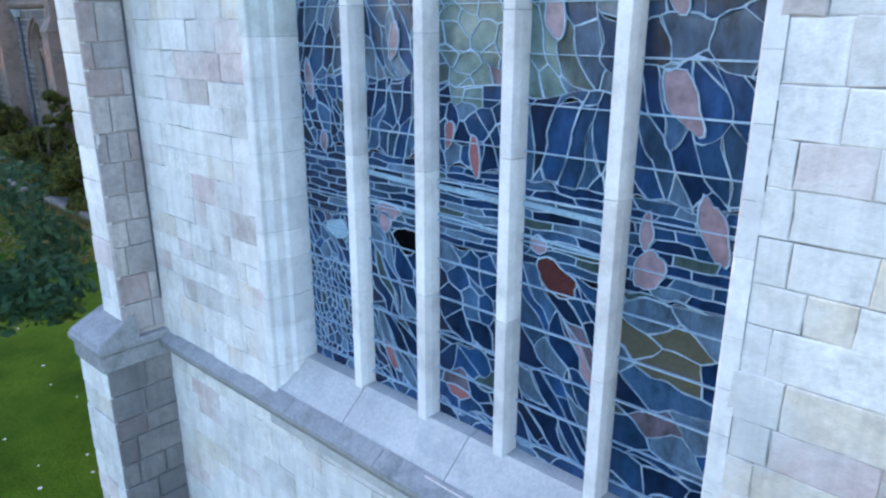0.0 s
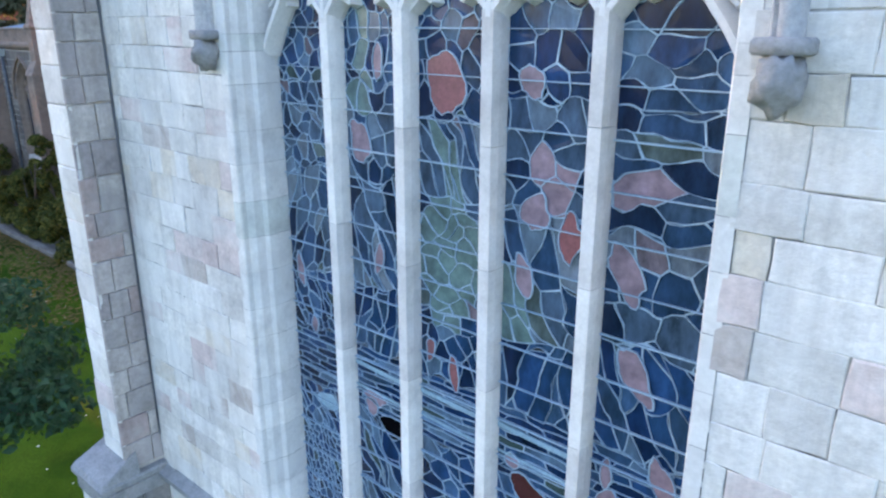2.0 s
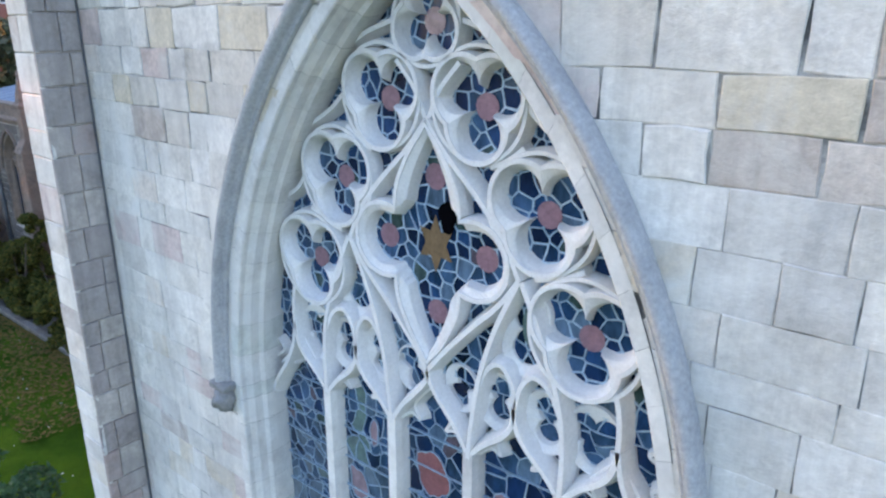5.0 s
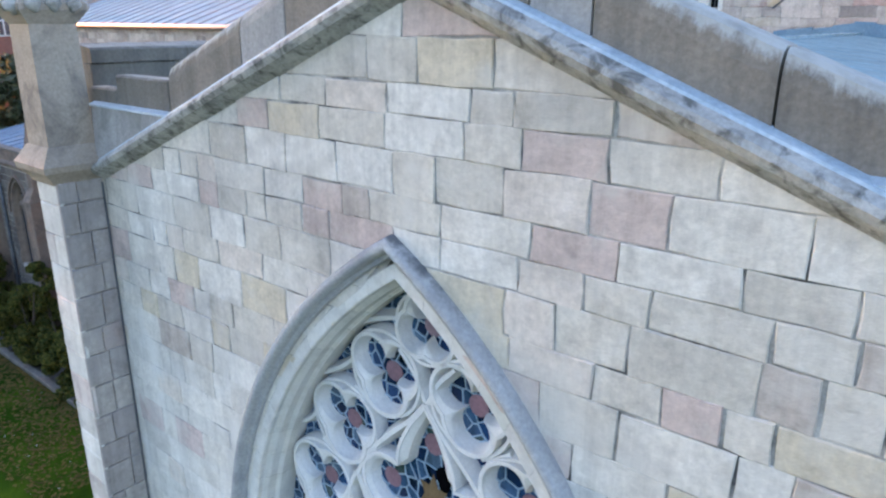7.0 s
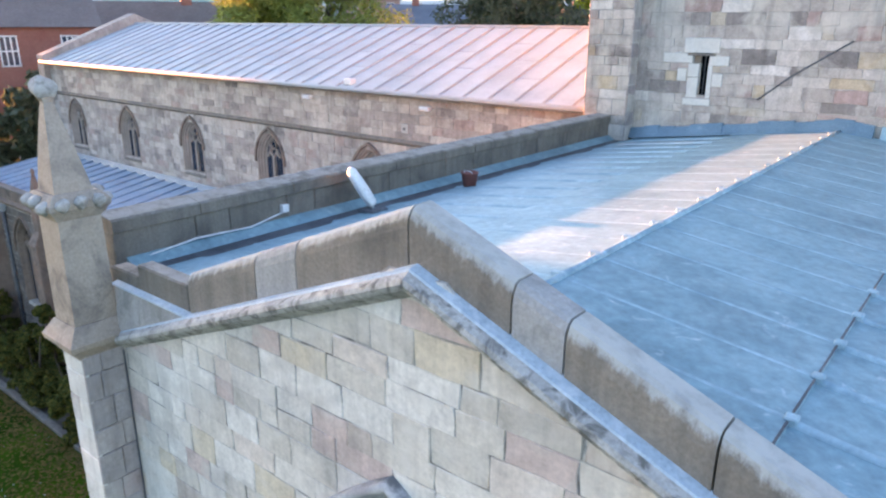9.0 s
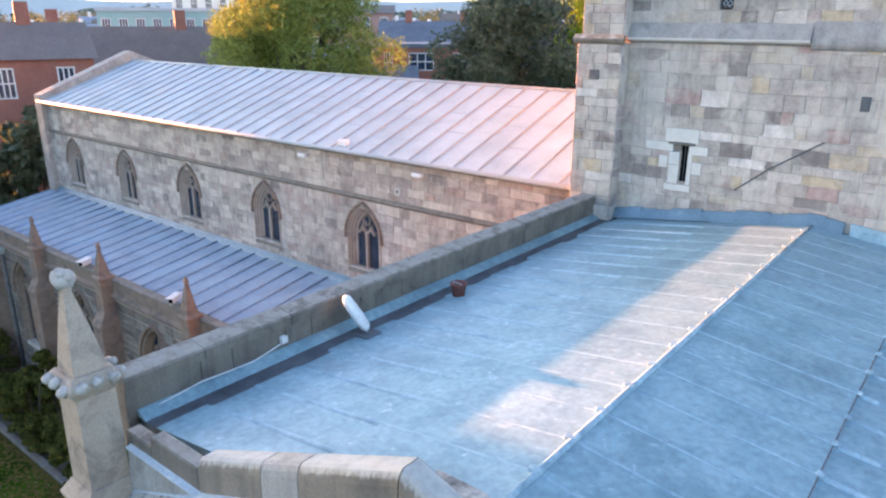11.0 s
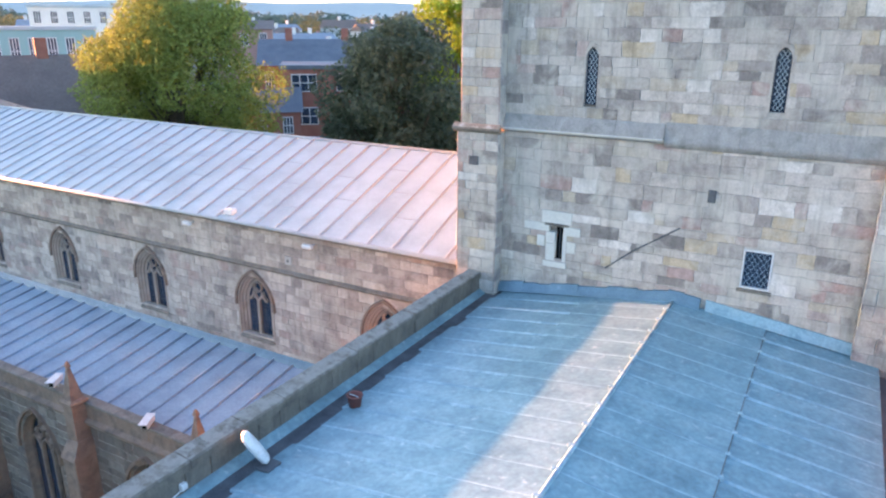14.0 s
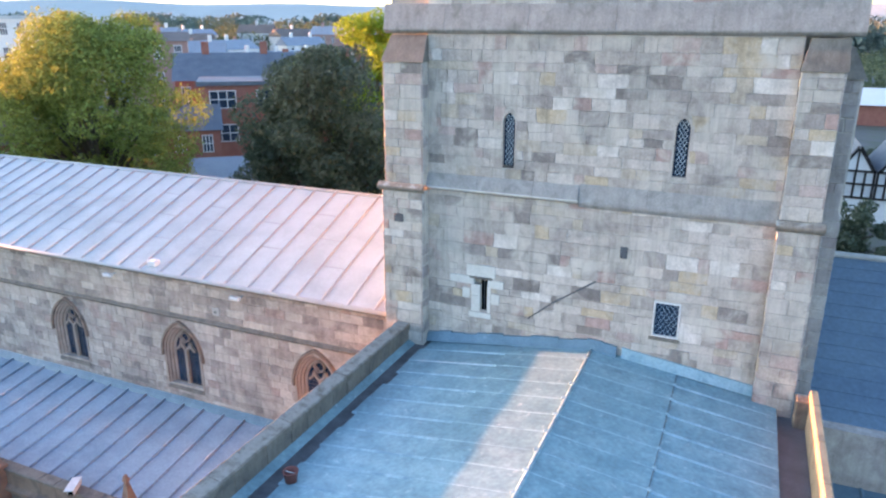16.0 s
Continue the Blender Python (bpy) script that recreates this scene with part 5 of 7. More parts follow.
def aisle_spans(z):
    cuts = [NX]
    if 2.4 < z < A_ARCH[0].top():
        for a in sorted(A_ARCH, key=lambda q: q.x):
            h = a.half(z)
            if h > 0.03:
                cuts += [a.x - h, a.x + h]
    return list(zip(cuts[::2], (cuts + [-5.2])[1::2]))


aisle = setting("wall_aisle", slabs(Mesh(), -0.3, 8.25, aisle_spans, AY, AY + 0.6, 0.25), M_MORTAR, "aisle wall of brown ashlar with traceried windows", "wall")
rnd = random.Random(41)
# stones carry the wall's shade in their darker colour
masonry(aisle, lay(0.0, 7.55, aisle_spans, (0.26, 0.38), (0.4, 0.9), rnd), (0, AY), (1, 0), (0, -1), (M_AISLE_SHADE_I, M_AISLE_SHADE_I), rnd, 0)
ap = thing("aisle_parapet", "low brown stone parapet of the aisle roof", "parapet", kind="structure")
x = -5.7
while x > NX:
    x2 = max(NX, x - rnd.uniform(0.7, 1.2))
    part("parapet_block", Mesh().cbox(x2 + 0.005, x - 0.005, AY - 0.06, AY + 0.24, 7.95, 8.5, 0.015), M_BROWNJAMB, ap)
    part("coping_stone", Mesh().cbox(x2 + 0.004, x - 0.004, AY - 0.12, AY + 0.30, 8.5, 8.62, 0.03), M_COPING, ap)
    x = x2
moulded("trim_aisle_cornice", "moulded brown cornice below the aisle parapet", [(NX + 1.8 * i, NX + 1.8 * (i + 1)) for i in range(20)], AY, 7.95, 0.2, 0.35, M_BROWNJAMB)


def aisle_window(a):
    w = thing("window_aisle", "pointed three-light aisle window with stone tracery", "window", "aisle windows", kind="structure")
    part("surround", a.sweep([(0.14, AY - 0.02), (0.0, AY - 0.02), (-0.05, AY + 0.12), (-0.12, AY + 0.25), (-0.12, AY + 0.4)], 2.4, 8), M_BROWNJAMB, w)
    part("hood", a.sweep([(0.14, AY), (0.14, AY - 0.12), (0.25, AY - 0.14), (0.28, AY)], 5.2, 8), M_BROWNJAMB, w)
    face = [(p[0], AY + 0.35, p[1]) for p in a.line(-0.1, 2.4, 8)]
    part("pane", Mesh().add(face, [tuple(range(len(face)))]), M_DARKPANE, w)
    for dx in (-0.35, 0.35):
        part("mullion", bar([(a.x + dx, 2.4), (a.x + dx, 5.2)], AY + 0.2, AY + 0.34, 0.04, 0.07), M_BROWNJAMB, w)
    for dx in (-0.72, 0.0, 0.72):
        part("light_head", bar(curve2((a.x + dx - 0.33, 5.2), (a.x + dx, 5.75), 0.08) + curve2((a.x + dx, 5.75), (a.x + dx + 0.33, 5.2), 0.08), AY + 0.2, AY + 0.34, 0.03, 0.06), M_BROWNJAMB, w)
    for dx, dz in ((-0.36, 5.95), (0.36, 5.95), (0, 6.45)):
        part("foil", foil(a.x + dx, dz, 0.27, 3, 0.10, 0.10, math.pi / 2, AY + 0.2, AY + 0.34, 30), M_BROWNJAMB, w)


for a in A_ARCH:
    aisle_window(a)


def aisle_buttress(x):
    b = thing("aisle_buttress", "brown stone aisle buttress rising to a slender pinnacle", "buttress", "aisle buttresses", at=(x, AY - 0.3, 0))
    y = AY - 0.3
    part("shaft", Mesh().cbox(x - 0.36, x + 0.36, y - 0.55, y + 0.32, -0.2, 6.6, 0.03), M_BROWNJAMB, b)
    part("set_off", Mesh().hexa([(x - 0.4, y - 0.6, 6.6), (x + 0.4, y - 0.6, 6.6), (x + 0.4, y + 0.3, 6.6), (x - 0.4, y + 0.3, 6.6), (x - 0.3, y - 0.28, 7.2), (x + 0.3, y - 0.28, 7.2), (x + 0.3, y + 0.3, 7.2), (x - 0.3, y + 0.3, 7.2)]), M_BROWNJAMB, b)
    part("pier", Mesh().turned(x, y, [(0.38, 7.1), (0.37, 8.55), (0.47, 8.62), (0.47, 8.72), (0.36, 8.8)], 4, SQ), M_BROWNJAMB, b)
    part("spire", Mesh().turned(x, y, [(0.34, 8.78), (0.07, 9.95), (0.11, 10.0), (0.10, 10.06), (0.04, 10.2)], 4, SQ), M_BROWNJAMB, b)
    return b


first = aisle_buttress(BAYS[0])
for x in BAYS[1:]:
    copy_thing(first, pose(x, AY - 0.3, 0))

drain = thing("drainpipe", "dark drainpipe with a pale hopper head on the aisle wall", "drainpipe")
part("hopper", Mesh().hexa([(-36.72, AY - 0.22, 7.25), (-36.48, AY - 0.22, 7.25), (-36.48, AY - 0.02, 7.25), (-36.72, AY - 0.02, 7.25), (-36.85, AY - 0.34, 7.6), (-36.35, AY - 0.34, 7.6), (-36.35, AY - 0.02, 7.6), (-36.85, AY - 0.02, 7.6)]), M_STEEL, drain, "pale hopper head")
part("pipe", Mesh().tube([(-36.6, AY - 0.12, 7.3), (-36.6, AY - 0.12, 3.5), (-36.6, AY - 0.12, 0.0)], 0.065, 10), M_GUTTER, drain, smooth=True)
for z in (1.5, 3.4, 5.3):
    part("clip", Mesh().cbox(-36.72, -36.48, AY - 0.19, AY - 0.01, z, z + 0.07, 0.01), M_GUTTER, drain)

# ---- the great window: mullions, tracery, leaded glass ----
window = thing("window_1", "tall five-light pointed church window with stone tracery and stained glass", "window", kind="structure")
MULL = (-1.275, -0.425, 0.425, 1.275)
HEADS = [(-1.68, 9.42), (-0.87, 9.42), (0.0, 9.53), (0.85, 9.42), (1.68, 9.42)]
YF, YB, YG = 0.325, 0.52, 0.465
M_MULL_P = surface("mullion_limestone_piece", [(0.0, (0.62, 0.60, 0.575)), (0.35, (0.70, 0.68, 0.645)), (0.7, (0.57, 0.555, 0.535))], "piece", constant=True, grain=(0.9, 1.05), grain_scale=40, bump=0.2)
for x in MULL:
    cuts = [3.58] + [z + 0.13 * math.sin(x * 5 + z) for z in (4.75, 5.95, 7.05, 8.1)] + [8.93]
    for za, zb in zip(cuts, cuts[1:]):
        part("mullion", bar([(x, za + 0.002), (x, zb - 0.002)], YF + 0.003, YB, 0.048, 0.064, 0.07), M_MULL_P, window)


def rib(name, pts, deep=0.0, front=0.020, back=0.062, chamfer=0.13):
    part(name, bar(smooth(pts), YF + deep, YB, front, back, chamfer), M_TRACERY, window)


for s in (-1, 1):
    def sx(*pts):
        return [(s * x, z) for x, z in pts]

    # arms of the lights' ogee heads
    rib("arch_rib", sx((0.425, 8.90), (0.30, 9.10), (0.12, 9.30), (0.02, 9.44), (0.0, 9.56)), 0.004)
    rib("arch_rib", sx((0.425, 8.90), (0.57, 9.06), (0.74, 9.20), (0.83, 9.33), (0.85, 9.50)), 0.006)
    rib("arch_rib", sx((1.275, 8.88), (1.13, 9.05), (0.97, 9.19), (0.88, 9.32), (0.85, 9.50)), 0.006)
    rib("arch_rib", sx((1.275, 8.88), (1.42, 9.04), (1.58, 9.17), (1.67, 9.31), (1.70, 9.55), (1.68, 9.80), (1.62, 9.98)), 0.006)
    rib("arch_rib", sx((2.15, 8.58), (2.02, 8.80), (1.86, 9.02), (1.75, 9.24), (1.70, 9.48)), 0.006)
    # lines that rise from the mullions to the sides of the middle panel
    rib("long_rib", sx((0.425, 8.88), (0.455, 9.2), (0.52, 9.62), (0.66, 10.08), (0.86, 10.52)), 0.0)
    rib("long_rib", sx((1.275, 8.88), (1.28, 9.25), (1.24, 9.62), (1.10, 10.05), (0.88, 10.52)), 0.0)
    rib("long_rib", sx((0.0, 9.54), (0.16, 9.74), (0.42, 10.02), (0.68, 10.28), (0.86, 10.52)), 0.002)
    rib("long_rib", sx((0.86, 10.52), (0.70, 10.82), (0.45, 11.10), (0.18, 11.36), (0.0, 11.58)), 0.002)
    # heads of the paired small daggers
    rib("dagger_rib", sx((0.85, 9.46), (0.83, 9.66), (0.75, 9.79), (0.66, 9.80), (0.57, 9.70), (0.53, 9.58)), 0.012, 0.018, 0.07)
    rib("dagger_rib", sx((0.85, 9.46), (0.89, 9.66), (0.97, 9.79), (1.06, 9.80), (1.16, 9.72), (1.24, 9.56)), 0.012, 0.018, 0.07)
    for cx, cz in ((0.64, 9.44), (1.08, 9.42)):
        part("dagger_plate", foil(s * cx, cz, 0.2, 2, 0.085, 0.072, math.pi / 2, YF + 0.10, YB, 40, lambda t: 0.17 + 0.10 * abs(math.sin(t))), M_TRACERY, window)
    part("dagger_plate", foil(s * 0.88, 10.10, 0.2, 2, 0.13, 0.10, math.pi / 2, YF + 0.09, YB, 40, lambda t: 0.17 + 0.20 * abs(math.sin(t)) ** 1.5), M_TRACERY, window)
    part("dagger_plate", foil(s * 1.47, 9.42, 0.2, 3, 0.10, 0.09, -math.pi / 2, YF + 0.11, YB, 40, lambda t: 0.19 + 0.10 * abs(math.sin(t))), M_TRACERY, window)
    part("dagger_plate", foil(s * 0.27, 9.42, 0.2, 2, 0.09, 0.08, math.pi / 2 - s * 0.5, YF + 0.11, YB, 40, lambda t: 0.16 + 0.06 * abs(math.sin(t))), M_TRACERY, window)
    # spurs in the strip along the jamb
    for cz, w in ((9.20, 0.16), (9.48, 0.20), (9.74, 0.17), (10.02, 0.12)) if s > 0 else ((9.05, 0.08),):
        rib("cusp", sx((2.16, cz - 0.10), (2.10 - w, cz), (2.06 - w * 0.5, cz + 0.06), (2.10, cz + 0.12)), 0.09, 0.014, 0.05, 0.1)
# cusps below each light's head
for i, (hx, hz) in enumerate(HEADS):
    for s in (-1, 1):
        rib("cusp", [(hx + s * 0.36, 8.93), (hx + s * 0.24, 9.02), (hx + s * 0.14, 8.99), (hx + s * 0.20, 9.10), (hx + s * 0.13, 9.22), (hx + s * 0.02, 9.34)], 0.07, 0.012, 0.045, 0.10)
FOILS = [(0.0, 12.27, 0.31, 0.5)] + [(s * x, z, r, t) for s in (-1, 1) for x, z, r, t in ((0.465, 11.72, 0.40, -0.5), (1.005, 11.03, 0.42, -0.5), (1.385, 10.22, 0.43, -0.5))]
for x, z, r, t in FOILS:
    edge = lobed(3, r * 0.36, r * 0.66, math.pi * t)
    part("trefoil", foil(x, z, r, 3, r * 0.47, r * 0.40, math.pi * t, YF, YG, 96, edge), M_TRACERY, window)
    part("rim", bar([(x + edge(a) * math.cos(a), z + edge(a) * math.sin(a)) for a in np.linspace(0, 2 * math.pi, 73)], YF - 0.008, YB, 0.017, 0.032, 0.07, cap=False), M_TRACERY, window)
    part("ring", bar([(x + r * math.cos(a), z + r * math.sin(a)) for a in np.linspace(0, 2 * math.pi, 49)], YF + 0.004, YB, 0.014, 0.030, 0.08, cap=False), M_TRACERY, window)


def cross(arm, lobe, wide, tip):
    """The radius, by angle, of a cross with two round arms aside and two pointed ones above and below."""
    def inside(x, z):
        x, z = abs(x), abs(z)
        return (x - arm) ** 2 + z * z < lobe * lobe or (z < tip and x < wide * (1 - max(0.0, (z - 0.34 * tip) / (0.66 * tip)) ** 1.7)) or x + z < (arm + tip * 0.5) * 0.62

    def radius(t):
        r = 1.2
        while r > 0.05 and not inside(r * math.cos(t), r * math.sin(t)):
            r -= 0.008
        return r
    return radius


edge, gap = cross(0.46, 0.31, 0.33, 0.97), cross(0.45, 0.215, 0.205, 0.84)
part("quatrefoil", foil(0.0, 10.58, 0.8, 4, 0.46, 0.29, 0.0, YF + 0.005, YG, 144, edge, gap), M_TRACERY, window)
part("rim", bar([(edge(a) * math.cos(a), 10.58 + edge(a) * math.sin(a)) for a in np.linspace(0, 2 * math.pi, 97)], YF - 0.004, YB, 0.017, 0.032, 0.07, cap=False), M_TRACERY, window)
for s in (-1, 1):
    for pts in (((0.30, 12.0), (0.12, 11.80), (0.0, 11.56)), ((0.86, 11.46), (0.72, 11.36), (0.58, 11.30)), ((1.36, 10.70), (1.20, 10.62), (0.98, 10.56)), ((0.32, 12.28), (0.58, 12.20), (0.84, 12.08)), ((0.86, 11.74), (1.05, 11.58), (1.34, 11.42)), ((1.40, 11.02), (1.52, 10.86), (1.74, 10.72))):
        rib("link_rib", [(s * x, z) for x, z in pts], 0.02, 0.018, 0.055, 0.12)

PLUMB = {"pink": M_PINK, "red": M_RED, "maroon": M_MAROON, "green": M_GREEN, "olive": M_OLIVE, "black": M_BLACK, "sky": M_SKYGLASS, "amber": M_AMBER}
# coloured pieces with outlines of their own: middle, half width, half height, turn
SPECIAL = {
    "maroon": [(0.81, 5.22, 0.20, 0.12, -25)],
    "black": [(-0.72, 5.20, 0.18, 0.12, 0)],
    "sky": [(-1.68, 5.12, 0.17, 0.09, 0)],
    "olive": [(0.42, 7.50, 0.05, 0.12, 10)],
    "red": [(0.02, 6.02, 0.055, 0.17, 8), (-0.24, 6.17, 0.055, 0.11, -8), (-0.12, 3.95, 0.14, 0.06, -6), (-0.95, 4.02, 0.05, 0.17, 35), (-0.08, 8.42, 0.19, 0.25, 0), (1.06, 7.43, 0.09, 0.18, 0)],
    "pink": [(-0.96, 5.43, 0.15, 0.07, -10), (-1.0, 5.32, 0.09, 0.10, 0), (1.90, 5.80, 0.09, 0.22, 20), (1.47, 5.72, 0.05, 0.13, 0), (1.50, 5.46, 0.10, 0.15, -15), (0.64, 5.45, 0.08, 0.07, 0),
             (-0.84, 6.86, 0.06, 0.15, -12), (-1.80, 5.95, 0.05, 0.10, 0), (0.69, 7.05, 0.08, 0.17, 10), (-1.03, 7.88, 0.12, 0.20, 15), (0.70, 8.46, 0.10, 0.12, 20), (0.76, 7.56, 0.13, 0.13, 0),
             (1.50, 7.27, 0.11, 0.22, 25), (-0.80, 8.55, 0.06, 0.15, 0), (1.62, 6.55, 0.10, 0.22, 35), (-1.98, 6.5, 0.06, 0.16, 10)],
}
# areas whose pieces share one colour: middle, half width, half height
WASH = [("green", -0.04, 7.0, 0.33, 0.62), ("green", 0.60, 6.85, 0.12, 0.34), ("green", -0.98, 8.62, 0.13, 0.26), ("green", -1.04, 8.25, 0.09, 0.16), ("green", -0.12, 7.66, 0.16, 0.2), ("pink", 0.92, 7.78, 0.24, 0.22), ("pink", 1.55, 7.86, 0.16, 0.12), ("olive", 1.66, 4.90, 0.26, 0.13), ("pink", 1.0, 4.80, 0.13, 0.24)]
# bands of each light: foot, head, piece width, piece height, slant
ZONES = {
    0: [(3.60, 3.78, 0.2, 0.2, 0.0), (3.78, 4.75, 0.075, 0.085, 0.2), (4.75, 5.28, 0.10, 0.16, 0.5), (5.28, 5.92, 0.25, 0.075, 0.0), (5.92, 6.55, 0.12, 0.16, 0.3), (6.55, 7.55, 0.13, 0.30, -0.35), (7.55, 8.35, 0.13, 0.13, 0.1), (8.35, 9.75, 0.13, 0.13, 0.0)],
    1: [(3.60, 3.78, 0.3, 0.2, 0.0), (3.78, 4.45, 0.10, 0.42, 0.7), (4.45, 5.28, 0.12, 0.34, 0.6), (5.28, 5.92, 0.32, 0.065, 0.0), (5.92, 6.55, 0.11, 0.34, -0.3), (6.55, 7.55, 0.14, 0.40, 0.4), (7.55, 8.35, 0.16, 0.18, 0.1), (8.35, 9.75, 0.14, 0.17, 0.0)],
    2: [(3.60, 3.78, 0.3, 0.2, 0.0), (3.78, 4.45, 0.30, 0.16, 0.35), (4.45, 5.28, 0.18, 0.20, 0.3), (5.28, 5.92, 0.34, 0.060, 0.0), (5.92, 6.55, 0.15, 0.17, 0.0), (6.55, 7.55, 0.19, 0.15, 0.15), (7.55, 8.15, 0.085, 0.50, 0.35), (8.15, 9.75, 0.18, 0.20, 0.0)],
    3: [(3.60, 3.78, 0.3, 0.2, 0.0), (3.78, 4.45, 0.12, 0.50, 0.8), (4.45, 5.28, 0.14, 0.40, 0.7), (5.28, 5.92, 0.34, 0.070, 0.0), (5.92, 6.55, 0.13, 0.46, -0.25), (6.55, 7.55, 0.16, 0.42, 0.3), (7.55, 8.35, 0.19, 0.20, 0.0), (8.35, 9.75, 0.19, 0.19, 0.0)],
    4: [(3.60, 4.05, 0.3, 0.22, 0.0), (4.05, 5.28, 0.34, 0.20, 0.4), (5.28, 5.92, 0.30, 0.080, 0.0), (5.92, 6.75, 0.16, 0.44, 0.4), (6.75, 7.55, 0.30, 0.26, 0.0), (7.55, 8.35, 0.36, 0.15, 0.0), (8.35, 9.75, 0.24, 0.16, 0.0)],
}


def blob(x, z, rx, rz, turn, seed):
    """A rounded, uneven outline."""
    out = []
    for k in range(22):
        a = 2 * math.pi * k / 22
        g = 1 + 0.38 * noise.noise((math.cos(a) * 1.1 + seed * 3.7, math.sin(a) * 1.1, seed)) + 0.16 * noise.noise((math.cos(a) * 3, math.sin(a) * 3, seed))
        u, w = rx * g * math.cos(a), rz * g * math.sin(a)
        c, s = math.cos(radians(turn)), math.sin(radians(turn))
        out.append((x + u * c - w * s, z + u * s + w * c))
    return out


rnd = random.Random(77)
singles = 0
seed = 0
for i in range(5):
    x0 = -2.14 if i == 0 else MULL[i - 1] + 0.03
    x1 = 2.14 if i == 4 else MULL[i] - 0.03
    lead, rest, skylit = Mesh(), Mesh(), Mesh()
    panel = thing("light_panel", "leaded stained-glass panel in deep blues", "", kind="")
    panel.parent = window
    for za, zb, dx, dz, slant in ZONES[i]:
        nz, nx = max(1, round((zb - za) / dz)), max(1, round((x1 - x0) / dx))
        fine = dz < 0.09 and dx > 0.2
        sites = []
        for a in range(-1, nz + 1):
            for b in range(-1, nx + 2):
                jig = 0.07 if fine else 0.36
                p = (x0 + (x1 - x0) * (b + 0.5 * (a % 2) + 0.25 + rnd.uniform(-jig, jig)) / nx, za + (zb - za) * (a + 0.5 + rnd.uniform(-jig, jig) * (0.6 if fine else 1)) / nz)
                sites.append(p)
        for poly in cells(sites, (x0, x1, za, zb), (1.0, dx / dz * (1.8 if fine else 1.0)), slant):
            poly = polish(poly)
            if len(poly) < 3:
                continue
            inn = polish(inset(poly, 0.0036 if fine else rnd.choice((0.003, 0.004, 0.0055))))
            if len(inn) < 3:
                continue
            inn = came(lead, poly, inn, 0.487, 0.012 if fine else 0.05, (x0, x1))
            mx, mz = sum(p[0] for p in inn) / len(inn), sum(p[1] for p in inn) / len(inn)
            hue = next((kind for kind, sx, sz, rx, rz in WASH if ((mx - sx) / rx) ** 2 + ((mz - sz) / rz) ** 2 < 1), None)
            pane = Mesh().add([(p[0], 0.497 + 0.004 * noise.noise((p[0] * 9, p[1] * 9, i)), p[1]) for p in inn], [tuple(range(len(inn)))])
            if hue:
                part("glass_piece", pane, PLUMB[hue], panel, hue + " glass")
            elif singles < 300 and 4.4 < za and not fine and dx * dz > 0.02:
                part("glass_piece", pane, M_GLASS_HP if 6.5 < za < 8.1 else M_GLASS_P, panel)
                singles += 1
            else:
                (skylit if 6.5 < za < 8.1 else rest).add(pane.v, pane.f)
    for kind, spots in SPECIAL.items():
        for sx, sz, rx, rz, turn in spots:
            seed += 1
            if not x0 <= sx <= x1:
                continue
            rim_pts = [(min(max(p[0], x0), x1), p[1]) for p in blob(sx, sz, rx, rz, turn, seed)]
            inner = [(sx + (p[0] - sx) * (1 - 0.008 / rx), sz + (p[1] - sz) * (1 - 0.008 / rz)) for p in rim_pts]
            lead.loft([[(x, 0.488, z) for x, z in rim_pts], [(x, 0.473, z) for x, z in rim_pts], [(x, 0.472, z) for x, z in inner], [(x, 0.482, z) for x, z in inner]])
            part("glass_piece", Mesh().add([(x, 0.480, z) for x, z in inner], [tuple(range(22))]), PLUMB[kind], panel, kind + " glass")
    z = 3.78
    while z < 9.0:
        h = rnd.choice((0.003, 0.004, 0.006))
        lead.box(x0, x1, 0.466, 0.489, z - h, z + h)
        z += 0.335
    part("leading", lead, M_CAME, panel, "pale blue lead cames, sky sheen in their colour")
    part("glass_rest", rest, M_GLASS_I, panel, kind="stuff")
    # upper panes, with the reflected sky in their colour
    part("smoky_glass", skylit, M_GLASS_HI, panel, "blue glass paler by painted sky reflection", kind="stuff")
    if i in (1, 2, 3):
        for zb, h in ((5.74, 0.022), (5.50, 0.012)):
            part("glass_strip", Mesh().hexa([(x0, 0.476, zb - h), (x1, 0.476, zb - h - 0.03), (x1, 0.486, zb - h - 0.03), (x0, 0.486, zb - h), (x0, 0.476, zb + h), (x1, 0.476, zb + h - 0.03), (x1, 0.486, zb + h - 0.03), (x0, 0.486, zb + h)]), M_SKYGLASS, panel, "pale blue glass strip")
    part("glazing_fillet", Mesh().box(x0, x1, 0.455, 0.50, 3.585, 3.63), M_WHITE, panel, "white painted fillet")
# glass of the tracery
M_MAUVE = tint("mauve_glass", (0.30, 0.17, 0.20))
lead, rest = Mesh(), Mesh()
panel = thing("tracery_glass", "small leaded panes behind the tracery", "")
panel.parent = window
sites = []
for a in range(26):
    for b in range(33):
        sites.append((-2.15 + 4.3 * (b + rnd.uniform(0.1, 0.9)) / 33, 9.5 + 3.3 * (a + rnd.uniform(0.1, 0.9)) / 26))
for poly in cells(sites, (-2.15, 2.15, 9.5, 12.85)):
    poly = polish(poly)
    cx, cz = sum(p[0] for p in poly) / max(1, len(poly)), sum(p[1] for p in poly) / max(1, len(poly))
    if len(poly) < 3 or abs(cx) > WIN.half(cz, 0.05):
        continue
    inn = polish(inset(poly, 0.006))
    if len(inn) > 2:
        inn = came(lead, poly, inn, 0.452, 0.02)
        rest.add([(p[0], 0.462, p[1]) for p in inn], [tuple(range(len(inn)))])
part("leading", lead, M_CAME, panel)
part("glass_rest", rest, M_GLASS_I, panel, kind="stuff")
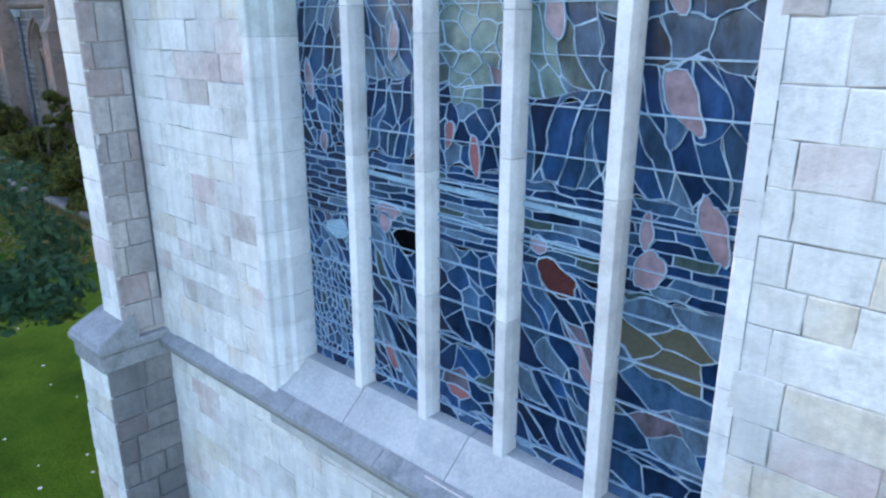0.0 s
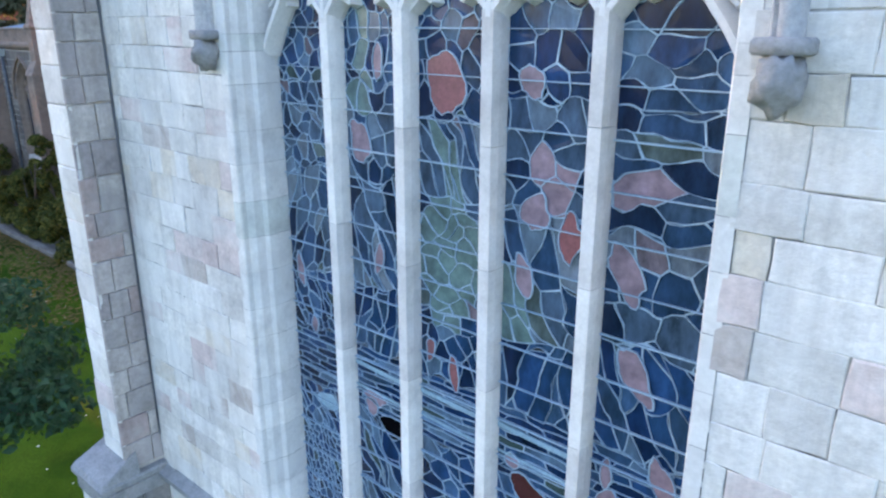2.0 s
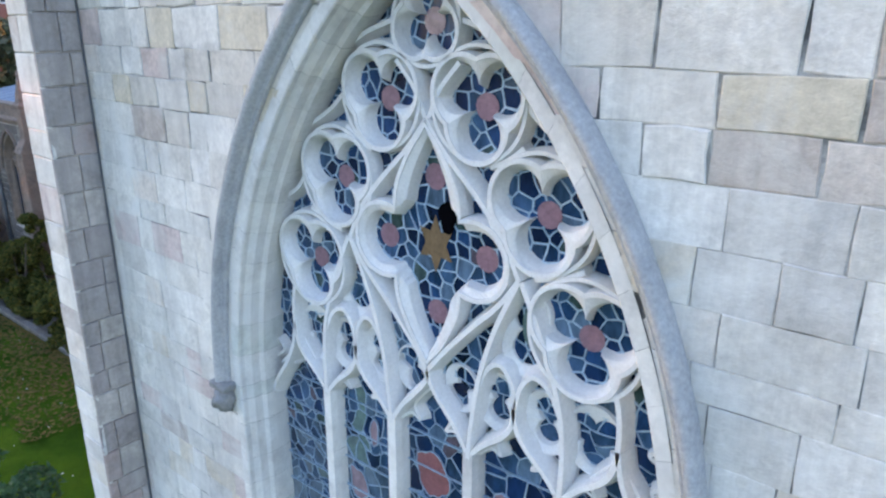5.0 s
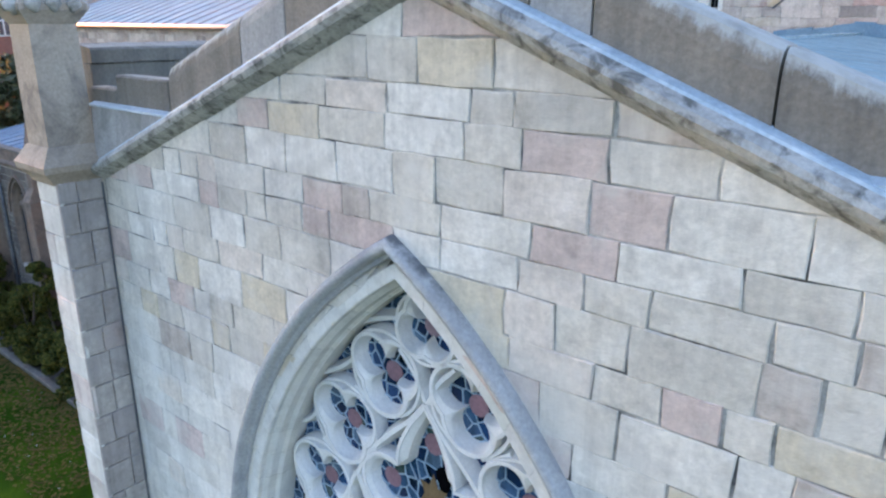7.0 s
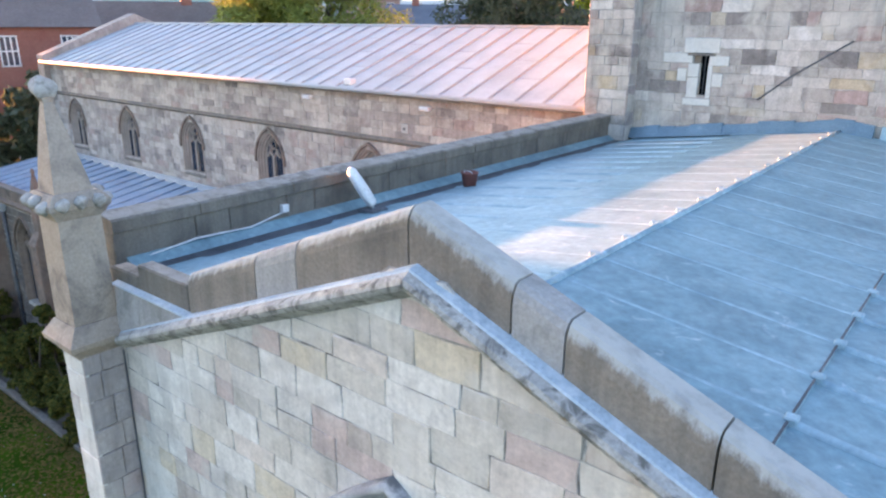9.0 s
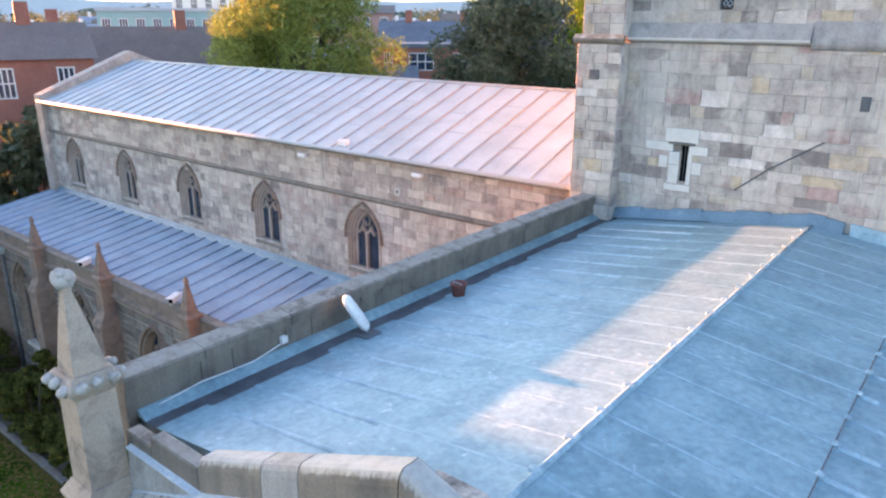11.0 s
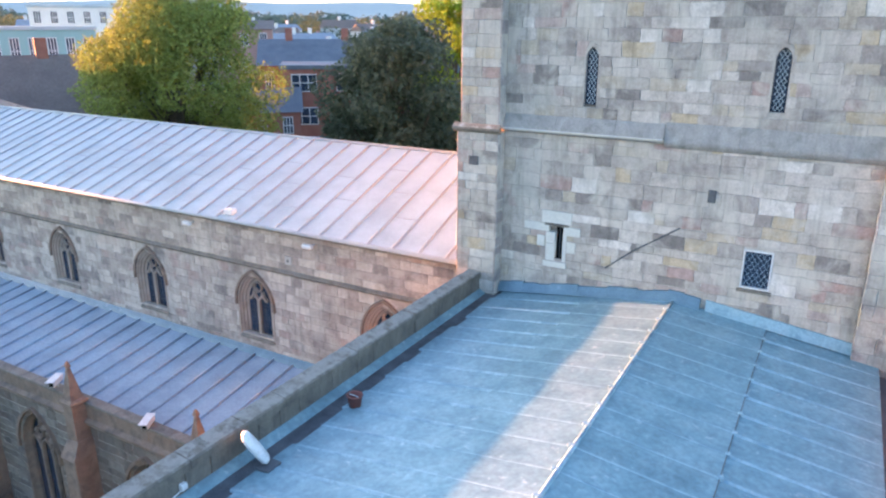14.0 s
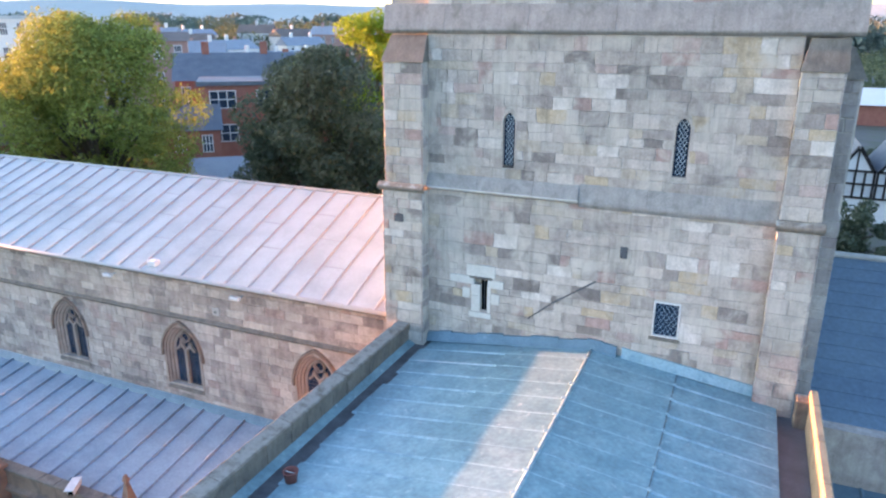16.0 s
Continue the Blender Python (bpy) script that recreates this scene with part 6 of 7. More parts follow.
for x, z, r, mt in [(f[0] + 0.01, f[1] - 0.02, 0.10, M_MAUVE) for f in FOILS[1:]] + [(0.0, 11.14, 0.105, M_MAUVE), (0.5, 10.58, 0.105, M_MAUVE), (-0.5, 10.58, 0.105, M_MAUVE), (0.02, 10.03, 0.105, M_MAUVE), (0.0, 12.27, 0.10, M_PINK), (0.90, 10.15, 0.1, M_GREEN)]:
    ring = [(x + r * math.cos(a) * (1 if mt != M_GREEN else 0.7), 0.448, z + r * math.sin(a) * (1 if mt != M_GREEN else 1.6)) for a in np.linspace(0, 2 * math.pi, 15)[:-1]]
    part("glass_piece", Mesh().add(ring, [tuple(range(14))]), mt, panel)
star = [((0.19 if k % 2 == 0 else 0.105) * math.sin(math.pi * k / 6), (0.24 if k % 2 == 0 else 0.12) * math.cos(math.pi * k / 6)) for k in range(12)]
part("glass_piece", Mesh().add([(0.0 + x, 0.446, 10.60 + z) for x, z in star], [tuple(range(12))]), M_AMBER, panel, "amber star")
hole = [(0.12 + 0.09 * math.cos(a) * (1 + 0.2 * math.sin(3 * a)), 0.445, 10.83 + 0.13 * math.sin(a)) for a in np.linspace(0, 2 * math.pi, 17)[:-1]]
part("glass_piece", Mesh().add(hole, [tuple(range(16))]), M_BLACK, panel, "missing dark pane")
# no interior is built; a dark sheet stands in for its darkness
setting("wall_inside", Mesh().box(-4.6, 5.4, 0.79, 0.83, 2.5, 13.4), M_GUTTER, "dark sheet for the unlit interior behind the window", "interior")


# ---- trees ----
def crown(rnd, lumps, count, size, flat=0.6):
    """Leaves as small bent quads on the skins of many lumps."""
    v, f = [], []
    rs = np.random.RandomState(rnd.randrange(10 ** 6))
    lumps = [(Vector(c), Vector(r)) for c, r in lumps]
    area = [r.x * r.z + 0.01 for _, r in lumps]
    total = sum(area)
    for (c, r), a in zip(lumps, area):
        for _ in range(max(8, int(count * a / total))):
            d = Vector(rs.normal(size=3)).normalized()
            k = rs.uniform(0.55, 1.05) ** 0.6
            k *= 1 + 0.28 * noise.noise(d * 2.3 + c)
            p = c + Vector((d.x * r.x, d.y * r.y, d.z * r.z)) * k
            n = (d + Vector(rs.normal(size=3)) * flat).normalized()
            t = n.orthogonal().normalized()
            t = Matrix.Rotation(rs.uniform(0, 6.28), 3, n) @ t
            b = n.cross(t)
            s = size * rs.uniform(0.6, 1.4)
            i = len(v)
            v += [tuple(p - t * s), tuple(p + b * s * 0.5 + n * s * 0.15), tuple(p + t * s), tuple(p - b * s * 0.5 + n * s * 0.15)]
            f += [(i, i + 1, i + 2), (i, i + 2, i + 3)]
    m = Mesh()
    m.v, m.f = v, f
    return m


def lumps_for(rnd, x, y, z0, z1, w, n, taper=0.5):
    """Lumps that fill a crown between z0 and z1, about w wide."""
    out = []
    for k in range(n):
        t = rnd.random()
        z = z0 + (z1 - z0) * (0.1 + 0.8 * t)
        wide = w / 2 * math.sqrt(max(0.05, 1 - ((t - 0.42) / 0.62) ** 2))
        a, d = rnd.uniform(0, 6.283), rnd.random() ** 0.42 * wide * 0.86
        r = w * rnd.uniform(0.065, 0.145)
        out.append(((x + d * math.cos(a), y + d * math.sin(a), z), (r, r, r * 0.8)))
    return out


def tree(name, label, x, y, h, base, w, mat, seed, leaves, size, n=34, foot=0.0):
    rnd = random.Random(seed)
    t = thing(name, label, "tree", at=(x, y, foot))
    ls = lumps_for(rnd, x, y, base, h, w, n)
    trunk = Mesh().tube([(x, y, foot - 0.2), (x + 0.1, y, (base + foot) / 2), (x - 0.1, y + 0.1, base + (h - base) * 0.55)], w * 0.035, 8, w * 0.012)
    for c, r in ls[::3]:
        s = Vector((x, y, base + (c[2] - base) * 0.4))
        trunk.tube([s, s.lerp(Vector(c), 0.5) + Vector((0, 0, 0.2)), c], w * 0.011, 5, w * 0.004)
    part("trunk", trunk, M_BARK, t)
    part("crown", crown(rnd, ls, leaves, size), mat, t, kind="stuff")
    return t


tree("broadleaf_tree", "large broadleaf tree lit yellow-green by the low sun", -44.6, 37.5, 24.6, 5.0, 17.4, M_LEAF_Y, 1, 120000, 0.13, 150)
tree("broadleaf_tree", "dark green rounded broadleaf tree behind the nave", -23.8, 38.5, 22.6, 5.0, 12.8, M_LEAF_D, 2, 70000, 0.14, 130)
tree("golden_tree", "bright golden-leaved tree catching the sun", -32.5, 62.5, 25.4, 8.0, 12.5, M_LEAF_YY, 3, 30000, 0.17, 70)
tree("garden_tree", "small blue-green leafy tree on the lawn", -8.7, -1.5, 5.6, 2.4, 4.9, M_LEAF_B, 4, 7000, 0.085, 34)
for k, (sx, sy, sh, sw) in enumerate(((-23.5, 8.0, 3.0, 2.8), (-29.8, 8.1, 4.6, 2.0), (-33.0, 7.9, 2.3, 3.0), (-18.6, 7.9, 2.6, 2.6), (-14.5, 8.0, 2.4, 2.6), (-26.0, 7.4, 2.2, 2.4), (-21.0, 7.5, 1.8, 2.2))):
    tree("aisle_shrub", "leafy garden shrub against the aisle wall", sx, sy, sh, 0.2, sw, M_LEAF_M, 5 + k * 11, 9000, 0.11, 40)
for k, (sx, sy, sh, sw) in enumerate(((-37.5, 7.6, 3.4, 3.2), (-31.0, 7.2, 2.6, 3.0), (-24.5, 7.0, 2.4, 2.8), (-28.6, 6.9, 1.7, 2.4), (-22.0, 6.9, 1.6, 2.2), (-34.5, 7.0, 1.9, 2.8), (-40.5, 7.4, 3.0, 3.4))):
    tree("border_shrub", "bushy olive-green shrub in the border by the kerb", sx, sy, sh, 0.05, sw, M_LEAF_M, 205 + k * 13, 6000, 0.09, 36)
rnd = random.Random(46)
m = Mesh()
for k in range(5200):
    x, y, r, a = rnd.uniform(-36, -18), 6.0 - 3.4 * rnd.random() ** 1.8, rnd.uniform(0.05, 0.11), rnd.uniform(0, 6.28)
    z = 0.075 + 0.05 * noise.noise((x * 0.2, y * 0.2, 0))
    m.add([(x + r * math.cos(a + b) * q, y + r * math.sin(a + b) * q, z + 0.02 * (b > 3)) for b, q in ((0, 1), (1.57, 0.5), (3.14, 1), (4.71, 0.5))], [(0, 1, 2, 3)])
solid("fallen_leaves", m, leaf_mat("fallen_leaf", (0.16, 0.12, 0.035), (0.22, 0.16, 0.05), (0.09, 0.08, 0.025)), "yellow and brown fallen leaves on the lawn near the kerb", "leaves", kind="stuff")
rnd = random.Random(44)
for k in range(9):
    x, y = -31 + 2.1 * k + rnd.uniform(-0.5, 0.5), rnd.uniform(6.9, 8.6)
    st = thing("bare_stem", "leaning bare grey stem among the shrubs", "stem", "bare stems", at=(x, y, 0))
    mm = Mesh().tube([(x, y, -0.1), (x + rnd.uniform(-0.2, 0.2), y, 1.2), (x + rnd.uniform(-0.6, 0.6), y + 0.1, rnd.uniform(2.2, 3.6))], 0.07, 6, 0.025)
    mm.tube([(x, y, 0.8), (x + rnd.uniform(-0.6, 0.6), y - 0.2, 1.7), (x + rnd.uniform(-1.0, 1.0), y - 0.2, 2.5)], 0.035, 5, 0.012)
    part("stem", mm, M_BARK, st)
tree("street_tree", "dark street tree beyond the chancel", 12.5, 66.0, 8.5, 2.0, 9.0, M_LEAF_D, 7, 8000, 0.2)
tree("street_tree", "broad dark tree standing before the white-roofed hall", 29.0, 128.0, 6.0, 0.5, 16.0, M_LEAF_D, 27, 9000, 0.3)
tree("street_tree", "tall green tree beyond the white-roofed hall", 44.0, 225.0, 21.0, 3.0, 15.0, M_LEAF_B, 37, 8000, 0.4)
tree("street_tree", "dark street tree beyond the chancel", 21.0, 70.0, 9.0, 2.0, 8.0, M_LEAF_D, 17, 6000, 0.2)

# trees added mostly out of view as sun blockers; heights set the shade
for k in range(17):
    tree("churchyard_tree", "added tree west of the lawn that blocks the low sun", -47 - (k % 2) * 3, -34 + 3.1 * k, (12.0 if k < 9 else 17.0 if k < 11 else 20.5 if k == 11 else 14.2) + (k * 7 % 3) * 0.3, -1.6, 6.5, M_LEAF_D, 70 + k, 18000 if k == 11 else 9000, 0.34, 70 if k == 11 else 40)

# far woods and hills; distance haze is painted into their colours
rnd = random.Random(50)
ls = []
for k in range(240):
    a = radians(rnd.uniform(-80, 40))
    d = rnd.uniform(230, 520)
    r = rnd.uniform(5, 12)
    z = terrain(3 + d * math.sin(a), d * math.cos(a)) + rnd.uniform(0, 4)
    ls.append(((3 + d * math.sin(a), d * math.cos(a), z), (r * 1.5, r, r * 0.8)))
for k in range(150):
    a = radians(rnd.uniform(-62, -12))
    d = rnd.uniform(125, 260)
    r = rnd.uniform(2.5, 5.5)
    ls.append(((3 + d * math.sin(a), d * math.cos(a), terrain(3 + d * math.sin(a), d * math.cos(a)) + rnd.uniform(1, 6)), (r * 1.2, r, r)))
m = crown(rnd, ls, 110000, 0.8)
ridge = []
for k in range(150):
    a, d, r = radians(rnd.uniform(-75, 35)), rnd.uniform(560, 1250), rnd.uniform(9, 18)
    ridge.append(((d * math.sin(a), d * math.cos(a), 8 + (d - 560) * 0.024 + rnd.uniform(-3, 5)), (r * 2.2, r, r * 0.8)))
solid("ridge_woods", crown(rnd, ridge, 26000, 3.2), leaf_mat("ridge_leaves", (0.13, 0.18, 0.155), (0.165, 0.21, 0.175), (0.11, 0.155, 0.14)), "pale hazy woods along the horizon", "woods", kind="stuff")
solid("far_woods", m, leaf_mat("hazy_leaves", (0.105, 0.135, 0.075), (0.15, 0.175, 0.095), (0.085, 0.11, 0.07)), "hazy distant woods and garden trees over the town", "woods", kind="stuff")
m = Mesh()
for i in range(60):
    a0, a1 = radians(-78 + 2.6 * i), radians(-75.4 + 2.6 * i)
    h0, h1 = 66 + 16 * noise.noise((i * 0.23, 1, 0)), 66 + 16 * noise.noise(((i + 1) * 0.23, 1, 0))
    m.add([(1600 * math.sin(a0), 1600 * math.cos(a0), -1), (1600 * math.sin(a1), 1600 * math.cos(a1), -1), (1800 * math.sin(a1), 1800 * math.cos(a1), h1), (1800 * math.sin(a0), 1800 * math.cos(a0), h0)], [(0, 1, 2, 3)])
# pale tone of the hills is haze put into the colour
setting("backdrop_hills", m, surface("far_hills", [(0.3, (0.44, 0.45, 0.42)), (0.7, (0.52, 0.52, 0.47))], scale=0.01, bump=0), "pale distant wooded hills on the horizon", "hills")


# ---- town houses ----
def house(x, y, w, d, h, roof_h, wall, roofing, label, turn=0.0, storeys=3, bays=5, chimneys=1, z0=-0.4, flat=False, wide=0.55):
    t = thing("town_house", label, "house", "town houses", at=(x, y, z0))
    t.rotation_euler = (0, 0, radians(turn))

    def piece(name, mesh, mat, parent=None, lab=""):
        ob = new(name, mesh.data(name, mat))
        ob.parent = parent or t
        return tagged(ob, lab)

    body = piece("wall", Mesh().box(-w / 2, w / 2, -d / 2, d / 2, 0, h), wall)
    m = Mesh()
    if flat:
        m.box(-w / 2 - 0.2, w / 2 + 0.2, -d / 2 - 0.2, d / 2 + 0.2, h, h + 0.5)
    else:
        o = 0.35
        m.add([(-w / 2 - o, -d / 2 - o, h), (w / 2 + o, -d / 2 - o, h), (w / 2 + o, d / 2 + o, h), (-w / 2 - o, d / 2 + o, h), (-w / 2 - o, 0, h + roof_h), (w / 2 + o, 0, h + roof_h)],
              [(0, 1, 5, 4), (2, 3, 4, 5), (1, 2, 5), (3, 0, 4), (3, 2, 1, 0)])
    rf = piece("roof", m, roofing)
    for c in range(chimneys):
        cx = -w / 2 + w * (c + 0.5) / chimneys
        piece("chimney", Mesh().cbox(cx - 0.5, cx + 0.5, -0.4, 0.4, h + roof_h * 0.5, h + roof_h + 1.5, 0.05), wall, rf)
    sh = h / storeys
    for s in range(storeys):
        for b in range(bays):
            wx, wz = -w / 2 + w * (b + 0.5) / bays, sh * (s + 0.35)
            win = piece("window", Mesh().box(wx - wide, wx + wide, -d / 2 - 0.03, -d / 2 + 0.05, wz, wz + sh * 0.5), M_DARKPANE)
            fr = Mesh()
            for a in (-wide, -wide / 3, wide / 3, wide):
                fr.box(wx + a - 0.05, wx + a + 0.05, -d / 2 - 0.08, -d / 2 + 0.02, wz - 0.05, wz + sh * 0.5 + 0.05)
            for zz in (wz, wz + sh * 0.25, wz + sh * 0.5):
                fr.box(wx - wide - 0.07, wx + wide + 0.07, -d / 2 - 0.08, -d / 2 + 0.02, zz - 0.05, zz + 0.05)
            piece("frame", fr, M_WHITE, win)
    return t


# brick and slate paled by painted haze; the slate also roofs a near house
HAZE_BRICK = surface("hazed_brick", [(0.3, (0.36, 0.22, 0.19)), (0.7, (0.42, 0.27, 0.23))], scale=0.6)
HAZE_SLATE = surface("pale_hazed_slate", [(0.3, (0.24, 0.27, 0.32)), (0.7, (0.30, 0.33, 0.37))], scale=0.6)
RB, SL, BT = M_BRICK, M_SLATE, M_BROWNTILE
house(-56, 70.5, 11, 9, 16.2, 0.6, RB, SL, "flat-fronted red brick building with wide white windows", 39, 4, 2, 0, flat=True, wide=1.5)
house(-58.5, 61, 9, 7, 11.6, 2.6, RB, SL, "red brick house with a slate roof behind the trees", 42, 3, 3, 1)
house(-65, 80, 16, 12, 16.0, 3.4, RB, SL, "brick building with a broad slate roof", 39, 3, 6, 2)
house(-87.0, 88, 9, 9, 20.6, 1.4, HAZE_BRICK, BT, "tall brown brick block with a chimney", 42, 5, 3, 1)
house(-44.5, 53.5, 8, 7, 7.2, 3.2, RB, HAZE_SLATE, "small house with a pale grey slate roof behind the nave", 38, 2, 2, 0)
house(-60, 98, 20, 10, 14, 4.0, RB, SL, "long red brick terrace with slate roofs", 35, 4, 8, 4)
house(-45, 110, 18, 10, 13, 4.0, RB, SL, "long red brick terrace with slate roofs", 28, 4, 7, 3)
house(-64, 31.5, 22, 12, 13.4, 5.4, RB, BT, "long building with a brown tiled roof", 64, 3, 6, 2)
house(-57.5, 20.5, 8, 9, 16.6, 2.6, RB, BT, "tall brick block lit orange by the low sun", 72, 4, 2, 1)
house(-99, 57, 18, 10, 20.6, 2, surface("teal_cladding", [(0.3, (0.25, 0.42, 0.40)), (0.7, (0.3, 0.47, 0.45))], scale=0.3), M_STEEL, "flat-roofed pale teal building", 60, 3, 8, 0, flat=True)
house(-120, 82, 18, 12, 24.0, 2, M_RENDER, M_STEEL, "white flat-roofed modern block", 55, 6, 7, 0, flat=True)
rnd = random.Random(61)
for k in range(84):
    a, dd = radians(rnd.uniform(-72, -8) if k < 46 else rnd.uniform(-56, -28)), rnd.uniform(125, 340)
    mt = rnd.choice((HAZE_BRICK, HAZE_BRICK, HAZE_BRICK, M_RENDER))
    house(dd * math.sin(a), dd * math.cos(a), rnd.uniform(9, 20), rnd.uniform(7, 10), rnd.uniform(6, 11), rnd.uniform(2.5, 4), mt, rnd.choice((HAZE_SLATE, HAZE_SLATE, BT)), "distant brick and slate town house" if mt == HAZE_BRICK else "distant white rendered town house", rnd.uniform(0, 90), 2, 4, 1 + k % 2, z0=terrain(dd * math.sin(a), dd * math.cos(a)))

# ---- east side: chancel, half-timbered house, marquee ----
ch = thing("roof_chancel", "blue-grey slated chancel roof beside the tower", "roof", kind="structure")
for k in range(12):
    ya, yb = 14.5 + 0.475 * k, 14.5 + 0.475 * (k + 1)
    za, zb = 13.45 + 0.23 * k, 13.45 + 0.23 * (k + 1)
    part("slate_course", Mesh().hexa([(5.35, ya, za - 0.1), (40, ya, za - 0.1), (40, yb, zb - 0.1), (5.35, yb, zb - 0.1), (5.35, ya, za + 0.02), (40, ya, za + 0.02), (40, yb, zb), (5.35, yb, zb)]), M_BLUEROOF, ch)
part("ridge", Mesh().tube([(5.35, 20.2, 16.25), (40, 20.2, 16.25)], 0.10, 8), M_DRESSED, ch)
setting("wall_chancel", Mesh().box(6.1, 40, 14.2, 14.6, -0.3, 13.5), M_NAVE_I, "chancel side wall in ashlar", "wall")
setting("wall_chancel_end", Mesh().box(39.7, 40, 14.6, 26, -0.3, 13.5), M_NAVE_I, "chancel end wall in ashlar", "wall")
vest = thing("roof_vestry", "low blue lead roof below the chancel", "roof", kind="structure")
for k in range(10):
    part("lead_bay", Mesh().box(6.1 + 1.1 * k, 7.2 + 1.1 * k, 4, 14.2, 11.9, 12.0), M_FLASH, vest)
    part("lead_roll", Mesh().tube([(7.2 + 1.1 * k, 4, 12.0), (7.2 + 1.1 * k, 14.2, 12.0)], 0.045, 6), M_FLASH, vest)
setting("wall_vestry", Mesh().box(6.1, 17.1, 4, 4.4, -0.3, 11.9), M_NAVE_I, "vestry wall in ashlar", "wall")
tm = thing("half_timbered_house", "black and white half-timbered house with gables", "house", at=(14, 94, -0.4))
GABLES = (14.0, 18.4, 22.8)
part("wall", Mesh().box(14, 27.2, 94, 104, -0.4, 6.0), M_RENDER, tm)
rf, gb = Mesh(), Mesh()
for gx in GABLES:
    rf.add([(gx - 0.2, 93.5, 5.8), (gx + 4.6, 93.5, 5.8), (gx + 2.2, 93.5, 9.2), (gx - 0.2, 104, 5.8), (gx + 4.6, 104, 5.8), (gx + 2.2, 104, 9.2)], [(0, 2, 5, 3), (2, 1, 4, 5)])
    gb.add([(gx, 93.9, 6.0), (gx + 4.4, 93.9, 6.0), (gx + 2.2, 93.9, 9.0)], [(0, 1, 2)])
part("roof", rf, M_SLATE, tm)
part("gable_wall", gb, M_RENDER, tm)
for gx in GABLES:
    bars = Mesh()
    for dx in (0.05, 1.0, 2.05, 3.1, 4.1):
        bars.box(gx + dx, gx + dx + 0.25, 93.8, 94.0, 2.6, 6.0)
    for zz in (2.6, 4.3, 5.9):
        bars.box(gx, gx + 4.4, 93.78, 94.0, zz, zz + 0.25)
    for e in (-1, 1):
        c = gx + 2.2
        bars.hexa([(c + e * 2.2, 93.78, 5.9), (c + e * 1.75, 93.78, 5.9), (c + e * 1.75, 93.9, 5.9), (c + e * 2.2, 93.9, 5.9), (c + e * 0.2, 93.78, 9.1), (c, 93.78, 8.6), (c, 93.9, 8.6), (c + e * 0.2, 93.9, 9.1)])
    bars.box(gx + 2.1, gx + 2.3, 93.8, 93.9, 6.0, 8.7)
    part("timber_frame", bars, M_TIMBER, tm)
mq = thing("white_roofed_hall", "long low white-roofed hall beyond the street", "building", at=(22, 195, -0.4))
part("wall", Mesh().box(22, 70, 195, 210, -0.4, 4.5), M_BRICK, mq)
part("roof", Mesh().hexa([(21, 194, 4.5), (71, 194, 4.5), (71, 211, 4.5), (21, 211, 4.5), (21, 201, 8.0), (71, 201, 8.0), (71, 203, 8.0), (21, 203, 8.0)]), M_RENDER, mq)

# ---- things on the roofs ----
lamp = thing("floodlight", "tilted white floodlight standing in the roof gutter", "floodlight")
part("base", Mesh().cbox(-4.72, -4.38, 4.2, 4.55, roof_z(-4.6) - 0.03, roof_z(-4.6) + 0.04, 0.01), M_GUTTER, lamp, "dark base plate")
part("post", Mesh().tube([(-4.56, 4.38, 13.72), (-4.57, 4.37, 13.95)], 0.03, 8), M_STEEL, lamp)
c, s = Vector((-4.58, 4.40, 13.84)), Vector((-0.26, -0.26, 0.62))
q = s.to_track_quat("Z", "Y")
rings = []
for t, a, b in ((0.0, 0.09, 0.06), (0.05, 0.14, 0.09), (0.30, 0.18, 0.10), (0.54, 0.19, 0.09), (0.66, 0.16, 0.08), (0.72, 0.08, 0.03)):
    rings.append([c + s.normalized() * t + q @ Vector((a * math.cos(k * math.pi / 6), b * math.sin(k * math.pi / 6), 0)) for k in range(12)])
part("housing", Mesh().loft(rings, cap=True), M_WHITE, lamp, "white curved housing", smooth=True)
pot = thing("red_bucket", "small red bucket standing on the lead roof", "bucket")
bz = roof_z(-4.45)
part("body", Mesh().turned(-4.42, 6.82, [(0.12, bz - 0.02), (0.16, bz + 0.22), (0.175, bz + 0.23), (0.175, bz + 0.25), (0.15, bz + 0.25), (0.12, bz + 0.05)], 14), M_REDP, pot, smooth=True)
part("handle", Mesh().tube([(-4.55, 6.82, bz + 0.2), (-4.5, 6.75, bz + 0.27), (-4.42, 6.72, bz + 0.29), (-4.34, 6.75, bz + 0.27), (-4.29, 6.82, bz + 0.2)], 0.008, 5), M_STEEL, pot)
jb = thing("junction_box", "small white electrical box on the parapet", "electrical box")
part("box", Mesh().cbox(-5.2, -5.11, 2.98, 3.10, 13.9, 14.02, 0.01), M_WHITE, jb)
part("cable", Mesh().tube([(-5.16, 3.0, 13.9), (-5.15, 2.4, 13.80), (-5.15, 1.5, 13.84), (-5.15, 0.6, 13.75)], 0.012, 5), M_WHITE, jb, "thin white cable")
tagged(solid("roof_cable", Mesh().tube([(-5.0, 3.2, 13.56), (-4.96, 6.0, 13.56), (-5.02, 9.0, 13.56), (-4.9, 12.0, 13.57), (-4.8, 13.9, 13.7)], 0.016, 5), M_GUTTER, "black cable lying along the gutter", "cable"))


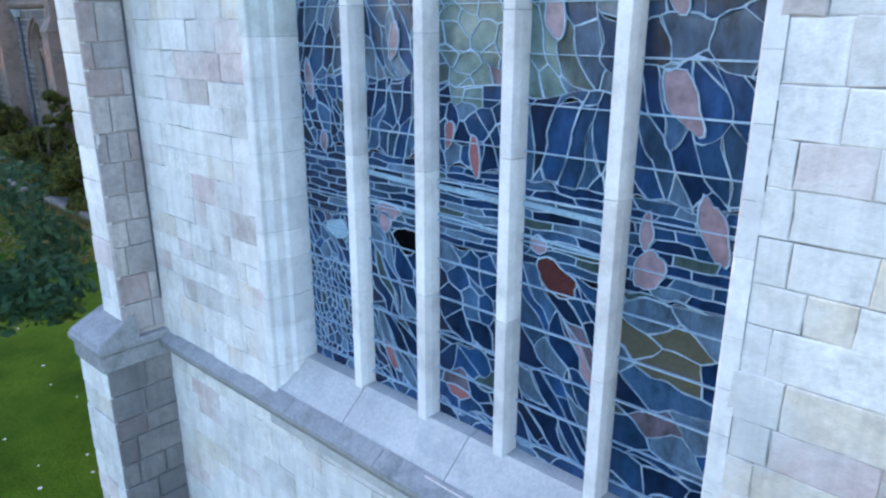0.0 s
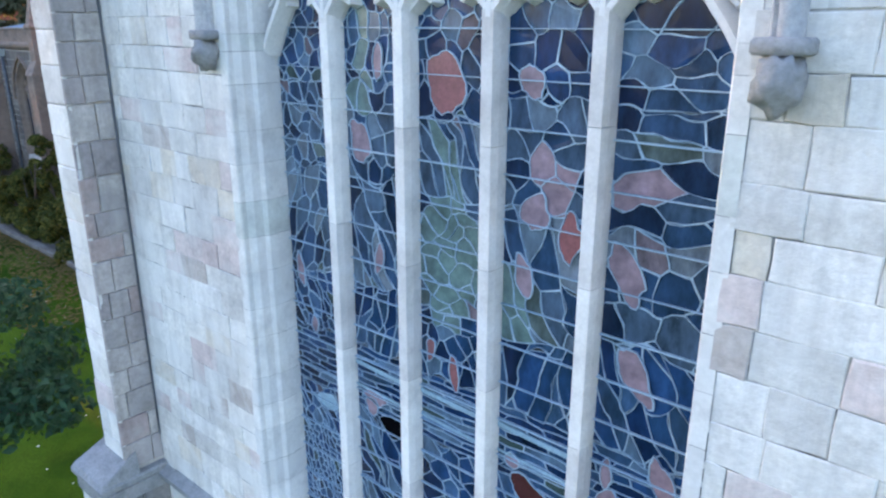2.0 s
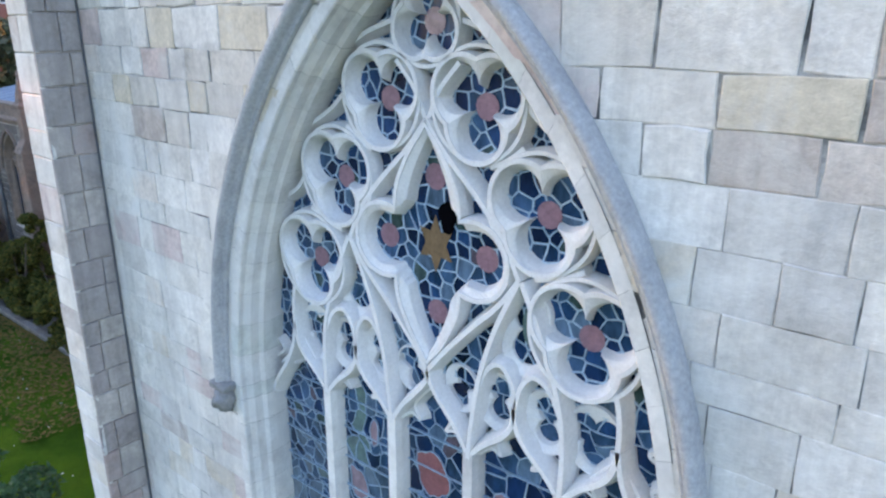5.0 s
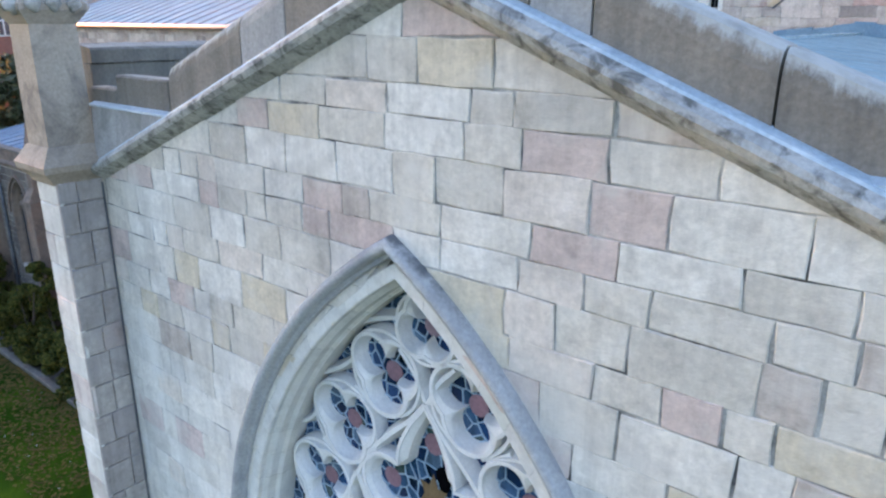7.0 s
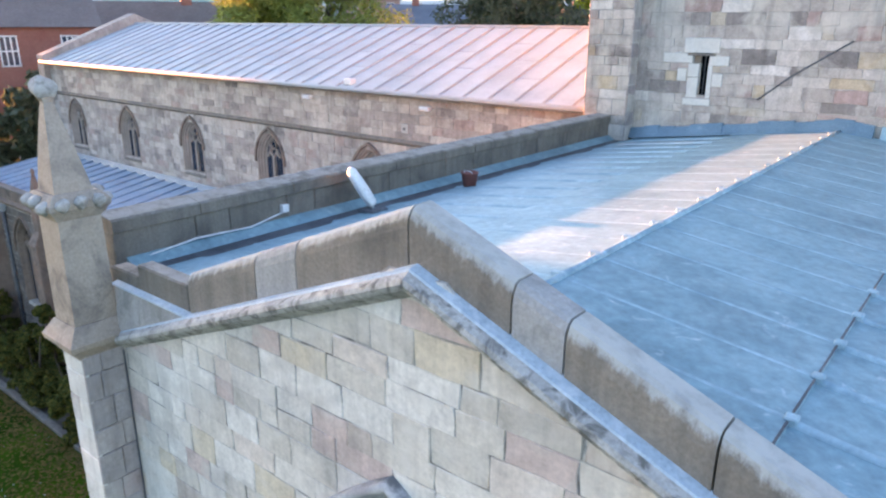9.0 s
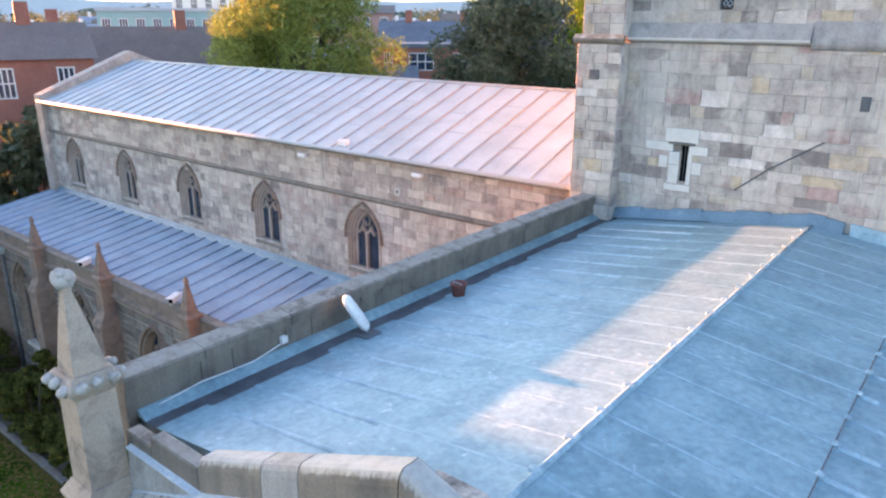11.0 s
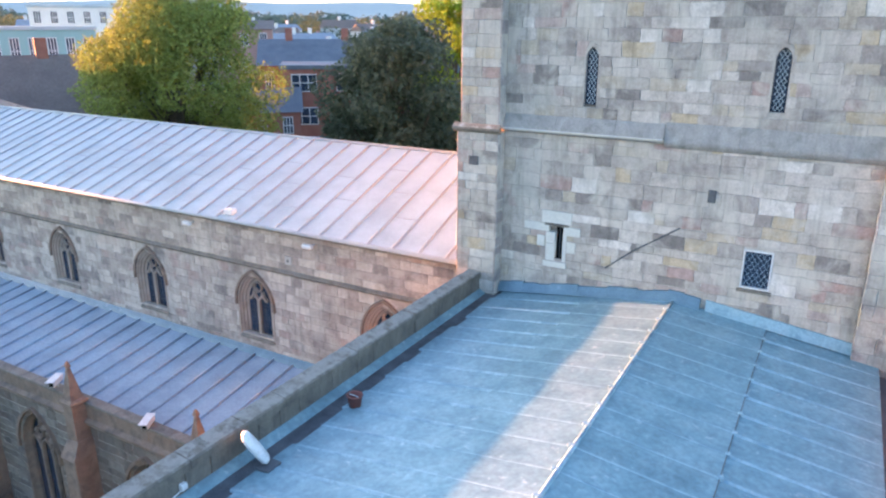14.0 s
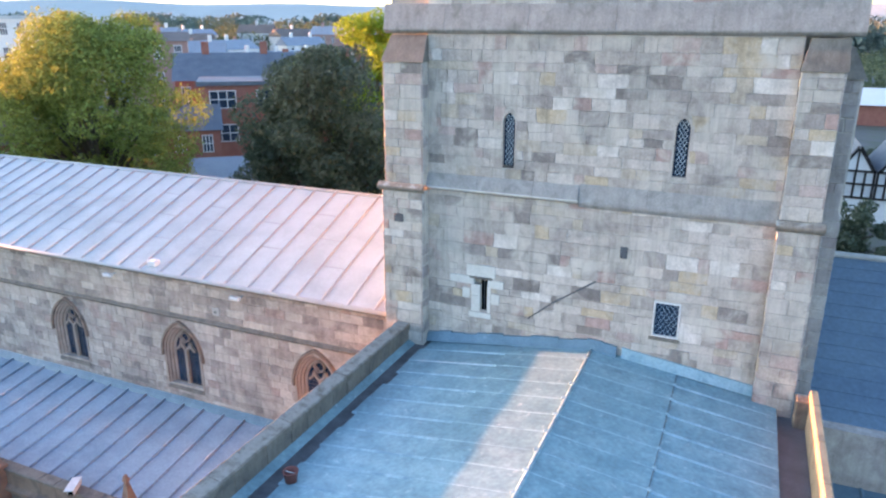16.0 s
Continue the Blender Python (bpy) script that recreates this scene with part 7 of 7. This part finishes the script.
def cctv(x, y, z, turn):
    t = thing("security_camera", "white security camera on a bracket", "camera", "security cameras", at=(x, y, z))
    part("bracket", Mesh().tube([(x, y, z - 0.22), (x, y, z - 0.1), (x, y - 0.08, z)], 0.025, 6), M_STEEL, t)
    part("housing", Mesh().cbox(x - 0.12, x + 0.12, y - 0.42, y + 0.24, z, z + 0.24, 0.04), M_WHITE, t)
    part("hood", Mesh().cbox(x - 0.15, x + 0.15, y - 0.54, y + 0.22, z + 0.243, z + 0.27, 0.008), M_WHITE, t)
    part("lens", Mesh().cbox(x - 0.08, x + 0.08, y - 0.435, y - 0.422, z + 0.04, z + 0.20, 0.004), M_BLACK, t)
    t.rotation_euler = (0, 0, radians(turn))
    return t


first = cctv(-15.05, AY + 0.1, 8.62, 30)
copy_thing(first, pose(-20.0, AY + 0.1, 8.80, 0, 0, 30))
copy_thing(first, pose(-27.2, AY + 0.1, 8.68, 0, 0, 30))
for x in (-11.9, -17.85):
    t = thing("wall_camera", "small white camera fixed below the nave eaves", "camera", "eaves cameras")
    part("bracket", Mesh().tube([(x, NY, 13.95), (x, NY - 0.25, 13.95)], 0.03, 6), M_STEEL, t)
    part("housing", Mesh().cbox(x - 0.30, x + 0.12, NY - 0.38, NY - 0.2, 13.88, 14.02, 0.03), M_WHITE, t)
t = thing("roof_box", "small white box on the nave eaves", "box")
part("body", Mesh().cbox(-16.1, -15.7, 14.5, 14.8, NE + 0.1, NE + 0.32, 0.03), M_WHITE, t)
t = thing("wall_plaque", "small pale square plaque on the clerestory wall", "plaque")
part("plate", Mesh().cbox(-13.3, -12.98, NY - 0.045, NY, 13.0, 13.32, 0.012), M_DRESSED, t)
part("boss", Mesh().cbox(-13.2, -13.1, NY - 0.06, NY - 0.04, 13.1, 13.2, 0.006), M_GUTTER, t)

# small white daisies in the lawn
rnd = random.Random(90)
m = Mesh()
for k in range(420):
    x, y, r = rnd.uniform(-34, -5.8), rnd.uniform(-14, 5.8), rnd.uniform(0.018, 0.04)
    z = 0.07 + 0.05 * noise.noise((x * 0.2, y * 0.2, 0))
    m.add([(x + r * math.cos(a), y + r * math.sin(a), z) for a in (0, 1.05, 2.1, 3.14, 4.2, 5.24)], [(0, 1, 2, 3, 4, 5)])
solid("daisies", m, M_RENDER, "small white daisies scattered over the lawn", "daisies", kind="stuff")
